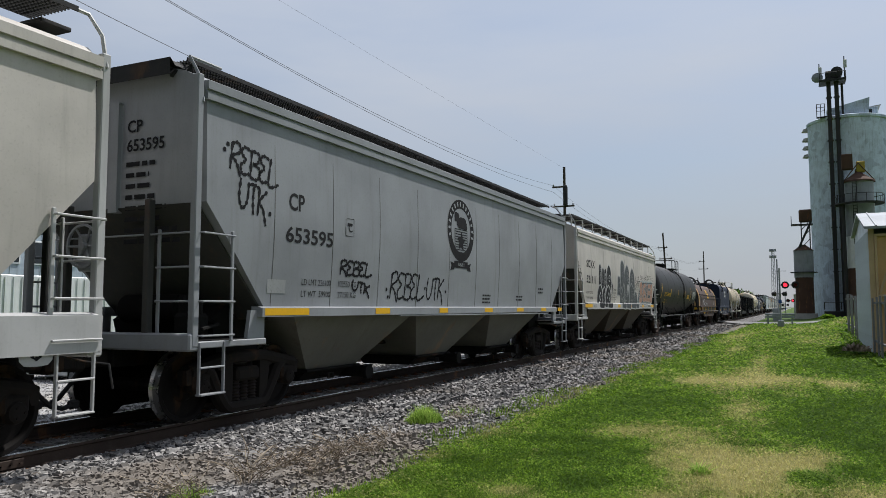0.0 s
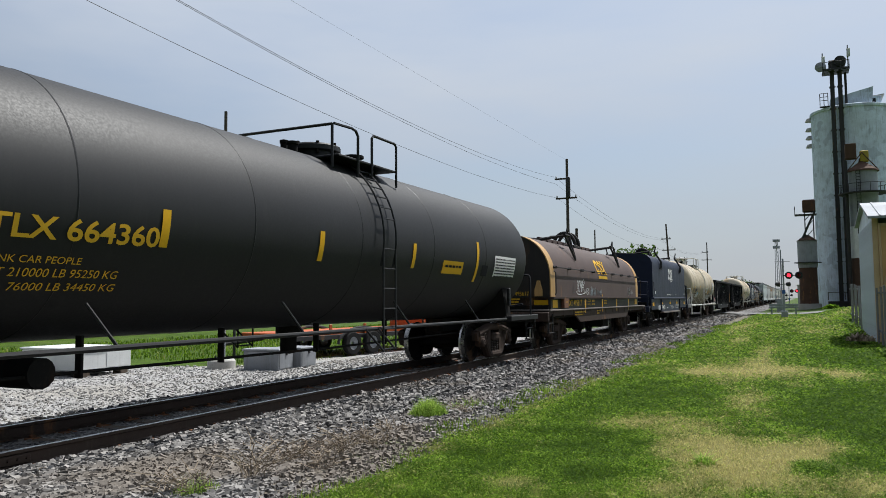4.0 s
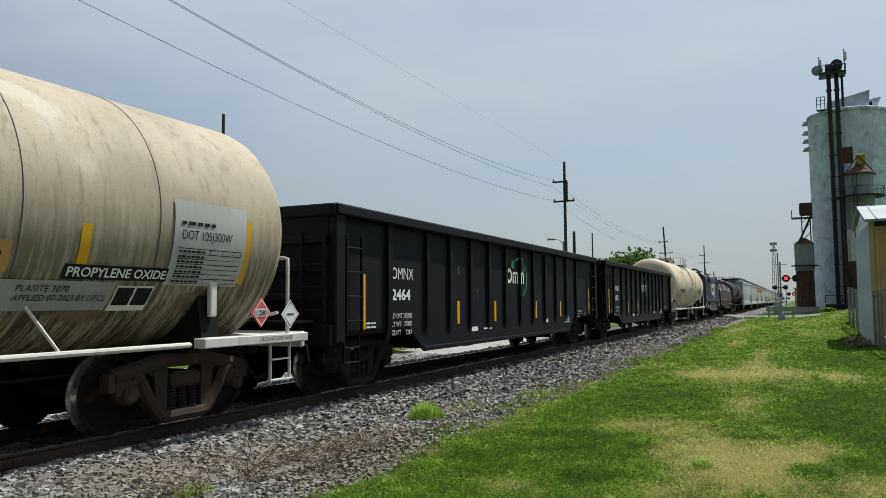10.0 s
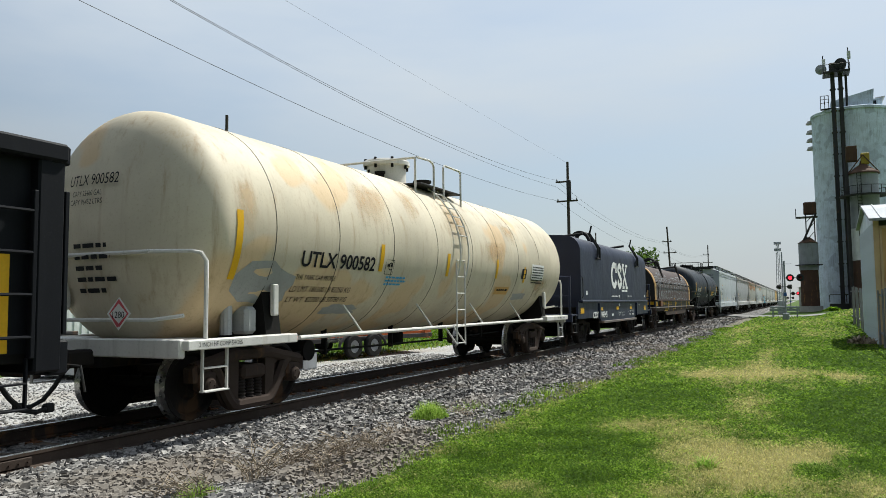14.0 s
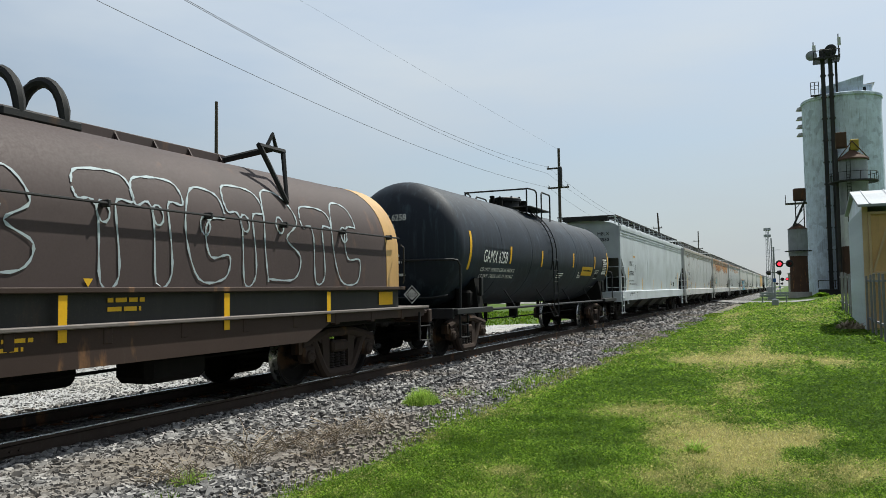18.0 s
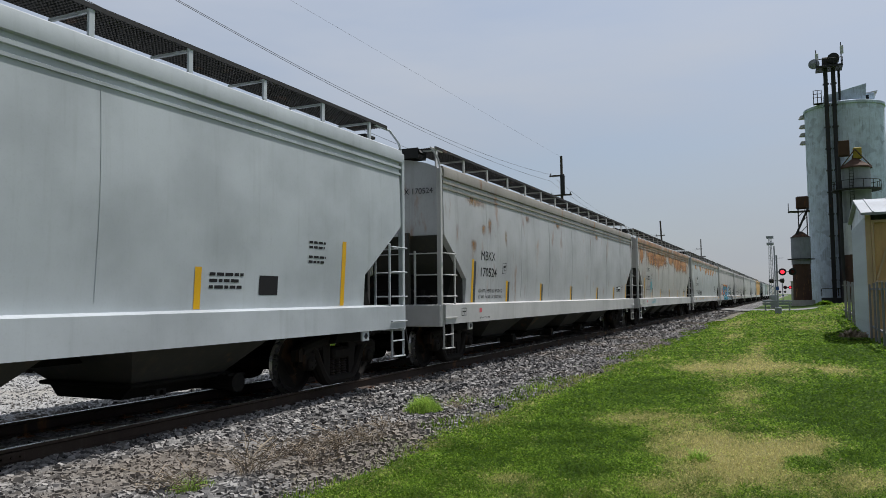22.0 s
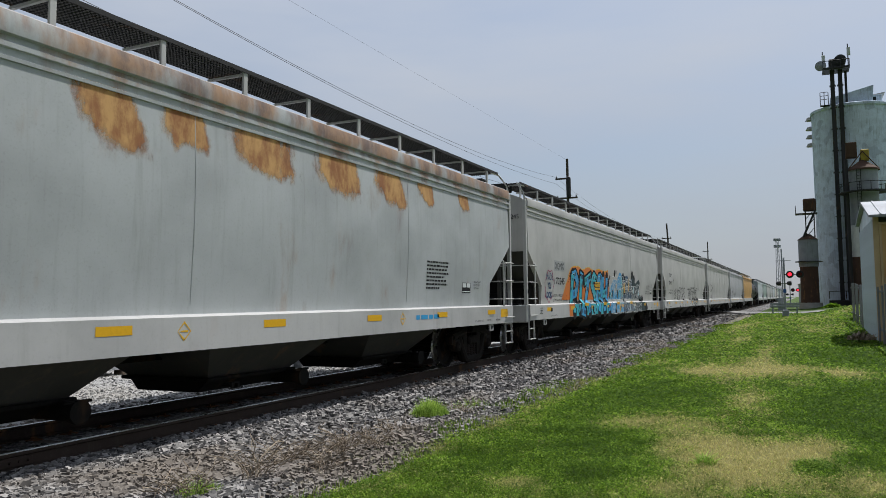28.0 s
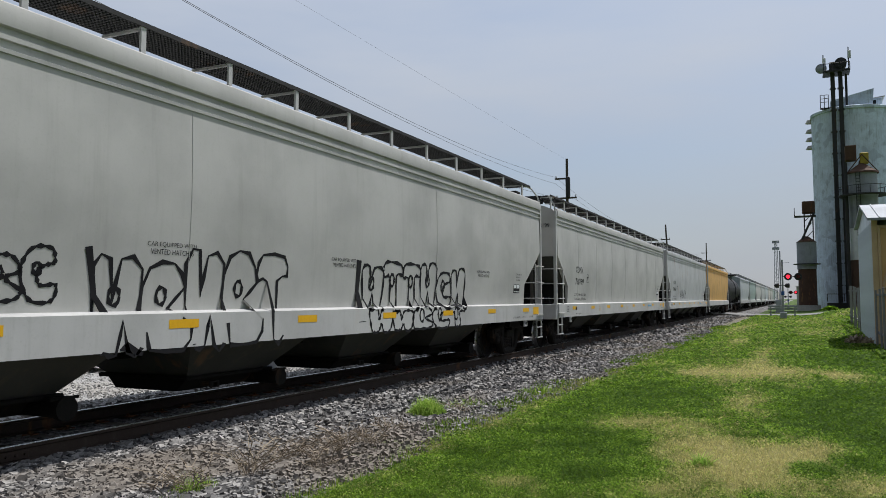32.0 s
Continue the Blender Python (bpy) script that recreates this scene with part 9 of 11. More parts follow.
def deco_pale(num, mark_):
    def deco(car, put, half):
        fit_say(car, mark_, 1.94, 2.88, 2.44, 2.65, put, M_INK)
        fit_say(car, num, 1.95, 2.94, 2.02, 2.22, put, M_INK, 0.015)
        plate(car, 3.21, 2.23, put, None, 0.23, 0.26)
        fit_say(car, "LD LMT 218400LB", 1.97, 3.03, 1.75, 1.82, put, M_INK)
        fit_say(car, "LT WT  67600LB  RELT 07-2015", 2.05, 3.75, 1.60, 1.67, put, M_INK)
        bars(car, 17.0, 2.28, [0.45, 0.4, 0, 0.45, 0.4], 0.045, put, M_INK)
        mark(car, 15.9, 16.3, 1.52, 1.78, put, M_INK, "data_panel", nv=1)
        bars(car, 14.95, 1.76, [0.65, 0.55, 0.6], 0.05, put, M_INK)
        for u, h in ((1.66, 0.91), (5.3, 0.46), (8.48, 0.4), (11.4, 0.36), (14.7, 0.4), (17.9, 0.9)):
            mark(car, u, u + 0.11, 1.35, 1.46 + h, put, M_YELLOW, label="upright yellow reflector")
        mark(car, 2.75, 3.3, 2.84, 2.92, put, M_H_TAN, "overpaint_patch", "faded orange mark", nv=1)
        p2 = lambda u, v: (1.549, u - half, v)
        bars(car, 1.85, 1.2, [1.0], 0.06, p2, M_INK)
        a, b = blob(1.55, 1.1, 0.1, 0.16, 3, 12, 0.02)
        lay("sill_hole", a, b, p2, M_INK, car)
        a, b = ribbon([[(3.25, 1.08), (3.5, 1.08), (3.5, 1.25), (3.25, 1.25), (3.25, 1.08)], [(3.25, 1.17), (3.5, 1.17)]], 0.02)
        lay("data_panel", a, b, p2, M_INK, car)
        mark(car, 2.0, 2.25, 1.1, 1.2, p2, M_HATCH, "data_panel", nv=1)
        end_stencil(car, half, (mark_, num), 0.5, 3.72, 0.2, M_INK, 0.105)
        bars(car, -0.1, 3.0, [0.3, 0.3, 0.6, 0.9, 0.8], 0.08, lambda u, v: (u, -half + 0.105, v), M_INK, 1.8)
    return deco


def deco_plastic(mark_, num, lim="219800", wt="66200", yel=True, tags=(), big=None, at=(2.15, 2.31, 1.93), wide=0.9, cap=0.21, bold=0.015):
    def deco(car, put, half):
        u0, v1, v2 = at
        fit_say(car, mark_, u0, u0 + wide, v1, v1 + cap, put, M_INK)
        fit_say(car, num, u0, u0 + wide * 1.13, v2, v2 + cap, put, M_INK, bold)
        plate(car, u0 + 1.42, v2 + 0.10, put, None, 0.25, 0.26)
        fit_say(car, "LD LMT " + lim + " LBS 99700 KG", u0 - 0.08, u0 + 1.41, v2 - 0.36, v2 - 0.28, put, M_INK)
        fit_say(car, "LT WT  " + wt + " LBS 30070 KG", u0 - 0.08, u0 + 1.41, v2 - 0.50, v2 - 0.42, put, M_INK)
        L2 = 2 * half
        if yel or mark_ == "CBFX":
            bars(car, L2 - (3.2 if yel else 4.6), 1.78 if yel else 2.2, [0.5, 0.45, 0.5] if yel else [1.0, 0.95, 0.9, 1.0, 0.8, 0.9, 0.95, 0.6], 0.045, put, M_INK)
        dp = 0.0 if yel or mark_ == "CBFX" else 0.75
        mark(car, L2 - 2.9 + dp, L2 - 2.45 + dp, 1.62, 1.84, put, M_INK, "data_panel", nv=1)
        for k, tx in enumerate(("EXW 10-8 H 3-10", "EW 8-0 H 15-1", "CU FT 6224")):
            fit_say(car, tx, L2 - 2.28 + dp * 0.4, L2 - 1.9 - 0.05 * k + dp * 0.4, 1.845 + dp * 0.3 - 0.07 * k, 1.885 + dp * 0.3 - 0.07 * k, put, M_INK)
        for a_, b_, c_, d_ in ((-2.88, -2.69, 1.74, 1.83), (-2.66, -2.47, 1.74, 1.83), (-2.88, -2.47, 1.64, 1.66)):
            mark(car, L2 + a_ + dp, L2 + b_ + dp, c_, d_, lambda u, v: put(u, v, 0.012), M_SPRAYW, "panel_field", nv=1)
        sill = lambda u, v: (1.549, u - half, v)
        if yel:
            for u, h in ((1.62, 0.9), (3.86, 0.45), (6.67, 0.42), (9.87, 0.38), (13.45, 0.36), (16.25, 0.38), (L2 - 1.36, 0.55)):
                mark(car, u, u + 0.11, 1.345, 1.41 + h, put, M_YELLOW, label="upright yellow reflector")
                mark(car, u + 0.12, u + 0.24, 1.345, 1.41 + h * 0.95, put, M_SPRAYG, "overpaint_patch", "grey overpaint patch", nv=2)
        else:
            for k in range(8):
                u = 1.5 + (L2 - 3.2) * k / 7
                mark(car, u, u + 0.46, 1.14, 1.24, sill, M_YELLOW, label="yellow reflector strip", nv=1)
                if k % 2 and not big:
                    a, b = ribbon([[(u + 1.2, 1.05), (u + 1.3, 1.15), (u + 1.2, 1.25), (u + 1.1, 1.15), (u + 1.2, 1.05)], [(u + 1.14, 1.15), (u + 1.26, 1.15)]], 0.025)
                    lay("sill_emblem", a, b, sill, M_GOLD, car, "small yellow diamond")
            if not big:
                bars(car, L2 - 5.2, 1.12, [1.0], 0.1, sill, M_SPRAYB, name="sill_lettering")
            mark(car, L2 - 0.88, L2 - 0.43, 1.06, 1.25, sill, M_YELLOW, label="yellow reflector strip", nv=1)
            fit_say(car, "2 INCH HF COMP SHOES", L2 - 2.45, L2 - 1.95, 0.99, 1.03, sill, M_INK)
            fit_say(car, "JACK HERE", L2 - 1.75, L2 - 1.50, 0.99, 1.03, sill, M_INK)
            fit_say(car, "LIFT HERE", L2 - 1.20, L2 - 0.92, 0.99, 1.03, sill, M_INK)
            mark(car, L2 - 1.60, L2 - 1.34, 1.09, 1.14, sill, M_HATCH, "data_panel", nv=1)
        mark(car, 1.85, 2.0, 1.12, 1.22, sill, M_PINK if yel else M_INK, "sill_mark", nv=1)
        a, b = ribbon([[(0.86, 1.08), (1.1, 1.08), (1.1, 1.23), (0.86, 1.23), (0.86, 1.08)], [(0.89, 1.16), (1.07, 1.16)], [(0.98, 1.10), (0.98, 1.20)]], 0.022)
        lay("data_panel", a, b, sill, M_INK, car)
        fit_say(car, "2 INCH HF COMP SHOES", 1.85, 2.5, 0.98, 1.02, sill, M_INK)
        for (u, v, w, h, n, sd, m_, th) in tags:
            tag(car, scrawl(u, v, w, h, n, sd), th, both(put, half), m_)
        if big:
            big(car, put, half)
        fit_say(car, mark_ + " " + num, 0.25, 1.25, 3.62, 3.74, lambda u, v: (u, -half + 0.105, v), M_INK)
    return deco


def both(put, half, top=1.33):
    """Side mapping that steps out over the sill."""
    def p(u, v, lift=0.008):
        if v < top:
            return (1.5472 + 0.25 * (lift - 0.004), u - half, v)
        return put(u, v, lift)
    return p


def big_colour(car, put, half):
    p = both(put, half)
    for tx, v in (("MADE", 2.02), ("YOU", 1.76), ("LOOK", 1.50)):
        fit_say(car, tx, 1.72 if tx != "YOU" else 1.85, 2.32 if tx != "YOU" else 2.2, v, v + 0.19, lambda a_, b_: p(a_, b_, 0.010), M_SPRAYD, 0.05, "spray_paint")
    ring_ = [(2.03 + 0.40 * math.cos(6.2832 * k / 40) * (1 + 0.10 * math.sin(6.2832 * k / 40 * 7)), 1.85 + 0.44 * math.sin(6.2832 * k / 40) * (1 + 0.10 * math.sin(6.2832 * k / 40 * 7))) for k in range(41)]
    tag(car, [ring_], 0.035, lambda u, v: p(u, v, 0.013), M_MAGENTA, "magenta spray outline")
    mark(car, 2.42, 3.5, 2.30, 2.60, lambda u, v: put(u, v, 0.005), M_HATCH, "overpaint_patch", "grey overpaint patch", nv=2)
    rise = lambda u: 1.46 + 0.95 * min(1.0, max(0.0, (u - 3.3) / 0.85)) + (0.10 * abs(math.sin((u - 4.1) * 2.1)) if u > 4.1 else 0.0) - (0.85 * max(0.0, u - 9.25) / 0.25)
    line = field(car, 3.3, 9.5, 1.442, rise, 60, put, M_SPRAYO, "orange spray cloud", 0.008, 3)
    tag(car, [line[2:-2]], 0.035, lambda u, v: put(u, v, 0.0092), M_GOLD, "yellow spray edge")
    mark(car, 3.75, 9.5, 0.935, 1.305, lambda u, v: p(u, v, 0.007), M_SPRAYO, "spray_paint", "orange spray on the sill", nv=2)
    mark(car, 4.35, 9.25, 0.935, 1.305, lambda u, v: p(u, v, 0.0078), M_SPRAYT, "spray_paint", "teal spray on the sill", nv=2)
    block = (("P", [[(0.12, 0.02), (0.20, 0.98)], [(0.1, 0.94), (0.62, 1.0), (0.95, 0.80), (0.80, 0.52), (0.25, 0.46)], [(0.75, 0.3), (0.95, 0.05)]]),
             ("I", [[(0.30, 0.98), (0.72, 0.92)], [(0.5, 0.95), (0.40, 0.0)], [(0.1, 0.06), (0.75, 0.0)]]),
             ("T", [[(0.0, 0.82), (0.95, 0.98)], [(0.62, 0.9), (0.30, 0.35), (0.45, 0.0)]]),
             ("S", [[(0.92, 0.88), (0.45, 1.0), (0.12, 0.78), (0.85, 0.42), (0.62, 0.04), (0.08, 0.12)]]),
             ("M", [[(0.05, 0.0), (0.28, 0.96), (0.75, 0.98), (0.95, 0.0)], [(0.30, 0.45), (0.80, 0.45)]]),
             ("H", [[(0.12, 1.0), (0.05, 0.02)], [(0.1, 0.48), (0.85, 0.55)], [(0.80, 0.98), (0.92, 0.0)]]))
    lift, all_ = 0.0105, []
    for k, (ch, strokes) in enumerate(block):
        for st in strokes:
            all_.append((k, [(4.25 + 0.83 * k + 0.80 * a, 1.02 + 1.24 * b) for a, b in st]))
    dense = lambda q: [(q[i][0] + (q[i + 1][0] - q[i][0]) * f / 8, q[i][1] + (q[i + 1][1] - q[i][1]) * f / 8) for i in range(len(q) - 1) for f in range(8)] + [q[-1]]
    for k, st in all_:
        round_stroke(car, dense(st), 0.46, p, M_SPRAYK, "black spray backing", lift)
        lift += 0.0002
    rng = random.Random(8)
    for i_, (k, st) in enumerate(all_):
        path = dense(st)
        a, b = ribbon([path], 0.30, 0.0)
        lay("spray_paint", a, b, lambda u, v, q=lift: p(u, v, q), (M_SPRAYT, M_SPRAYB)[i_ % 2], car, "blue spray letter stroke")
        a, b = ribbon([[(x - 0.115, y + 0.03) for x, y in path[2:-6]]], 0.026, 0.2)
        lay("spray_paint", a, b, lambda u, v, q=lift + 0.004: p(u, v, q), M_SPRAYL, car, "pale rim light")
        for f in (0.25, 0.6, 0.85):
            x, y = path[int(len(path) * f)]
            r = rng.uniform(0.04, 0.085)
            a, b = blob(x - r + rng.uniform(-0.04, 0.04), y - r, 2 * r, 2 * r, rng.randint(0, 999), 12, 0.02)
            lay("spray_paint", a, b, lambda u, v, q=lift + 0.0045: p(u, v, q), M_SPRAYM, car, "round darker spray dot")
        lift += 0.0002
    for u in (5.6, 8.2, 10.4, 12.9):
        mark(car, u, u + 0.45, 1.24, 1.34, lambda a_, b_: (1.556, a_ - half, b_), M_YELLOW, "reflector_strip", nv=1)
    # the second piece: a crowd of pointed forms from blue to near black
    crown_ = lambda u: 1.46 + (0.55 * min(1.0, (u - 9.3) / 0.5)) + 0.40 * min(1.0, max(0.0, (u - 9.9) / 1.2)) - 0.06 * max(0.0, u - 11.2) + 0.09 * math.sin(u * 5.1)
    for (u0, u1, m_, name_) in ((9.35, 11.6, M_SPRAYB, "blue spray ground"), (11.6, 13.7, M_SPRAYM, "slate blue spray ground"), (13.7, 15.42, M_SPRAYN, "dark teal spray ground")):
        field(car, u0, u1, 1.442, crown_, 24, put, m_, name_, 0.0085, int(u0))
        mark(car, u0, u1, 0.935, 1.305, lambda u, v: p(u, v, 0.0085), m_, "spray_paint", name_ + " on the sill", nv=2)
    mark(car, 15.42, 16.32, 0.935, 1.305, lambda u, v: p(u, v, 0.0085), M_SPRAYN, "spray_paint", "dark teal spray ground on the sill", nv=2)
    for u0, u1, v0, v1, m_, q in ((15.36, 15.86, 1.36, 1.62, M_SPRAYN, 0.009), (15.86, 16.34, 1.36, 1.60, M_CHARCOAL, 0.012), (16.24, 16.82, 0.96, 1.26, M_CHARCOAL, 0.015), (13.50, 13.98, 2.15, 2.62, M_CHARCOAL, 0.005), (13.95, 14.30, 2.15, 2.44, M_CHARCOAL, 0.004)):
        form(car, pillar(u0, u1, v0, v1), p, m_, m_, "round dark sprayed cloud", q, 0.03, 1.325)
    lift = 0.0105
    for k in range(26):
        u = 9.5 + 5.8 * k / 26
        v = rng.uniform(0.92, 1.15) if k % 4 == 3 else rng.uniform(1.48, max(1.52, crown_(u) - 0.5))
        a, b = blob(u, v, rng.uniform(0.12, 0.3), rng.uniform(0.2, 0.45), 400 + k, 18, 0.22)
        lay("spray_paint", a, b, lambda x, y, q=lift: p(x, y, q), (M_SPRAYK, M_SPRAYN, M_SPRAYT, M_SPRAYL)[rng.choice((0, 0, 1, 1, 2, 3))], car, "small sprayed form")
        lift += 0.0002
    for u, v, w_, h_, n_, sd in ((9.45, 1.45, 2.4, 0.62, 5, 41), (11.75, 1.45, 2.0, 0.55, 5, 43), (13.7, 1.45, 1.7, 0.60, 5, 45), (9.9, 1.85, 2.1, 0.52, 5, 47), (11.95, 1.85, 1.7, 0.42, 5, 49), (9.5, 0.90, 3.0, 0.5, 7, 51), (12.5, 0.90, 2.9, 0.46, 8, 53)):
        for path in bubbles(u, v, w_, h_, n_, sd):
            tag(car, [path], 0.034, lambda x, y: p(x, y, 0.021), M_SPRAYW, "white spray outline")
    for u, v, h_ in ((10.6, 1.75, 0.28), (11.9, 1.6, 0.5), (12.2, 1.7, 0.42), (13.0, 1.75, 0.55), (10.9, 0.95, 0.3)):
        a, b = blob(u, v, 0.12, h_, int(u * 7), 16, 0.10)
        lay("spray_paint", a, b, lambda q, z: p(q, z, 0.027), M_YELLOW, car, "orange spray flame")
    for u, v, w in ((9.3, 2.05, 0.42), (9.55, 2.25, 0.2), (10.35, 2.42, 0.32), (10.6, 2.5, 0.18), (11.9, 2.35, 0.36), (12.2, 2.28, 0.26), (13.4, 2.05, 0.36), (13.7, 2.0, 0.26), (15.2, 1.5, 0.34), (15.5, 1.46, 0.34), (10.2, 0.95, 0.3), (12.1, 0.92, 0.3)):
        w *= 0.8
        a, b = [(u, v)] + [(u + 0.5 * w * math.cos(6.2832 * k / 20), v + 0.55 * w * math.sin(6.2832 * k / 20)) for k in range(20)], [(0, 1 + k, 1 + (k + 1) % 20) for k in range(20)]
        lay("spray_paint", a, b, lambda q, z: p(q, z, 0.0082 if z > 1.44 else 0.012), M_SPRAYK, car, "round black spray dot")
    tag(car, scrawl(17.0, 1.86, 1.1, 0.22, 7, 141), 0.012, put, M_SPRAYG, "thin grey scrawl")
    tag(car, scrawl(18.75, 1.5, 0.35, 0.5, 5, 142), 0.01, put, M_SPRAYG, "thin grey scrawl")
    fit_say(car, "LINING 35480", 16.85, 17.75, 1.74, 1.80, put, M_INK)
    fit_say(car, "APPLIED PARAGOULD 05-2013", 16.85, 17.95, 1.65, 1.71, put, M_INK)
    mark(car, 7.3, 8.05, 1.78, 2.05, lambda u, v: put(u, v, 0.030), M_YELLOW, "overspray_label", "yellow label panel", nv=2)
    bars(car, 7.36, 1.99, [0.62, 0.56], 0.03, lambda u, v: put(u, v, 0.034), M_INK)
    bars(car, 7.36, 1.84, [0.62], 0.07, lambda u, v: put(u, v, 0.034), M_INK)


def big_outline(car, put_, half):
    p_ = both(put_, half)

    def p(u, v, lift=0.008):
        return p_(u - 0.57, v, lift)

    def put(u, v, lift=0.008):
        return put_(u - 0.57, v, lift)
    tag(car, bubbles(5.9, 0.90, 3.2, 1.14, 5, 51, 2), 0.06, p, M_SPRAYK, "black outlined spray forms")
    tag(car, [[(5.85, 2.0), (5.95, 1.5), (6.25, 0.98), (6.5, 0.88)]], 0.12, p, M_SPRAYK, "thick black spray line")
    tag(car, bubbles(11.1, 1.30, 4.2, 0.85, 6, 55, 3), 0.07, p, M_SPRAYK, "black outlined spray forms")
    tag(car, bubbles(11.2, 0.92, 3.9, 0.42, 5, 58), 0.06, p, M_SPRAYK, "black outlined spray forms")
    tag(car, [[(11.0, 2.1), (10.98, 1.6), (11.0, 1.1)]], 0.2, p, M_SPRAYK, "thick black spray line")
    tag(car, bubbles(4.75, 1.45, 0.75, 0.5, 2, 57), 0.05, p, M_SPRAYK, "black spray scrawl")
    for u in (6.6, 10.2, 16.0):
        fit_say(car, "CAR EQUIPPED WITH", u, u + 0.74, 1.99 + 0.06, 2.05 + 0.06, put, M_INK)
        fit_say(car, "VENTED HATCHES", u + 0.05, u + 0.7, 1.91 + 0.06, 1.97 + 0.06, put, M_INK)


def deco_tank(mark_, num, ink, txt, ld, ys, cau, pan, un, small, plate_u=None, hole=None, slogan=None, patch_=None):
    """txt: text box; ld: left edge and heights of the two load lines; ys: reflectors; cau, pan: panels."""
    def deco(car, put, half):
        fit_say(car, mark_ + " " + num, *txt, put, ink, 0.02)
        if slogan:
            fit_say(car, "THE TANK CAR PEOPLE", slogan[0], slogan[1], slogan[2], slogan[2] + 0.075, put, ink)
        fit_say(car, "LD LMT " + small[0], ld[0], ld[1], ld[2], ld[2] + 0.095, put, ink)
        fit_say(car, "LT WT  " + small[1], ld[0] + 0.04, ld[1] + 0.04, ld[3], ld[3] + 0.095, put, ink)
        for u, v, h in ys:
            mark(car, u, u + 0.12, v, v + h, put, M_YELLOW, label="upright yellow reflector", nv=5)
        if plate_u:
            plate(car, plate_u, 2.0, put, ink, 0.28, 0.25)
            bars(car, plate_u + 0.1, 1.93, [0.7, 0.75, 0.6], 0.04, put, M_SPRAYB if ink is M_INK else ink)
        mark(car, cau[0], cau[1], cau[2], cau[3], put, M_YELLOW if ink is not M_INK else M_H_TAN, "caution_panel", "yellow caution panel", nv=2)
        bars(car, cau[0] + 0.1, (cau[2] + cau[3]) / 2, [(cau[1] - cau[0]) * 0.8], 0.06, lambda u, v: put(u, v, 0.016), M_INK)
        if ink is M_CHALK:   # white lines on black, a ruled box and a framed pair of plates
            mark(car, pan[0] - 0.05, pan[1], pan[2], pan[3] + 0.08, put, M_INK, "data_panel", "black test data panel", nv=5)
            bars(car, pan[0], pan[3] - 0.02, [0.6], 0.06, lambda u, v: put(u, v, 0.014), ink, 1.7)
            bars(car, pan[0] + 0.04, pan[3] - 0.12, [pan[1] - pan[0] - 0.14] * 7, 0.042, lambda u, v: put(u, v, 0.014), ink, 1.6)
            mark(car, pan[0] + 0.02, pan[1] - 0.10, pan[2] + 0.03, pan[2] + 0.11, lambda u, v: put(u, v, 0.014), M_PLACARD, "panel_field", nv=1)
            tag(car, [[(pan[0], pan[2] + 0.01), (pan[1] - 0.05, pan[2] + 0.01), (pan[1] - 0.05, pan[3] - 0.06), (pan[0], pan[3] - 0.06), (pan[0], pan[2] + 0.01)]], 0.016, lambda u, v: put(u, v, 0.014), ink, "white ruled border")
            c, d = pan[0] - 1.03, pan[2] - 0.15
            mark(car, c, c + 0.50, d, d + 0.31, put, M_INK, "data_panel", nv=2)
            tag(car, [[(c, d), (c + 0.5, d), (c + 0.5, d + 0.31), (c, d + 0.31), (c, d)], [(c + 0.25, d), (c + 0.25, d + 0.31)], [(c, d + 0.19), (c + 0.5, d + 0.19)]], 0.022, lambda u, v: put(u, v, 0.014), ink, "white ruled border")
            bars(car, c + 0.06, d + 0.23, [0.14], 0.05, lambda u, v: put(u, v, 0.014), ink)
            bars(car, c + 0.31, d + 0.23, [0.14], 0.05, lambda u, v: put(u, v, 0.014), ink)
            fit_say(car, "2 INCH HF COMP SHOES", c + 0.17, c + 1.07, 1.44, 1.49, put, ink)
            bars(car, 10.1, 2.02, [0.12, 0.12, 0.35, 0.38], 0.045, put, ink, 1.3)
            bars(car, 7.6, 1.95, [0.7, 0.65, 0.5], 0.045, put, ink, 1.5)
        else:
            mark(car, pan[0], pan[1], pan[2], pan[3], put, M_PLACARD, "data_panel", "white test data panel", nv=4)
            bars(car, pan[0] + 0.05, pan[3] - 0.09, [pan[1] - pan[0] - 0.1] * 7, 0.04, lambda u, v: put(u, v, 0.018), M_INK, 1.7)
            mark(car, pan[0] - 0.75, pan[0] - 0.4, pan[2], pan[2] + 0.25, put, M_INK, "data_panel", nv=2)
        if hole:
            a, b = blob(hole[0], hole[1], 0.14, 0.14, 4, 16, 0.02)
            lay("gauge_port", a, b, lambda u, v: put(u, v, 0.014), M_INK, car, "round dark gauge port")
        if patch_:
            for u0, u1, v0, v1 in patch_:
                a, b = blob(u0, v0, u1 - u0, v1 - v0, int(u0 * 10), 18, 0.2)
                lay("overpaint_patch", a, b, lambda u, v: put(u, v, 0.006), M_HATCH if ink is M_INK else M_TEALTANK, car, "repainted patch")
        endw = lambda u, v: (u, -half - 0.785, v)
        s = [(0.55 + 0.2 * c, 1.38 + 0.2 * d) for c, d in ((0, -1), (1, 0), (0, 1), (-1, 0))]
        lay("placard", s, [(0, 1, 2, 3)], endw, M_PLACARD, car, "white diamond placard")
        a, b = ribbon([[(0.55 + 0.15 * c, 1.38 + 0.15 * d) for c, d in ((0, -1), (1, 0), (0, 1), (-1, 0), (0, -1))]], 0.05)
        lay("placard", a, b, lambda u, v: (u, -half - 0.788, v), M_PINK if ink is M_INK else M_INK, car)
        say(car, un, 0.43, 1.33, 0.11, lambda u, v: (u, -half - 0.792, v), M_INK)

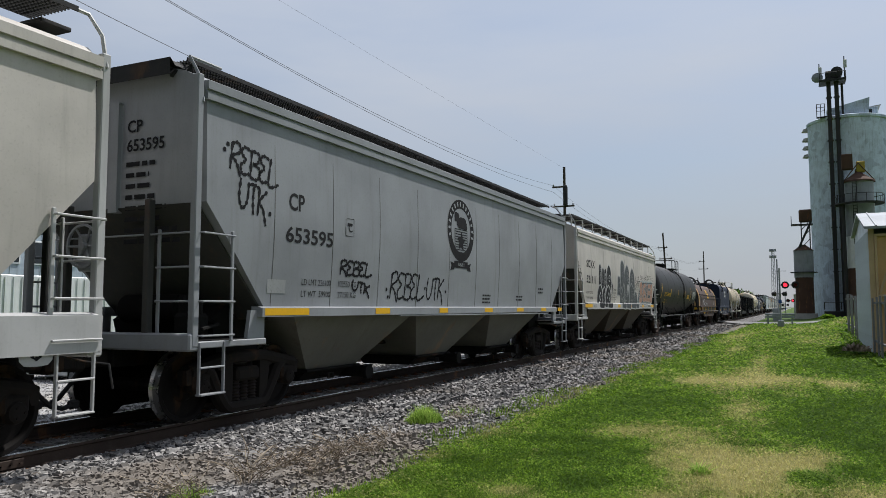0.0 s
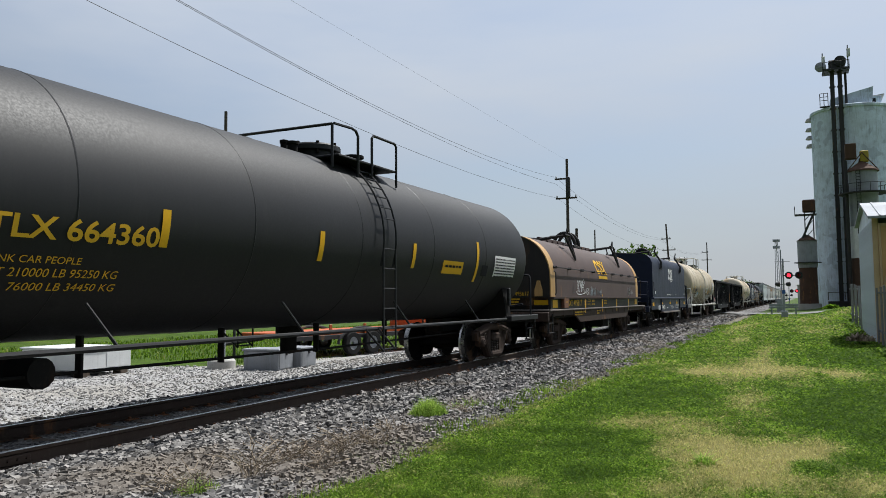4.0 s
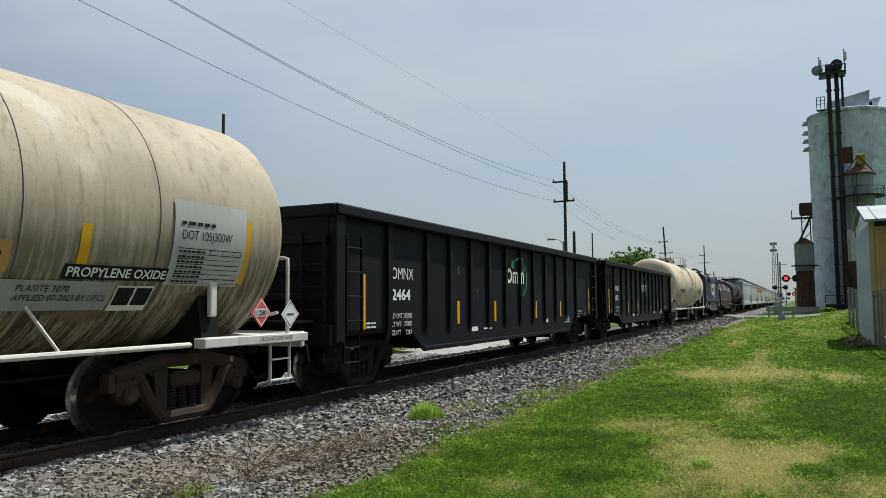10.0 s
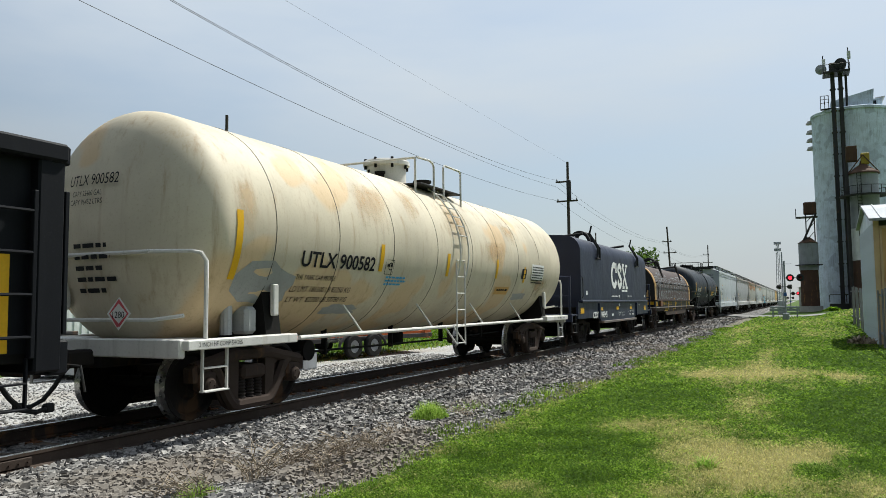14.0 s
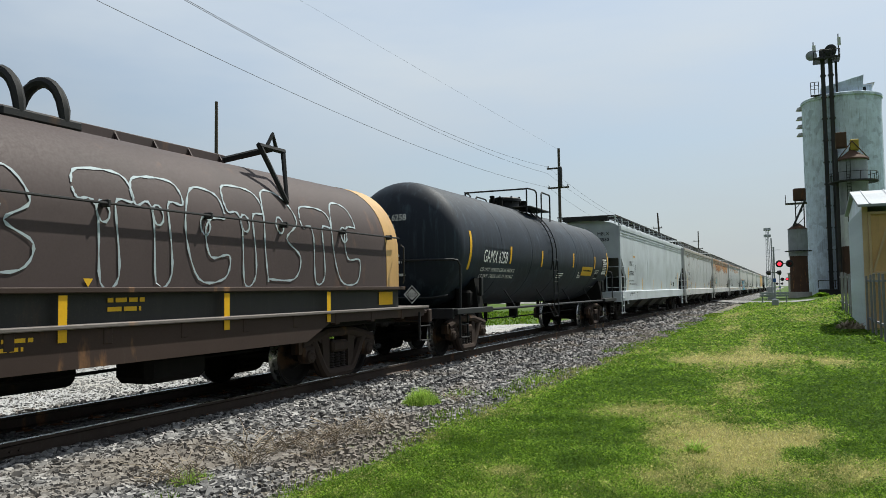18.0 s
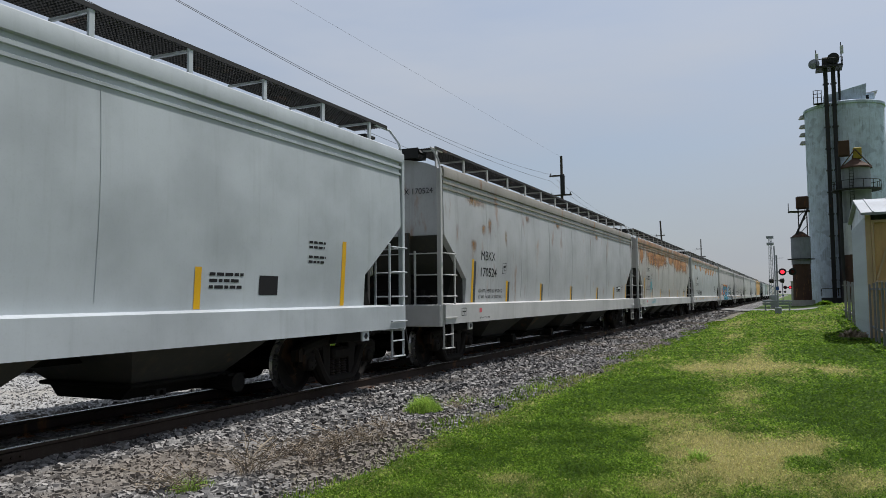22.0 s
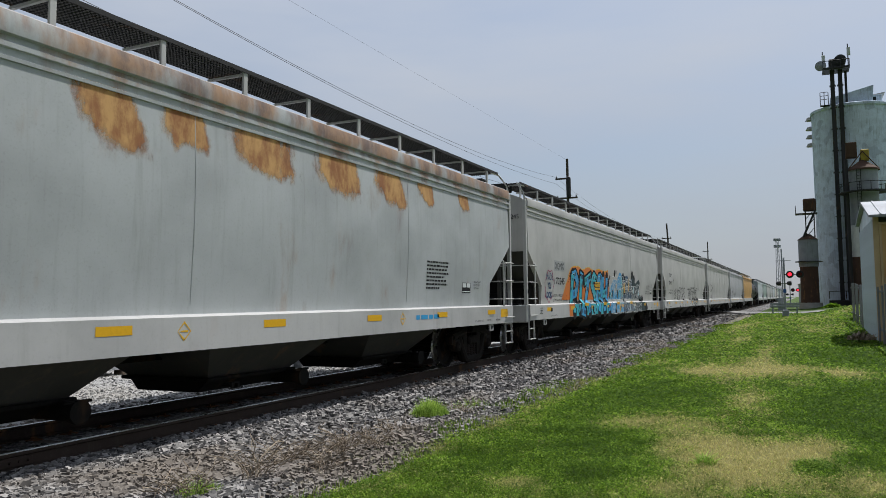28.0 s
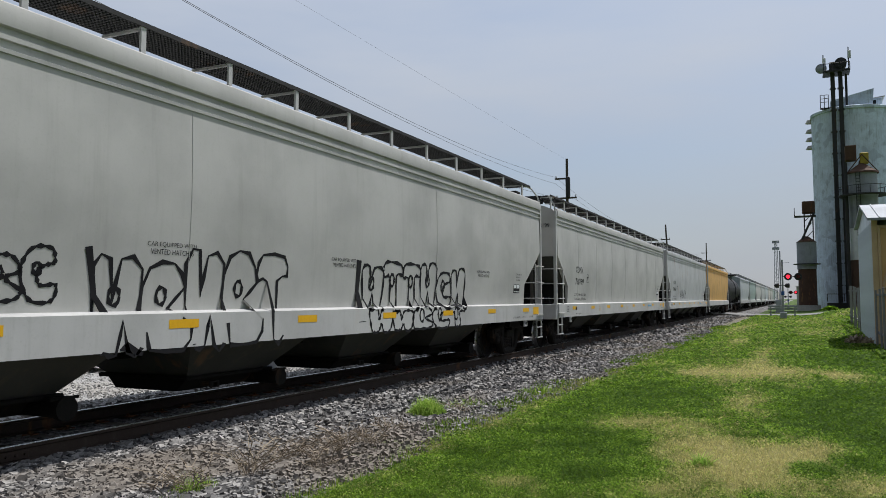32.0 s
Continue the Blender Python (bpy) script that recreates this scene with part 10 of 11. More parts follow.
        def head(u, v):
            r = min(1.0, math.hypot(u, v - TANK_Z) / TANK_R)
            return (u, -half - 0.68 * math.sqrt(1 - r * r) - 0.035, v)
        fit_say(car, mark_ + " " + num, -0.55, 0.35, 3.0, 3.14, head, ink)
        fit_say(car, "CAPY 25460 GAL", -0.45, 0.1, 2.86, 2.93, head, ink)
        fit_say(car, "CAPY 96452 LTRS", -0.48, 0.12, 2.75, 2.82, head, ink)
        bars(car, -0.4, 2.2, [0.6, 0.65, 0.5, 0.7, 0.5], 0.07, head, ink, 2.0)
    return deco


def deco_gon(num, sh=0.0):
    def deco(car, put, half):
        fit_say(car, "OMNX", 1.97, 2.80, 1.90, 2.11, put, M_CHALK)
        fit_say(car, num, 1.97, 2.68, 1.52, 1.73, put, M_CHALK, 0.03)
        for k, tx in enumerate(("LD LMT 215600", "LT WT   70400", "CU FT     3267")):
            fit_say(car, tx, 1.97, 2.74, 1.20 - 0.15 * k, 1.29 - 0.15 * k, put, M_CHALK)
        for u, z, h in ((0.95, 1.04, 0.92), (4.62, 1.03, 0.48), (6.78, 1.03, 0.48), (9.9, 1.04, 0.47), (12.28, 1.04, 0.46), (15.75, 1.05, 0.9)):
            u += sh if u > 4 else 0
            mark(car, u, u + 0.12, z, z + h, put, M_YELLOW, label="upright yellow reflector", nv=1)
        ribs = [u * half / 8.2 for u in SIDE_POSTS]

        def on_ribs(name, vs, fs, material, label=""):
            """Faces painted on the sheet, or on a post where one stands."""
            s = Shape()
            for f in fs:
                q = [vs[i] for i in f]
                cu_ = sum(a[0] for a in q) / len(q)
                x = 1.490 if any(abs(cu_ - r) < 0.075 for r in ribs) else 1.428
                s.add([(x, a[0] - half, a[1]) for a in q], [tuple(range(len(q)))])
            part(name, s.mesh(name, material), None, car, label)
        cu, cv = 8.12 + sh, 2.12
        arc = [(cu + 0.45 + 0.62 * math.cos(a), cv - 0.03 + 0.5 * math.sin(a)) for a in [radians(140 - 4.25 * k) for k in range(51)]]
        a, b = ribbon([arc], 0.042, 0.0)
        on_ribs("emblem_swoosh", a, b, M_GREEN, "green curved arrow emblem")
        on_ribs("emblem_swoosh", [(cu - 0.17, cv + 0.24), (cu + 0.10, cv + 0.20), (cu - 0.02, cv + 0.44)], [(0, 1, 2)], M_GREEN)
        o = [(cu - 0.28 + 0.155 * math.cos(6.2832 * k / 40), cv + 0.02 + 0.15 * math.sin(6.2832 * k / 40)) for k in range(41)]
        a, b = ribbon([o], 0.085, 0.0)
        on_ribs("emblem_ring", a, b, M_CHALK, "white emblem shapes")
        stems = (0.0, 0.17, 0.34, 0.47, 0.64, 0.80)
        for du in stems:
            a, b = patch(cu + du - 0.035, cu + du + 0.035, cv - 0.165, cv + 0.07 + (0.03 if du in (0.0, 0.47, 0.80) else 0.0), 2, 4)
            on_ribs("emblem_bar", a, b, M_CHALK)
        for du in (0.0, 0.17, 0.47):
            bow = [(cu + du + 0.085 - 0.085 * math.cos(math.pi * k / 16), cv + 0.03 + 0.075 * math.sin(math.pi * k / 16)) for k in range(17)]
            a, b = ribbon([bow], 0.066, 0.0)
            on_ribs("emblem_arch", a, b, M_CHALK)
        a, b = blob(cu + 0.75, cv + 0.14, 0.11, 0.10, 2, 16, 0.02)
        on_ribs("emblem_swoosh", a, b, M_GREEN)
        mark(car, 5.6, 5.95, 0.84, 0.94, put, M_PLACARD, "data_panel", nv=1)
        bars(car, 6.3, 0.86, [0.5], 0.05, put, M_CHALK)
        mark(car, 11.0, 11.25, 0.9, 1.0, put, M_PLACARD, "data_panel", nv=1)
        bars(car, 13.0, 1.0, [0.5, 0.5, 0.5], 0.05, put, M_CHALK)
        bars(car, 1.1, 1.12, [0.3, 0.3], 0.04, put, M_CHALK)
        fit_say(car, "OMNX " + num, 0.2, 1.15, 2.86, 2.97, lambda u, v: (u, -half - 0.012, v), M_CHALK, 0.01)
        fit_say(car, "LIFT AND", 15.35, 15.55, 1.10, 1.14, put, M_CHALK)
        fit_say(car, "JACK HERE", 15.35, 15.55, 1.03, 1.07, put, M_CHALK)
        fit_say(car, "EXTERIOR PAINT", 14.5, 15.0, 1.15, 1.20, put, M_CHALK)
        fit_say(car, "W-H# 62-11605", 14.5, 14.95, 1.06, 1.11, put, M_CHALK)
        fit_say(car, "BLT-07-2023", 14.5, 14.75, 0.98, 1.02, put, M_CHALK)
        fit_say(car, num, -0.35, 0.05, 2.62, 2.74, lambda u, v: (u, -half - 0.008, v), M_CHALK)
        rng = random.Random(int(num))
        for _ in range(9):
            u, v = rng.uniform(1, 15), rng.uniform(1.2, 2.6)
            tag(car, [[(u, v), (u + rng.uniform(-.05, .05), v - 0.08), (u + rng.uniform(-.05, .05), v - 0.2)]], 0.012, put, M_HATCH, "pale scratch")
    return deco


def block_logo(car, u, v, w, h, put, material, name, label):
    """Three heavy slab shapes standing for a railway's emblem, in a box w by h."""
    k = w / 2.75
    c = [(u + 0.5 * k + 0.38 * k * math.cos(a), v + h * 0.5 + 0.40 * h * math.sin(a)) for a in [radians(40 + 12 * q) for q in range(25)]]
    a, b = ribbon([c], h * 0.24, 0.0)
    lay(name, a, b, put, material, car, label)
    mark(car, u + 0.72 * k, u + 0.92 * k, v + 0.6 * h, v + 0.98 * h, put, material, name, nv=2)
    x = u + k * 0.98
    s = curve_through([(x + 0.72 * k, v + 0.72 * h), (x + 0.42 * k, v + 0.90 * h), (x + 0.16 * k, v + 0.72 * h), (x + 0.45 * k, v + 0.50 * h), (x + 0.70 * k, v + 0.28 * h), (x + 0.40 * k, v + 0.08 * h), (x + 0.10 * k, v + 0.28 * h)], 12)
    a, b = ribbon([s], h * 0.24, 0.0)
    lay(name, a, b, lambda p, q: put(p, q, 0.012), material, car, label)
    x = u + k * 1.82
    a, b = ribbon([[(x + 0.08 * k, v + h * 0.97), (x + k * 0.42, v + h * 0.5), (x + k * 0.8, v + 0.03 * h)]], h * 0.22, 0.0)
    lay(name, a, b, lambda p, q: put(p, q, 0.014), material, car, label)
    a, b = ribbon([[(x + k * 0.8, v + h * 0.97), (x + k * 0.42, v + h * 0.5), (x + 0.05 * k, v + 0.03 * h)]], h * 0.14, 0.0)
    lay(name, a, b, lambda p, q: put(p, q, 0.017), material, car, label)
    for du in (0.0, 0.58):
        mark(car, x + du * k, x + (du + 0.36) * k, v + 0.9 * h, v + h, lambda p, q: put(p, q, 0.02), material, name, nv=1)
        mark(car, x + du * k, x + (du + 0.36) * k, v, v + 0.1 * h, lambda p, q: put(p, q, 0.02), material, name, nv=1)


def deco_brown(num, tags, logo, outlines=()):
    def deco(car, put, half):
        if logo:
            block_logo(car, 5.74, 2.38, 1.5, 0.5, put, M_GOLD, "emblem", "yellow railway emblem")
            mark(car, 5.92, 7.27, 2.20, 2.31, put, M_GOLD, "emblem_bar", nv=1)
        for (u, v, w, h, n, sd, m_, th) in tags:
            tag(car, scrawl(u, v, w, h, n, sd), th, put, m_, "pale spray scrawl")
        if logo:
            ring_ = lambda u, v, r: [(u + r * math.cos(6.2832 * k / 24), v + r * math.sin(6.2832 * k / 24)) for k in range(25)]
            tag(car, [ring_(2.5, 1.86, 0.19), [(2.5, 2.05), (2.5, 1.67)], [(2.5, 1.86), (2.37, 1.72)], [(2.5, 1.86), (2.63, 1.72)]], 0.022, put, M_SPRAYG, "grey spray peace sign")
            tag(car, handstyle("IOMAR", 2.85, 1.70, 0.95, 0.40, 0.03, 0.0) + [curve_through([(2.8, 1.72), (3.1, 1.62), (3.9, 1.68), (4.0, 1.8)], 5)], 0.035, put, M_SPRAYW, "white spray scrawl")
            tag(car, handstyle("AERO", 4.02, 1.62, 0.44, 0.21, 0.02), 0.02, put, M_SPRAYW, "white spray scrawl")
        for (u, v, w, h, n, sd) in outlines:
            tag(car, bubbles(u, v, w, h, n, sd), 0.034, put, M_SPRAYP, "pale blue spray outlines")
        low = lambda u, v: (1.395, u - half, v)
        fit_say(car, "CSXT " + num, 1.52, 3.42, 1.25, 1.45, low, M_GOLD, 0.015)
        fit_say(car, "LD LMT 225200", 3.75, 4.6, 1.38, 1.45, low, M_GOLD)
        fit_say(car, "LT WT   60800", 3.75, 4.6, 1.26, 1.33, low, M_GOLD)
        bars(car, 4.8, 1.38, [0.4, 0.35], 0.07, low, M_GOLD)
        bars(car, 6.6, 1.38, [0.5, 0.45], 0.06, low, M_GOLD)
        side = lambda u, v: (1.466, u - half, v)
        for u in (0.15, 2 * half - 0.75):
            mark(car, u, u + 0.5, 1.22, 1.45, lambda a, b: (1.392, a - half, b), M_YELLOW, label="yellow reflector panel", nv=1)
        for u in (3.52, 5.95, 8.3, 10.6):
            mark(car, u, u + 0.1, 1.0, 1.46, lambda a, b: (1.478, a - half, b), M_YELLOW, label="upright yellow reflector", nv=1)
        bars(car, 2.3, 1.03, [1.2, 1.1], 0.05, side, M_GOLD)
        bars(car, 5.2, 1.03, [0.5, 0.4], 0.05, side, M_GOLD)
        lay("warning_triangle", [(6.3, 1.63), (6.42, 1.63), (6.36, 1.52 + 0.02)], [(0, 1, 2)], put, M_GOLD, car)
        hd_ = lambda u, v: (u, -half - 0.02, v)
        if logo:
            fit_say(car, "CSXT", -0.42, 0.30, 2.72, 2.94, hd_, M_CHALK, 0.01)
        else:
            fit_say(car, "CSXT 495725-495924", -0.42, 0.62, 2.86, 2.96, hd_, M_GOLD)
        bars(car, -1.05, 1.42, [0.5, 0.6, 0.45, 0.65], 0.05, hd_, M_DECK)
        bars(car, 0.0, 1.46, [0.45, 0.4, 0.4], 0.05, hd_, M_GOLD)
        part("corner_guide", Shape().prism([(0.92, 1.56), (1.14, 1.56), (1.14, 1.75), (1.07, 2.02), (1.0, 2.02), (0.92, 1.75)], 'y', -half - 0.10, -half - 0.02), M_TAN, car, "tan corner guide")
        lift = lambda u, v: (1.51, u - half, v)
        fit_say(car, "LIFT HERE", 1.12, 1.38, 1.36, 1.41, lift, M_GOLD)
        fit_say(car, "CSXT   " + num, -0.2, 0.72, 1.58, 1.70, hd_, M_GOLD)
        bk = lambda u, v: (u, -half + 0.055, v)
        bars(car, -0.2, 1.45, [0.5, 0.55, 0.45], 0.05, bk, M_GOLD)
        mark(car, 0.85, 1.30, 1.22, 1.45, bk, M_YELLOW, nv=1)
    return deco


def deco_navy(num, big):
    def deco(car, put, half):
        if big:
            block_logo(car, 4.35, 1.98, 2.95, 1.0, put, M_CHALK, "emblem", "large white railway emblem")
            bars(car, 6.2, 1.86, [1.1], 0.1, put, M_CHALK)
        else:
            block_logo(car, 4.9, 2.48, 1.45, 0.6, put, M_CHALK, "emblem", "white railway emblem")
            bars(car, 5.75, 2.38, [0.55], 0.06, put, M_CHALK)
        low = lambda u, v: (1.485, u - half, v)
        fit_say(car, "CSXT " + num, 1.51, 3.61, 0.90, 1.12, low, M_CHALK, 0.02)
        for u in (-0.1, 2.53, 5.2, 7.75, 10.85):
            mark(car, u, u + 0.44, 1.16 if u > 0 and u < 10 else 1.09, 1.28, lambda a, b: (1.482, a - half, b), M_YELLOW, label="yellow reflector panel", nv=1)
        fit_say(car, "LD LMT  229100", 7.5, 8.5, 1.04, 1.12, low, M_CHALK)
        fit_say(car, "LT WT    56900", 7.5, 8.5, 0.90, 0.98, low, M_CHALK)
        fit_say(car, "40-84 IN", 5.5, 5.95, 1.0, 1.07, low, M_CHALK)
        fit_say(car, "COIL", 5.6, 5.85, 0.90, 0.97, low, M_CHALK)
        fit_say(car, "MAX COIL", 6.1, 6.6, 1.0, 1.07, low, M_CHALK)
        fit_say(car, "TEMP 250 F", 6.1, 6.65, 0.90, 0.97, low, M_CHALK)
        fit_say(car, "40-78 IN", 7.7, 8.1, 1.3, 1.36, low, M_CHALK)
        fit_say(car, "40-40 IN", 9.6, 10.0, 1.3, 1.36, low, M_CHALK)
        mark(car, 4.4, 4.65, 0.94, 1.02, low, M_PLACARD, "data_panel", nv=1)
        lay("warning_triangle", [(5.58, 1.3), (5.8, 1.3), (5.69, 1.43)], [(0, 1, 2)], low, M_CHALK, car)
        lay("warning_triangle", [(5.58, 1.72), (5.8, 1.72), (5.69, 1.6)], [(0, 1, 2)], put, M_CHALK, car)
        bars(car, 4.4, 1.66, [1.0], 0.05, put, M_CHALK)
        fit_say(car, "EX H (CAR WITH COVER)", 7.3, 7.85, 1.655, 1.72, put, M_CHALK)
        fit_say(car, "14-5", 7.93, 8.1, 1.655, 1.72, put, M_CHALK)
        mark(car, 0.6, 0.8, 1.7, 1.84, put, M_PLACARD, "data_panel", nv=1)
        mark(car, 11.0, 11.15, 1.66, 1.76, put, M_PLACARD, "data_panel", nv=1)
        hd_ = lambda u, v: (u, -half - 0.008, v)
        fit_say(car, "CSXT", -0.1, 0.42, 2.62, 2.84, hd_, M_CHALK, 0.01)
        fit_say(car, "499275-499574", -0.2, 0.58, 2.36, 2.47, hd_, M_CHALK)
        mark(car, 0.05, 0.3, 1.45 + 0.12, 1.7, hd_, M_PLACARD, "data_panel", nv=1)
        fit_say(car, "CSXT " + num, -0.1, 0.85, 1.20, 1.34, lambda u, v: (u, -half + 0.055, v), M_CHALK)
        for u in (-1.2, 0.5):
            mark(car, u, u + 0.3, 1.1, 1.16, lambda a, b: (a, -half - 1.23, b - 0.2), M_YELLOW, nv=1)
    return deco


def diamond(car, u, v, r_, put, material, edge, text=""):
    """A square placard standing on its corner."""
    p = [(u + r_ * c, v + r_ * d) for c, d in ((0, -1), (1, 0), (0, 1), (-1, 0))]
    ob = lay("placard", p, [(0, 1, 2, 3)], put, material, car, "diamond hazard placard")
    a, b = ribbon([[(u + 0.84 * r_ * c, v + 0.84 * r_ * d) for c, d in ((0, -1), (1, 0), (0, 1), (-1, 0), (0, -1))]], 0.018)
    lay("placard_line", a, b, lambda x, y: put(x, y, 0.006), edge, car)
    if text:
        mark(car, u - 0.6 * r_, u + 0.6 * r_, v - 0.26 * r_, v + 0.26 * r_, lambda x, y: put(x, y, 0.006), M_PLACARD, "placard_label", nv=1)
        fit_say(car, text, u - 0.5 * r_, u + 0.5 * r_, v - 0.2 * r_, v + 0.2 * r_, lambda x, y: put(x, y, 0.010), M_INK, 0.02)
    else:
        mark(car, u - 0.4 * r_, u + 0.4 * r_, v - 0.05 * r_, v + 0.05 * r_, lambda x, y: put(x, y, 0.006), M_INK, "placard_line", nv=1)
    return ob


def rear_marks(base):
    """Adds the tail panel, product name and lining data of the dirty tank car."""
    def deco(car, put, half):
        base(car, put, half)
        up = lambda k: (lambda u, v: put(u, v, k))
        mark(car, 12.40, 13.62, 1.76, 2.76, up(0.014), M_OFFWHITE_SILL, "test_panel", "large white test data panel", nv=8)
        fit_say(car, "DOT 105J300W", 12.52, 13.35, 2.28, 2.42, up(0.020), M_INK, 0.02)
        bars(car, 12.5, 2.48, [0.55], 0.05, up(0.020), M_INK)
        rows_ = [1.79 + 0.06 * k for k in range(8)]
        a, b = ribbon([[(12.48, v), (13.55, v)] for v in rows_] + [[(u, 1.79), (u, 2.21)] for u in (12.48, 13.0, 13.22, 13.4, 13.55)], 0.010)
        lay("panel_lines", a, b, up(0.020), M_INK, car)
        for v in rows_[:-1]:
            bars(car, 12.5, v + 0.015, [0.42], 0.028, up(0.020), M_INK)
        mark(car, 11.08, 12.42, 1.80, 1.96, up(0.014), M_INK, "product_panel", "black panel with white product name", nv=2)
        fit_say(car, "PROPYLENE OXIDE", 11.12, 12.39, 1.83, 1.935, up(0.020), M_CHALK, 0.02)
        mark(car, 9.6, 11.76, 1.43, 1.78, up(0.012), M_HATCH, "overpaint_patch", "grey repainted patch", nv=3)
        fit_say(car, "PLASITE 3070", 10.66, 11.22, 1.66, 1.73, up(0.020), M_INK)
        fit_say(car, "APPLIED 07-2023 BY UTCL", 10.66, 11.70, 1.555, 1.625, up(0.020), M_INK)
        mark(car, 11.79, 12.30, 1.42, 1.74, up(0.014), M_CHALK, "data_panel", nv=2)
        mark(car, 11.81, 12.03, 1.50, 1.72, up(0.020), M_INK, "data_panel", nv=2)
        mark(car, 12.06, 12.28, 1.50, 1.72, up(0.020), M_INK, "data_panel", nv=2)
        side = lambda u, v, k=0.0: (1.60 + k, u - half, v)
        diamond(car, 13.91, 1.36, 0.20, side, M_PINK, M_PLACARD, "1280")
        diamond(car, 14.53, 1.33, 0.20, side, M_PLACARD, M_INK)
    return deco


W = "pale worn steel covered hopper car on the track"
TRAIN.append(hopper(-9.0, 7.35, M_H_WARM, "warm white covered hopper car with sloped ends", 3, sill_z=(1.02, 1.42), walk_z=4.54, ribbed=False, deco=deco_warm))
TRAIN.append(hopper(8.72, 24.6, M_H_CP, "grey covered hopper with a black round emblem", 3, M_H_CP, (1.34, 1.48), 11, False, seam_m=M_HATCH_DARK, up=0.19, walk_x=1.05, walk_z=4.58, ribbed=False, end_z=1.0, deco=deco_grey))
TRAIN.append(hopper(26.0, 41.4, M_H_WARM, "warm white covered hopper with grey and orange spray paint", 3, sill_z=(1.40, 1.63), end_z=1.08, walk_z=4.54, ribbed=False, deco=deco_warm))
TRAIN.append(tank_car(43.0, 59.15, M_BLACKTANK, "black tank car with yellow stencils", M_BLACKTANK, M_BLACKTANK, lad=0.75, deco=deco_tank("UTLX", "664360", M_GOLD, (1.51, 3.77, 2.07, 2.30), (1.6, 3.35, 1.68, 1.52), ((0.47, 1.84, 0.91), (3.78, 2.08, 0.43), (6.85, 2.06, 0.45), (9.85, 2.06, 0.46), (12.9, 1.85, 0.9)), (11.2, 12.2, 2.0, 2.27), (14.0, 15.4, 2.0, 2.5), "3082", ("210000 LB 95250 KG", "76000 LB 34450 KG"), None, None, (1.55, 2.85, 1.83))))
TRAIN.append(coil_car(61.70, 74.85, 'round', "coil car with a brown hood and tan end bands", deco_brown("495617", (
    (4.65, 1.60, 0.72, 0.25, 6, 64, M_SPRAYP, 0.035), (5.65, 1.60, 0.6, 0.17, 5, 66, M_SPRAYP, 0.03), (10.9, 1.62, 0.6, 0.3, 4, 65, M_HATCH, 0.03), (11.6, 1.62, 0.4, 0.25, 2, 67, M_HATCH, 0.03)), True)))
TRAIN.append(coil_car(78.2, 89.7, 'square', "navy blue coil car with a smooth rounded hood", deco_navy("499471", False)))
TRAIN.append(tank_car(92.95, 107.2, M_CREAM_DIRTY, "dirty cream tank car streaked with grime", M_WHITE, M_WHITE, lad=-0.42, rad=1.58, cz=2.44, dome=True, deco=stained(rear_marks(deco_tank("UTLX", "900541", M_INK, (0.66, 2.72, 2.0, 2.24), (0.8, 2.8, 1.83, 1.66), ((0.1, 1.8, 0.9), (1.42, 1.98, 0.44), (4.35, 1.99, 0.42), (8.0, 1.99, 0.41), (11.2, 1.95, 0.42), (13.6, 1.8, 0.8)), (9.64, 10.5, 1.85, 2.15), (8.4, 9.2, 1.95, 2.3), "1280", ("180200 LB 81750 KG", "82800 LB 37550 KG"), 2.95, (4.15, 2.28), None, ((2.6, 4.2, 1.6, 1.95), (-0.1, 0.8, 1.35, 1.6), (9.8, 10.5, 1.5, 1.75)))), ((12.4, 13.8, 1.1, 1.8), (10.6, 12.4, 1.05, 1.6)), M_DRIP)))
TRAIN.append(gondola(108.7, 125.48, M_GON, "black ribbed gondola car with white stencils", deco_gon("2464", 0.2)))
TRAIN.append(gondola(126.85, 143.2, M_GON, "black ribbed gondola car with white stencils", deco_gon("2492")))
TRAIN.append(tank_car(145.5, 159.6, M_CREAM, "cream tank car with orange rust stains", M_WHITE, M_WHITE, lad=-0.06, rad=1.57, cz=2.50, dome=True, deco=stained(deco_tank("UTLX", "900582", M_INK, (1.52, 3.56, 2.03, 2.27), (1.47, 3.05, 1.64, 1.46), ((0.1, 1.8, 0.9), (3.7, 2.04, 0.46), (6.35, 2.03, 0.46), (9.05, 2.06, 0.44), (11.0, 2.0, 0.4)), (9.3, 10.2, 1.66, 1.86), (11.6, 12.6, 2.1, 2.5), "1280", ("181300 LB 82250 KG", "82700 LB 37750 KG"), 3.92, None, (1.49, 2.5, 1.84), ((0.25, 1.4, 1.45, 2.05), (2.6, 3.6, 1.2, 1.4), (10.7, 11.6, 1.5, 1.7))), ((2.8, 4.5, 2.6, 3.7), (4.6, 5.6, 2.9, 3.8), (6.3, 7.9, 2.5, 3.7), (7.8, 10.2, 2.3, 2.95), (0.0, 0.7, 2.2, 3.2), (9.4, 11.0, 2.9, 3.5), (11.5, 13.5, 1.5, 2.2)), M_OCHRE)))
TRAIN.append(coil_car(162.3, 173.8, 'square', "navy blue coil car with a large white emblem", deco_navy("499345", True)))
TRAIN.append(coil_car(176.85, 189.95, 'round', "coil car with a brown hood covered in pale scrawls", hood_paint=M_HOODR, deco=deco_brown("495177", (
    (0.35, 1.7, 0.3, 0.5, 4, 71, M_SPRAYG, 0.025),), False, ((0.6, 1.66, 4.2, 1.3, 7, 72), (5.0, 1.7, 0.7, 1.0, 1, 74), (6.2, 1.62, 3.8, 1.36, 5, 73), (10.1, 1.62, 1.6, 1.25, 2, 75)))))
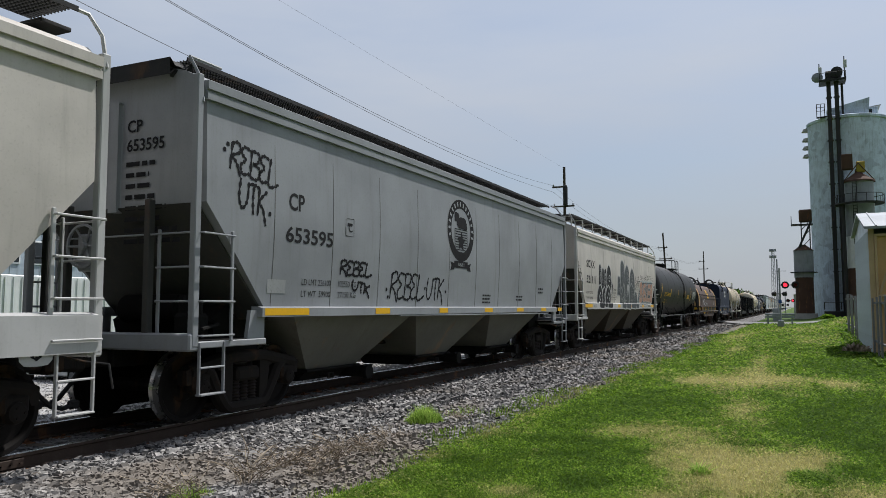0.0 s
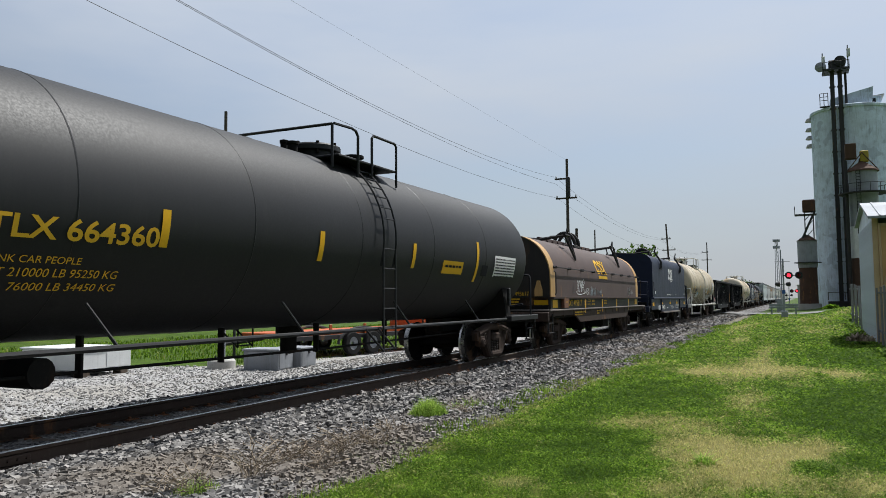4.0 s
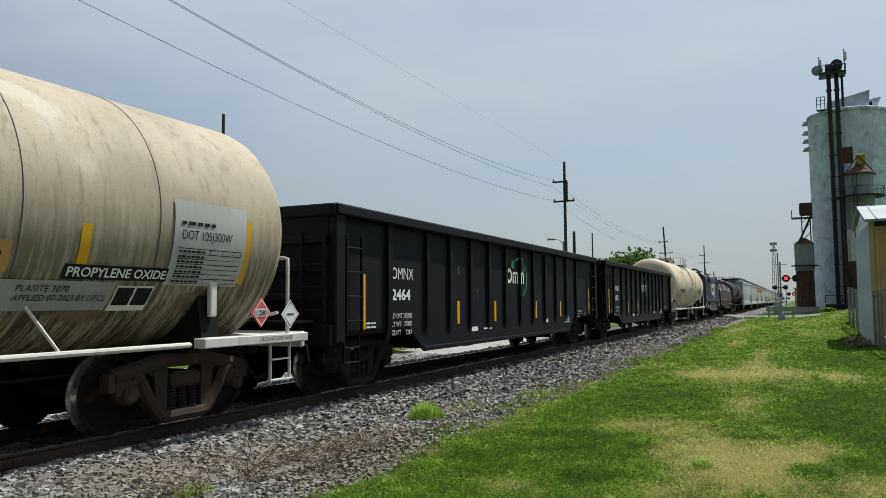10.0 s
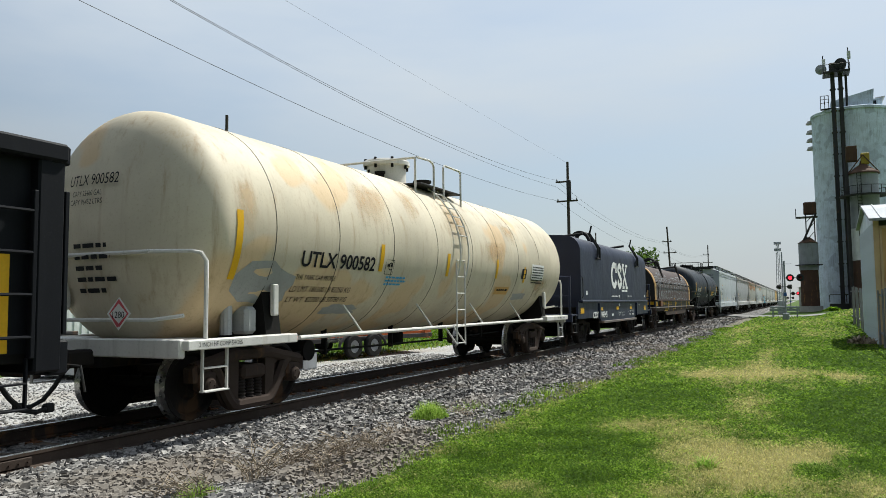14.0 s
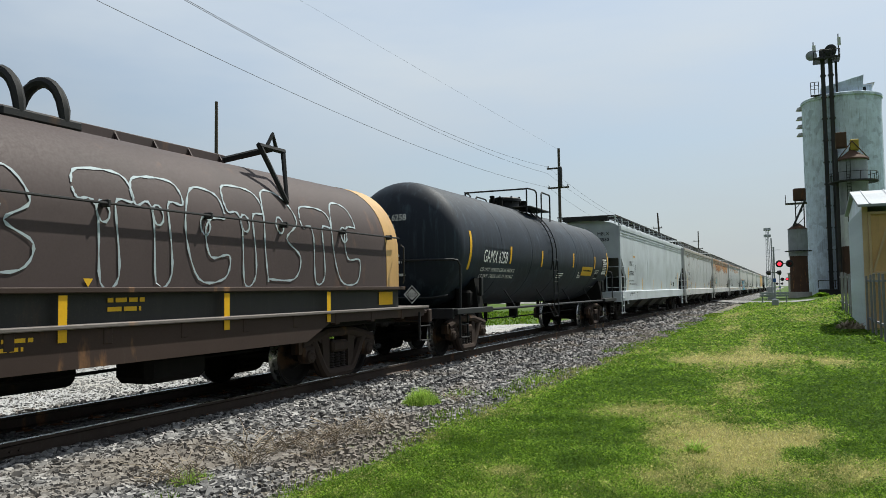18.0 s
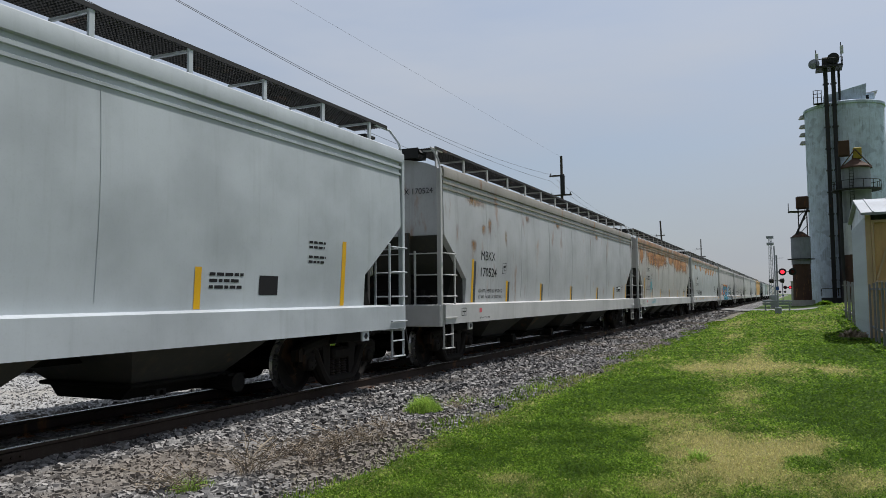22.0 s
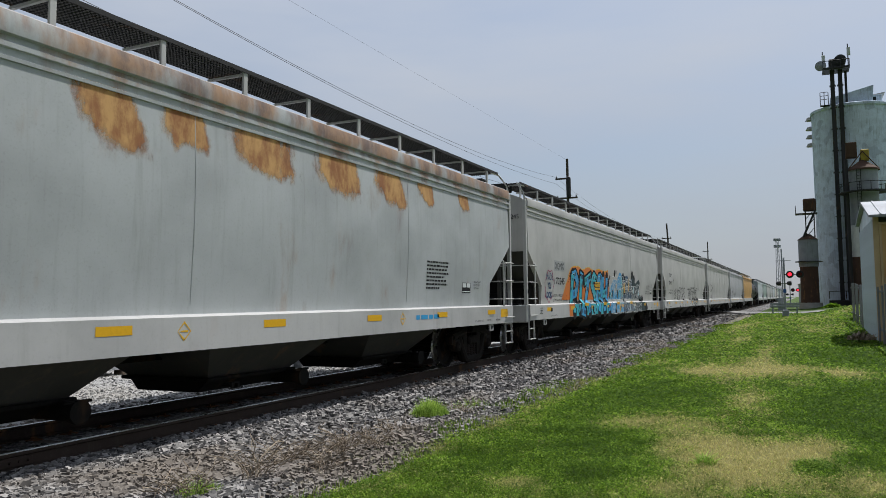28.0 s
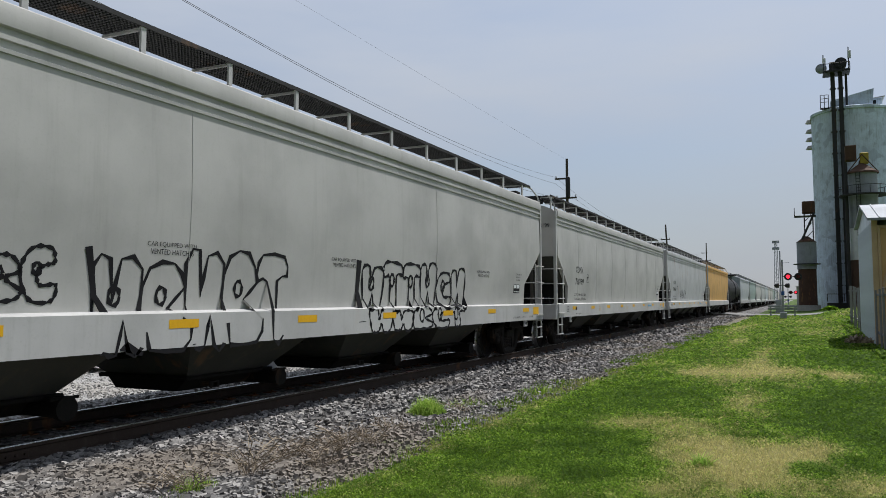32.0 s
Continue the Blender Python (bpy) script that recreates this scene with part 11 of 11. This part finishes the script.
TRAIN.append(tank_car(192.9, 207.45, M_TEALTANK, "black tank car with white stencils and blue sheen", M_BLACKTANK, M_BLACKTANK, lad=-0.53, inset=(1.05, 0.75), rad=1.45, cz=2.49, deco=deco_tank("GAMX", "6258", M_CHALK, (1.22, 2.84, 2.15, 2.45), (1.19, 3.55, 1.93, 1.76), ((0.33, 1.95, 0.88), (3.02, 2.16, 0.44), (5.72, 2.14, 0.46), (9.2, 2.2, 0.46), (12.2, 2.21, 0.45), (14.33, 1.98, 0.9)), (10.5, 12.02, 1.94, 2.26), (13.5, 14.28, 2.0, 2.58), "3257", ("189000 LBS 85 750 KG", "74000 LBS 33 550 KG"), None, None, None, ((1.2, 3.4, 2.5, 2.62),))))
TRAIN.append(hopper(209.65, 229.6, M_H_PALE, "pale blue-grey covered hopper car", 4, M_H_PALE, seams=3, deco=deco_pale("53550", "MBLX")))
TRAIN.append(hopper(231.25, 251.3, M_H_PATCH, "white covered hopper car with rust spots", 4, seams=8, chord=M_CHORD, deco=stained(deco_plastic("MBKX", "170524"), ((1.45, 1.85, 3.45, 3.75), (2.0, 2.55, 2.75, 3.2), (2.5, 2.95, 2.7, 3.4), (1.4, 2.0, 2.3, 2.8), (3.65, 3.95, 2.5, 3.2), (5.2, 5.9, 3.3, 3.7), (0.7, 3.2, 3.4, 3.72), (8.0, 9.0, 3.4, 3.72), (13.0, 14.0, 3.35, 3.72)), M_SPOT)))
TRAIN.append(hopper(252.8, 272.0, M_H_RUST, "white covered hopper streaked with heavy rust", 4, seams=8, deco=stained(deco_plastic("XOMX", "710275", "219100", "67000", True, ((3.25, 1.6, 0.8, 0.6, 4, 81, M_SPRAYT, 0.035), (3.2, 1.05, 1.2, 0.22, 4, 82, M_SPRAYT, 0.03), (6.5, 1.45, 7.0, 0.3, 14, 85, M_HATCH, 0.03)), None, (2.2, 2.63, 2.22)), ((0.2, 1.9, 2.85, 3.76), (1.7, 5.6, 2.75, 3.76), (2.9, 9.6, 2.7, 3.76), (5.6, 9.4, 2.95, 3.76), (9.0, 12.4, 3.05, 3.76), (10.6, 16.4, 2.75, 3.76), (14.0, 19.0, 2.65, 3.76)))))
TRAIN.append(hopper(273.5, 294.98, M_H_RUST2, "white covered hopper with a rust-edged top", 4, seams=4, deco=stained(deco_plastic("CBFX", "270173", "220400", "65600", False, ((5.05, 1.42, 1.9, 0.42, 9, 83, M_SPRAYK, 0.045), (4.2, 1.5, 0.6, 0.25, 6, 84, M_SPRAYK, 0.018), (5.2, 1.05, 2.2, 0.25, 8, 86, M_HATCH, 0.03)), None, (2.95, 2.58, 2.12), 1.08, 0.25), ((2.0, 3.2, 3.25, 3.74), (5.0, 6.4, 3.2, 3.74), (7.2, 8.2, 3.3, 3.74), (8.9, 9.9, 2.95, 3.74), (9.95, 11.0, 3.15, 3.74), (11.0, 12.8, 3.0, 3.74), (12.9, 14.5, 2.95, 3.74), (14.7, 16.0, 3.0, 3.74), (16.4, 17.2, 3.2, 3.74), (18.2, 19.0, 3.25, 3.74)), M_ORANGE)))
TRAIN.append(hopper(296.2, 316.4, M_H_WHITE, "white covered hopper with large blue spray paint", 4, seams=3, deco=deco_plastic("XOMX", "170245", "219900", "66100", False, (), big_colour, (2.52, 2.34, 1.90))))
TRAIN.append(hopper(317.87, 337.85, M_H_WHITE, "white covered hopper with black outlined spray paint", 4, seams=3, deco=deco_plastic("XOMX", "720413", "220000", "66000", False, (), big_outline, (2.2, 2.62, 2.2))))
TRAIN.append(hopper(339.35, 359.1, M_H_WHITE, "white covered hopper car with grey ends", 4, seams=8, deco=deco_plastic("XDMX", "718199", "219000", "66000", False)))
TRAIN.append(hopper(360.5, 380.0, M_H_PATCH, "white covered hopper car with small rust marks", 4, seams=4, full=False, deco=deco_plastic("XOMX", "720188", "219000", "66000", False, ((5, 1.5, 2.5, 0.5, 6, 88, M_SPRAYK, 0.05),))))
TRAIN.append(hopper(381.5, 400.8, M_H_TAN, "tan and white covered hopper car", 4, seams=4, full=False))
TRAIN.append(tank_car(402.6, 417.5, M_BLACKTANK, "dark distant tank car", M_BLACKTANK, M_BLACKTANK, full=False))
pos = 419.4
for k, (m_, ln) in enumerate(((M_H_PALE, 19.3), (M_H_GREEN, 18.5), (M_H_WHITE, 19.6), (M_H_PATCH, 19.3), (M_H_PALE, 19.0), (M_H_WARM, 18.0), (M_H_WHITE, 19.5), (M_H_GREEN, 19.0), (M_H_PALE, 19.3), (M_H_WHITE, 19.3), (M_H_WARM, 18.6))):
    TRAIN.append(hopper(pos, pos + ln, m_, "pale covered hopper car far back in the train", 4, seams=1, full=False))
    pos += ln + 1.5


def held(t):
    """The one short hitch in the train's run."""
    return run(t) - 0.66 * max(0.0, 1 - abs(t - 13.0) / 0.07)


def motions():
    times_ = sorted(set(k / 2 for k in range(65)) | {12.7, 12.8, 12.9, 13.1, 13.2, 13.3})
    for car, mid in TRAIN:
        walk(car, [(t, pose(TRACK, mid - held(t), RAIL)) for t in times_])
    stops = [k / 15 for k in range(481)]
    turn = [math.degrees(held(t) - run(0)) / R_WHEEL for t in stops]
    for w, a in ROLLING:
        walk(w, [(t, pose(0, a, R_WHEEL, q % 360.0)) for t, q in zip(stops, turn)])


motions()
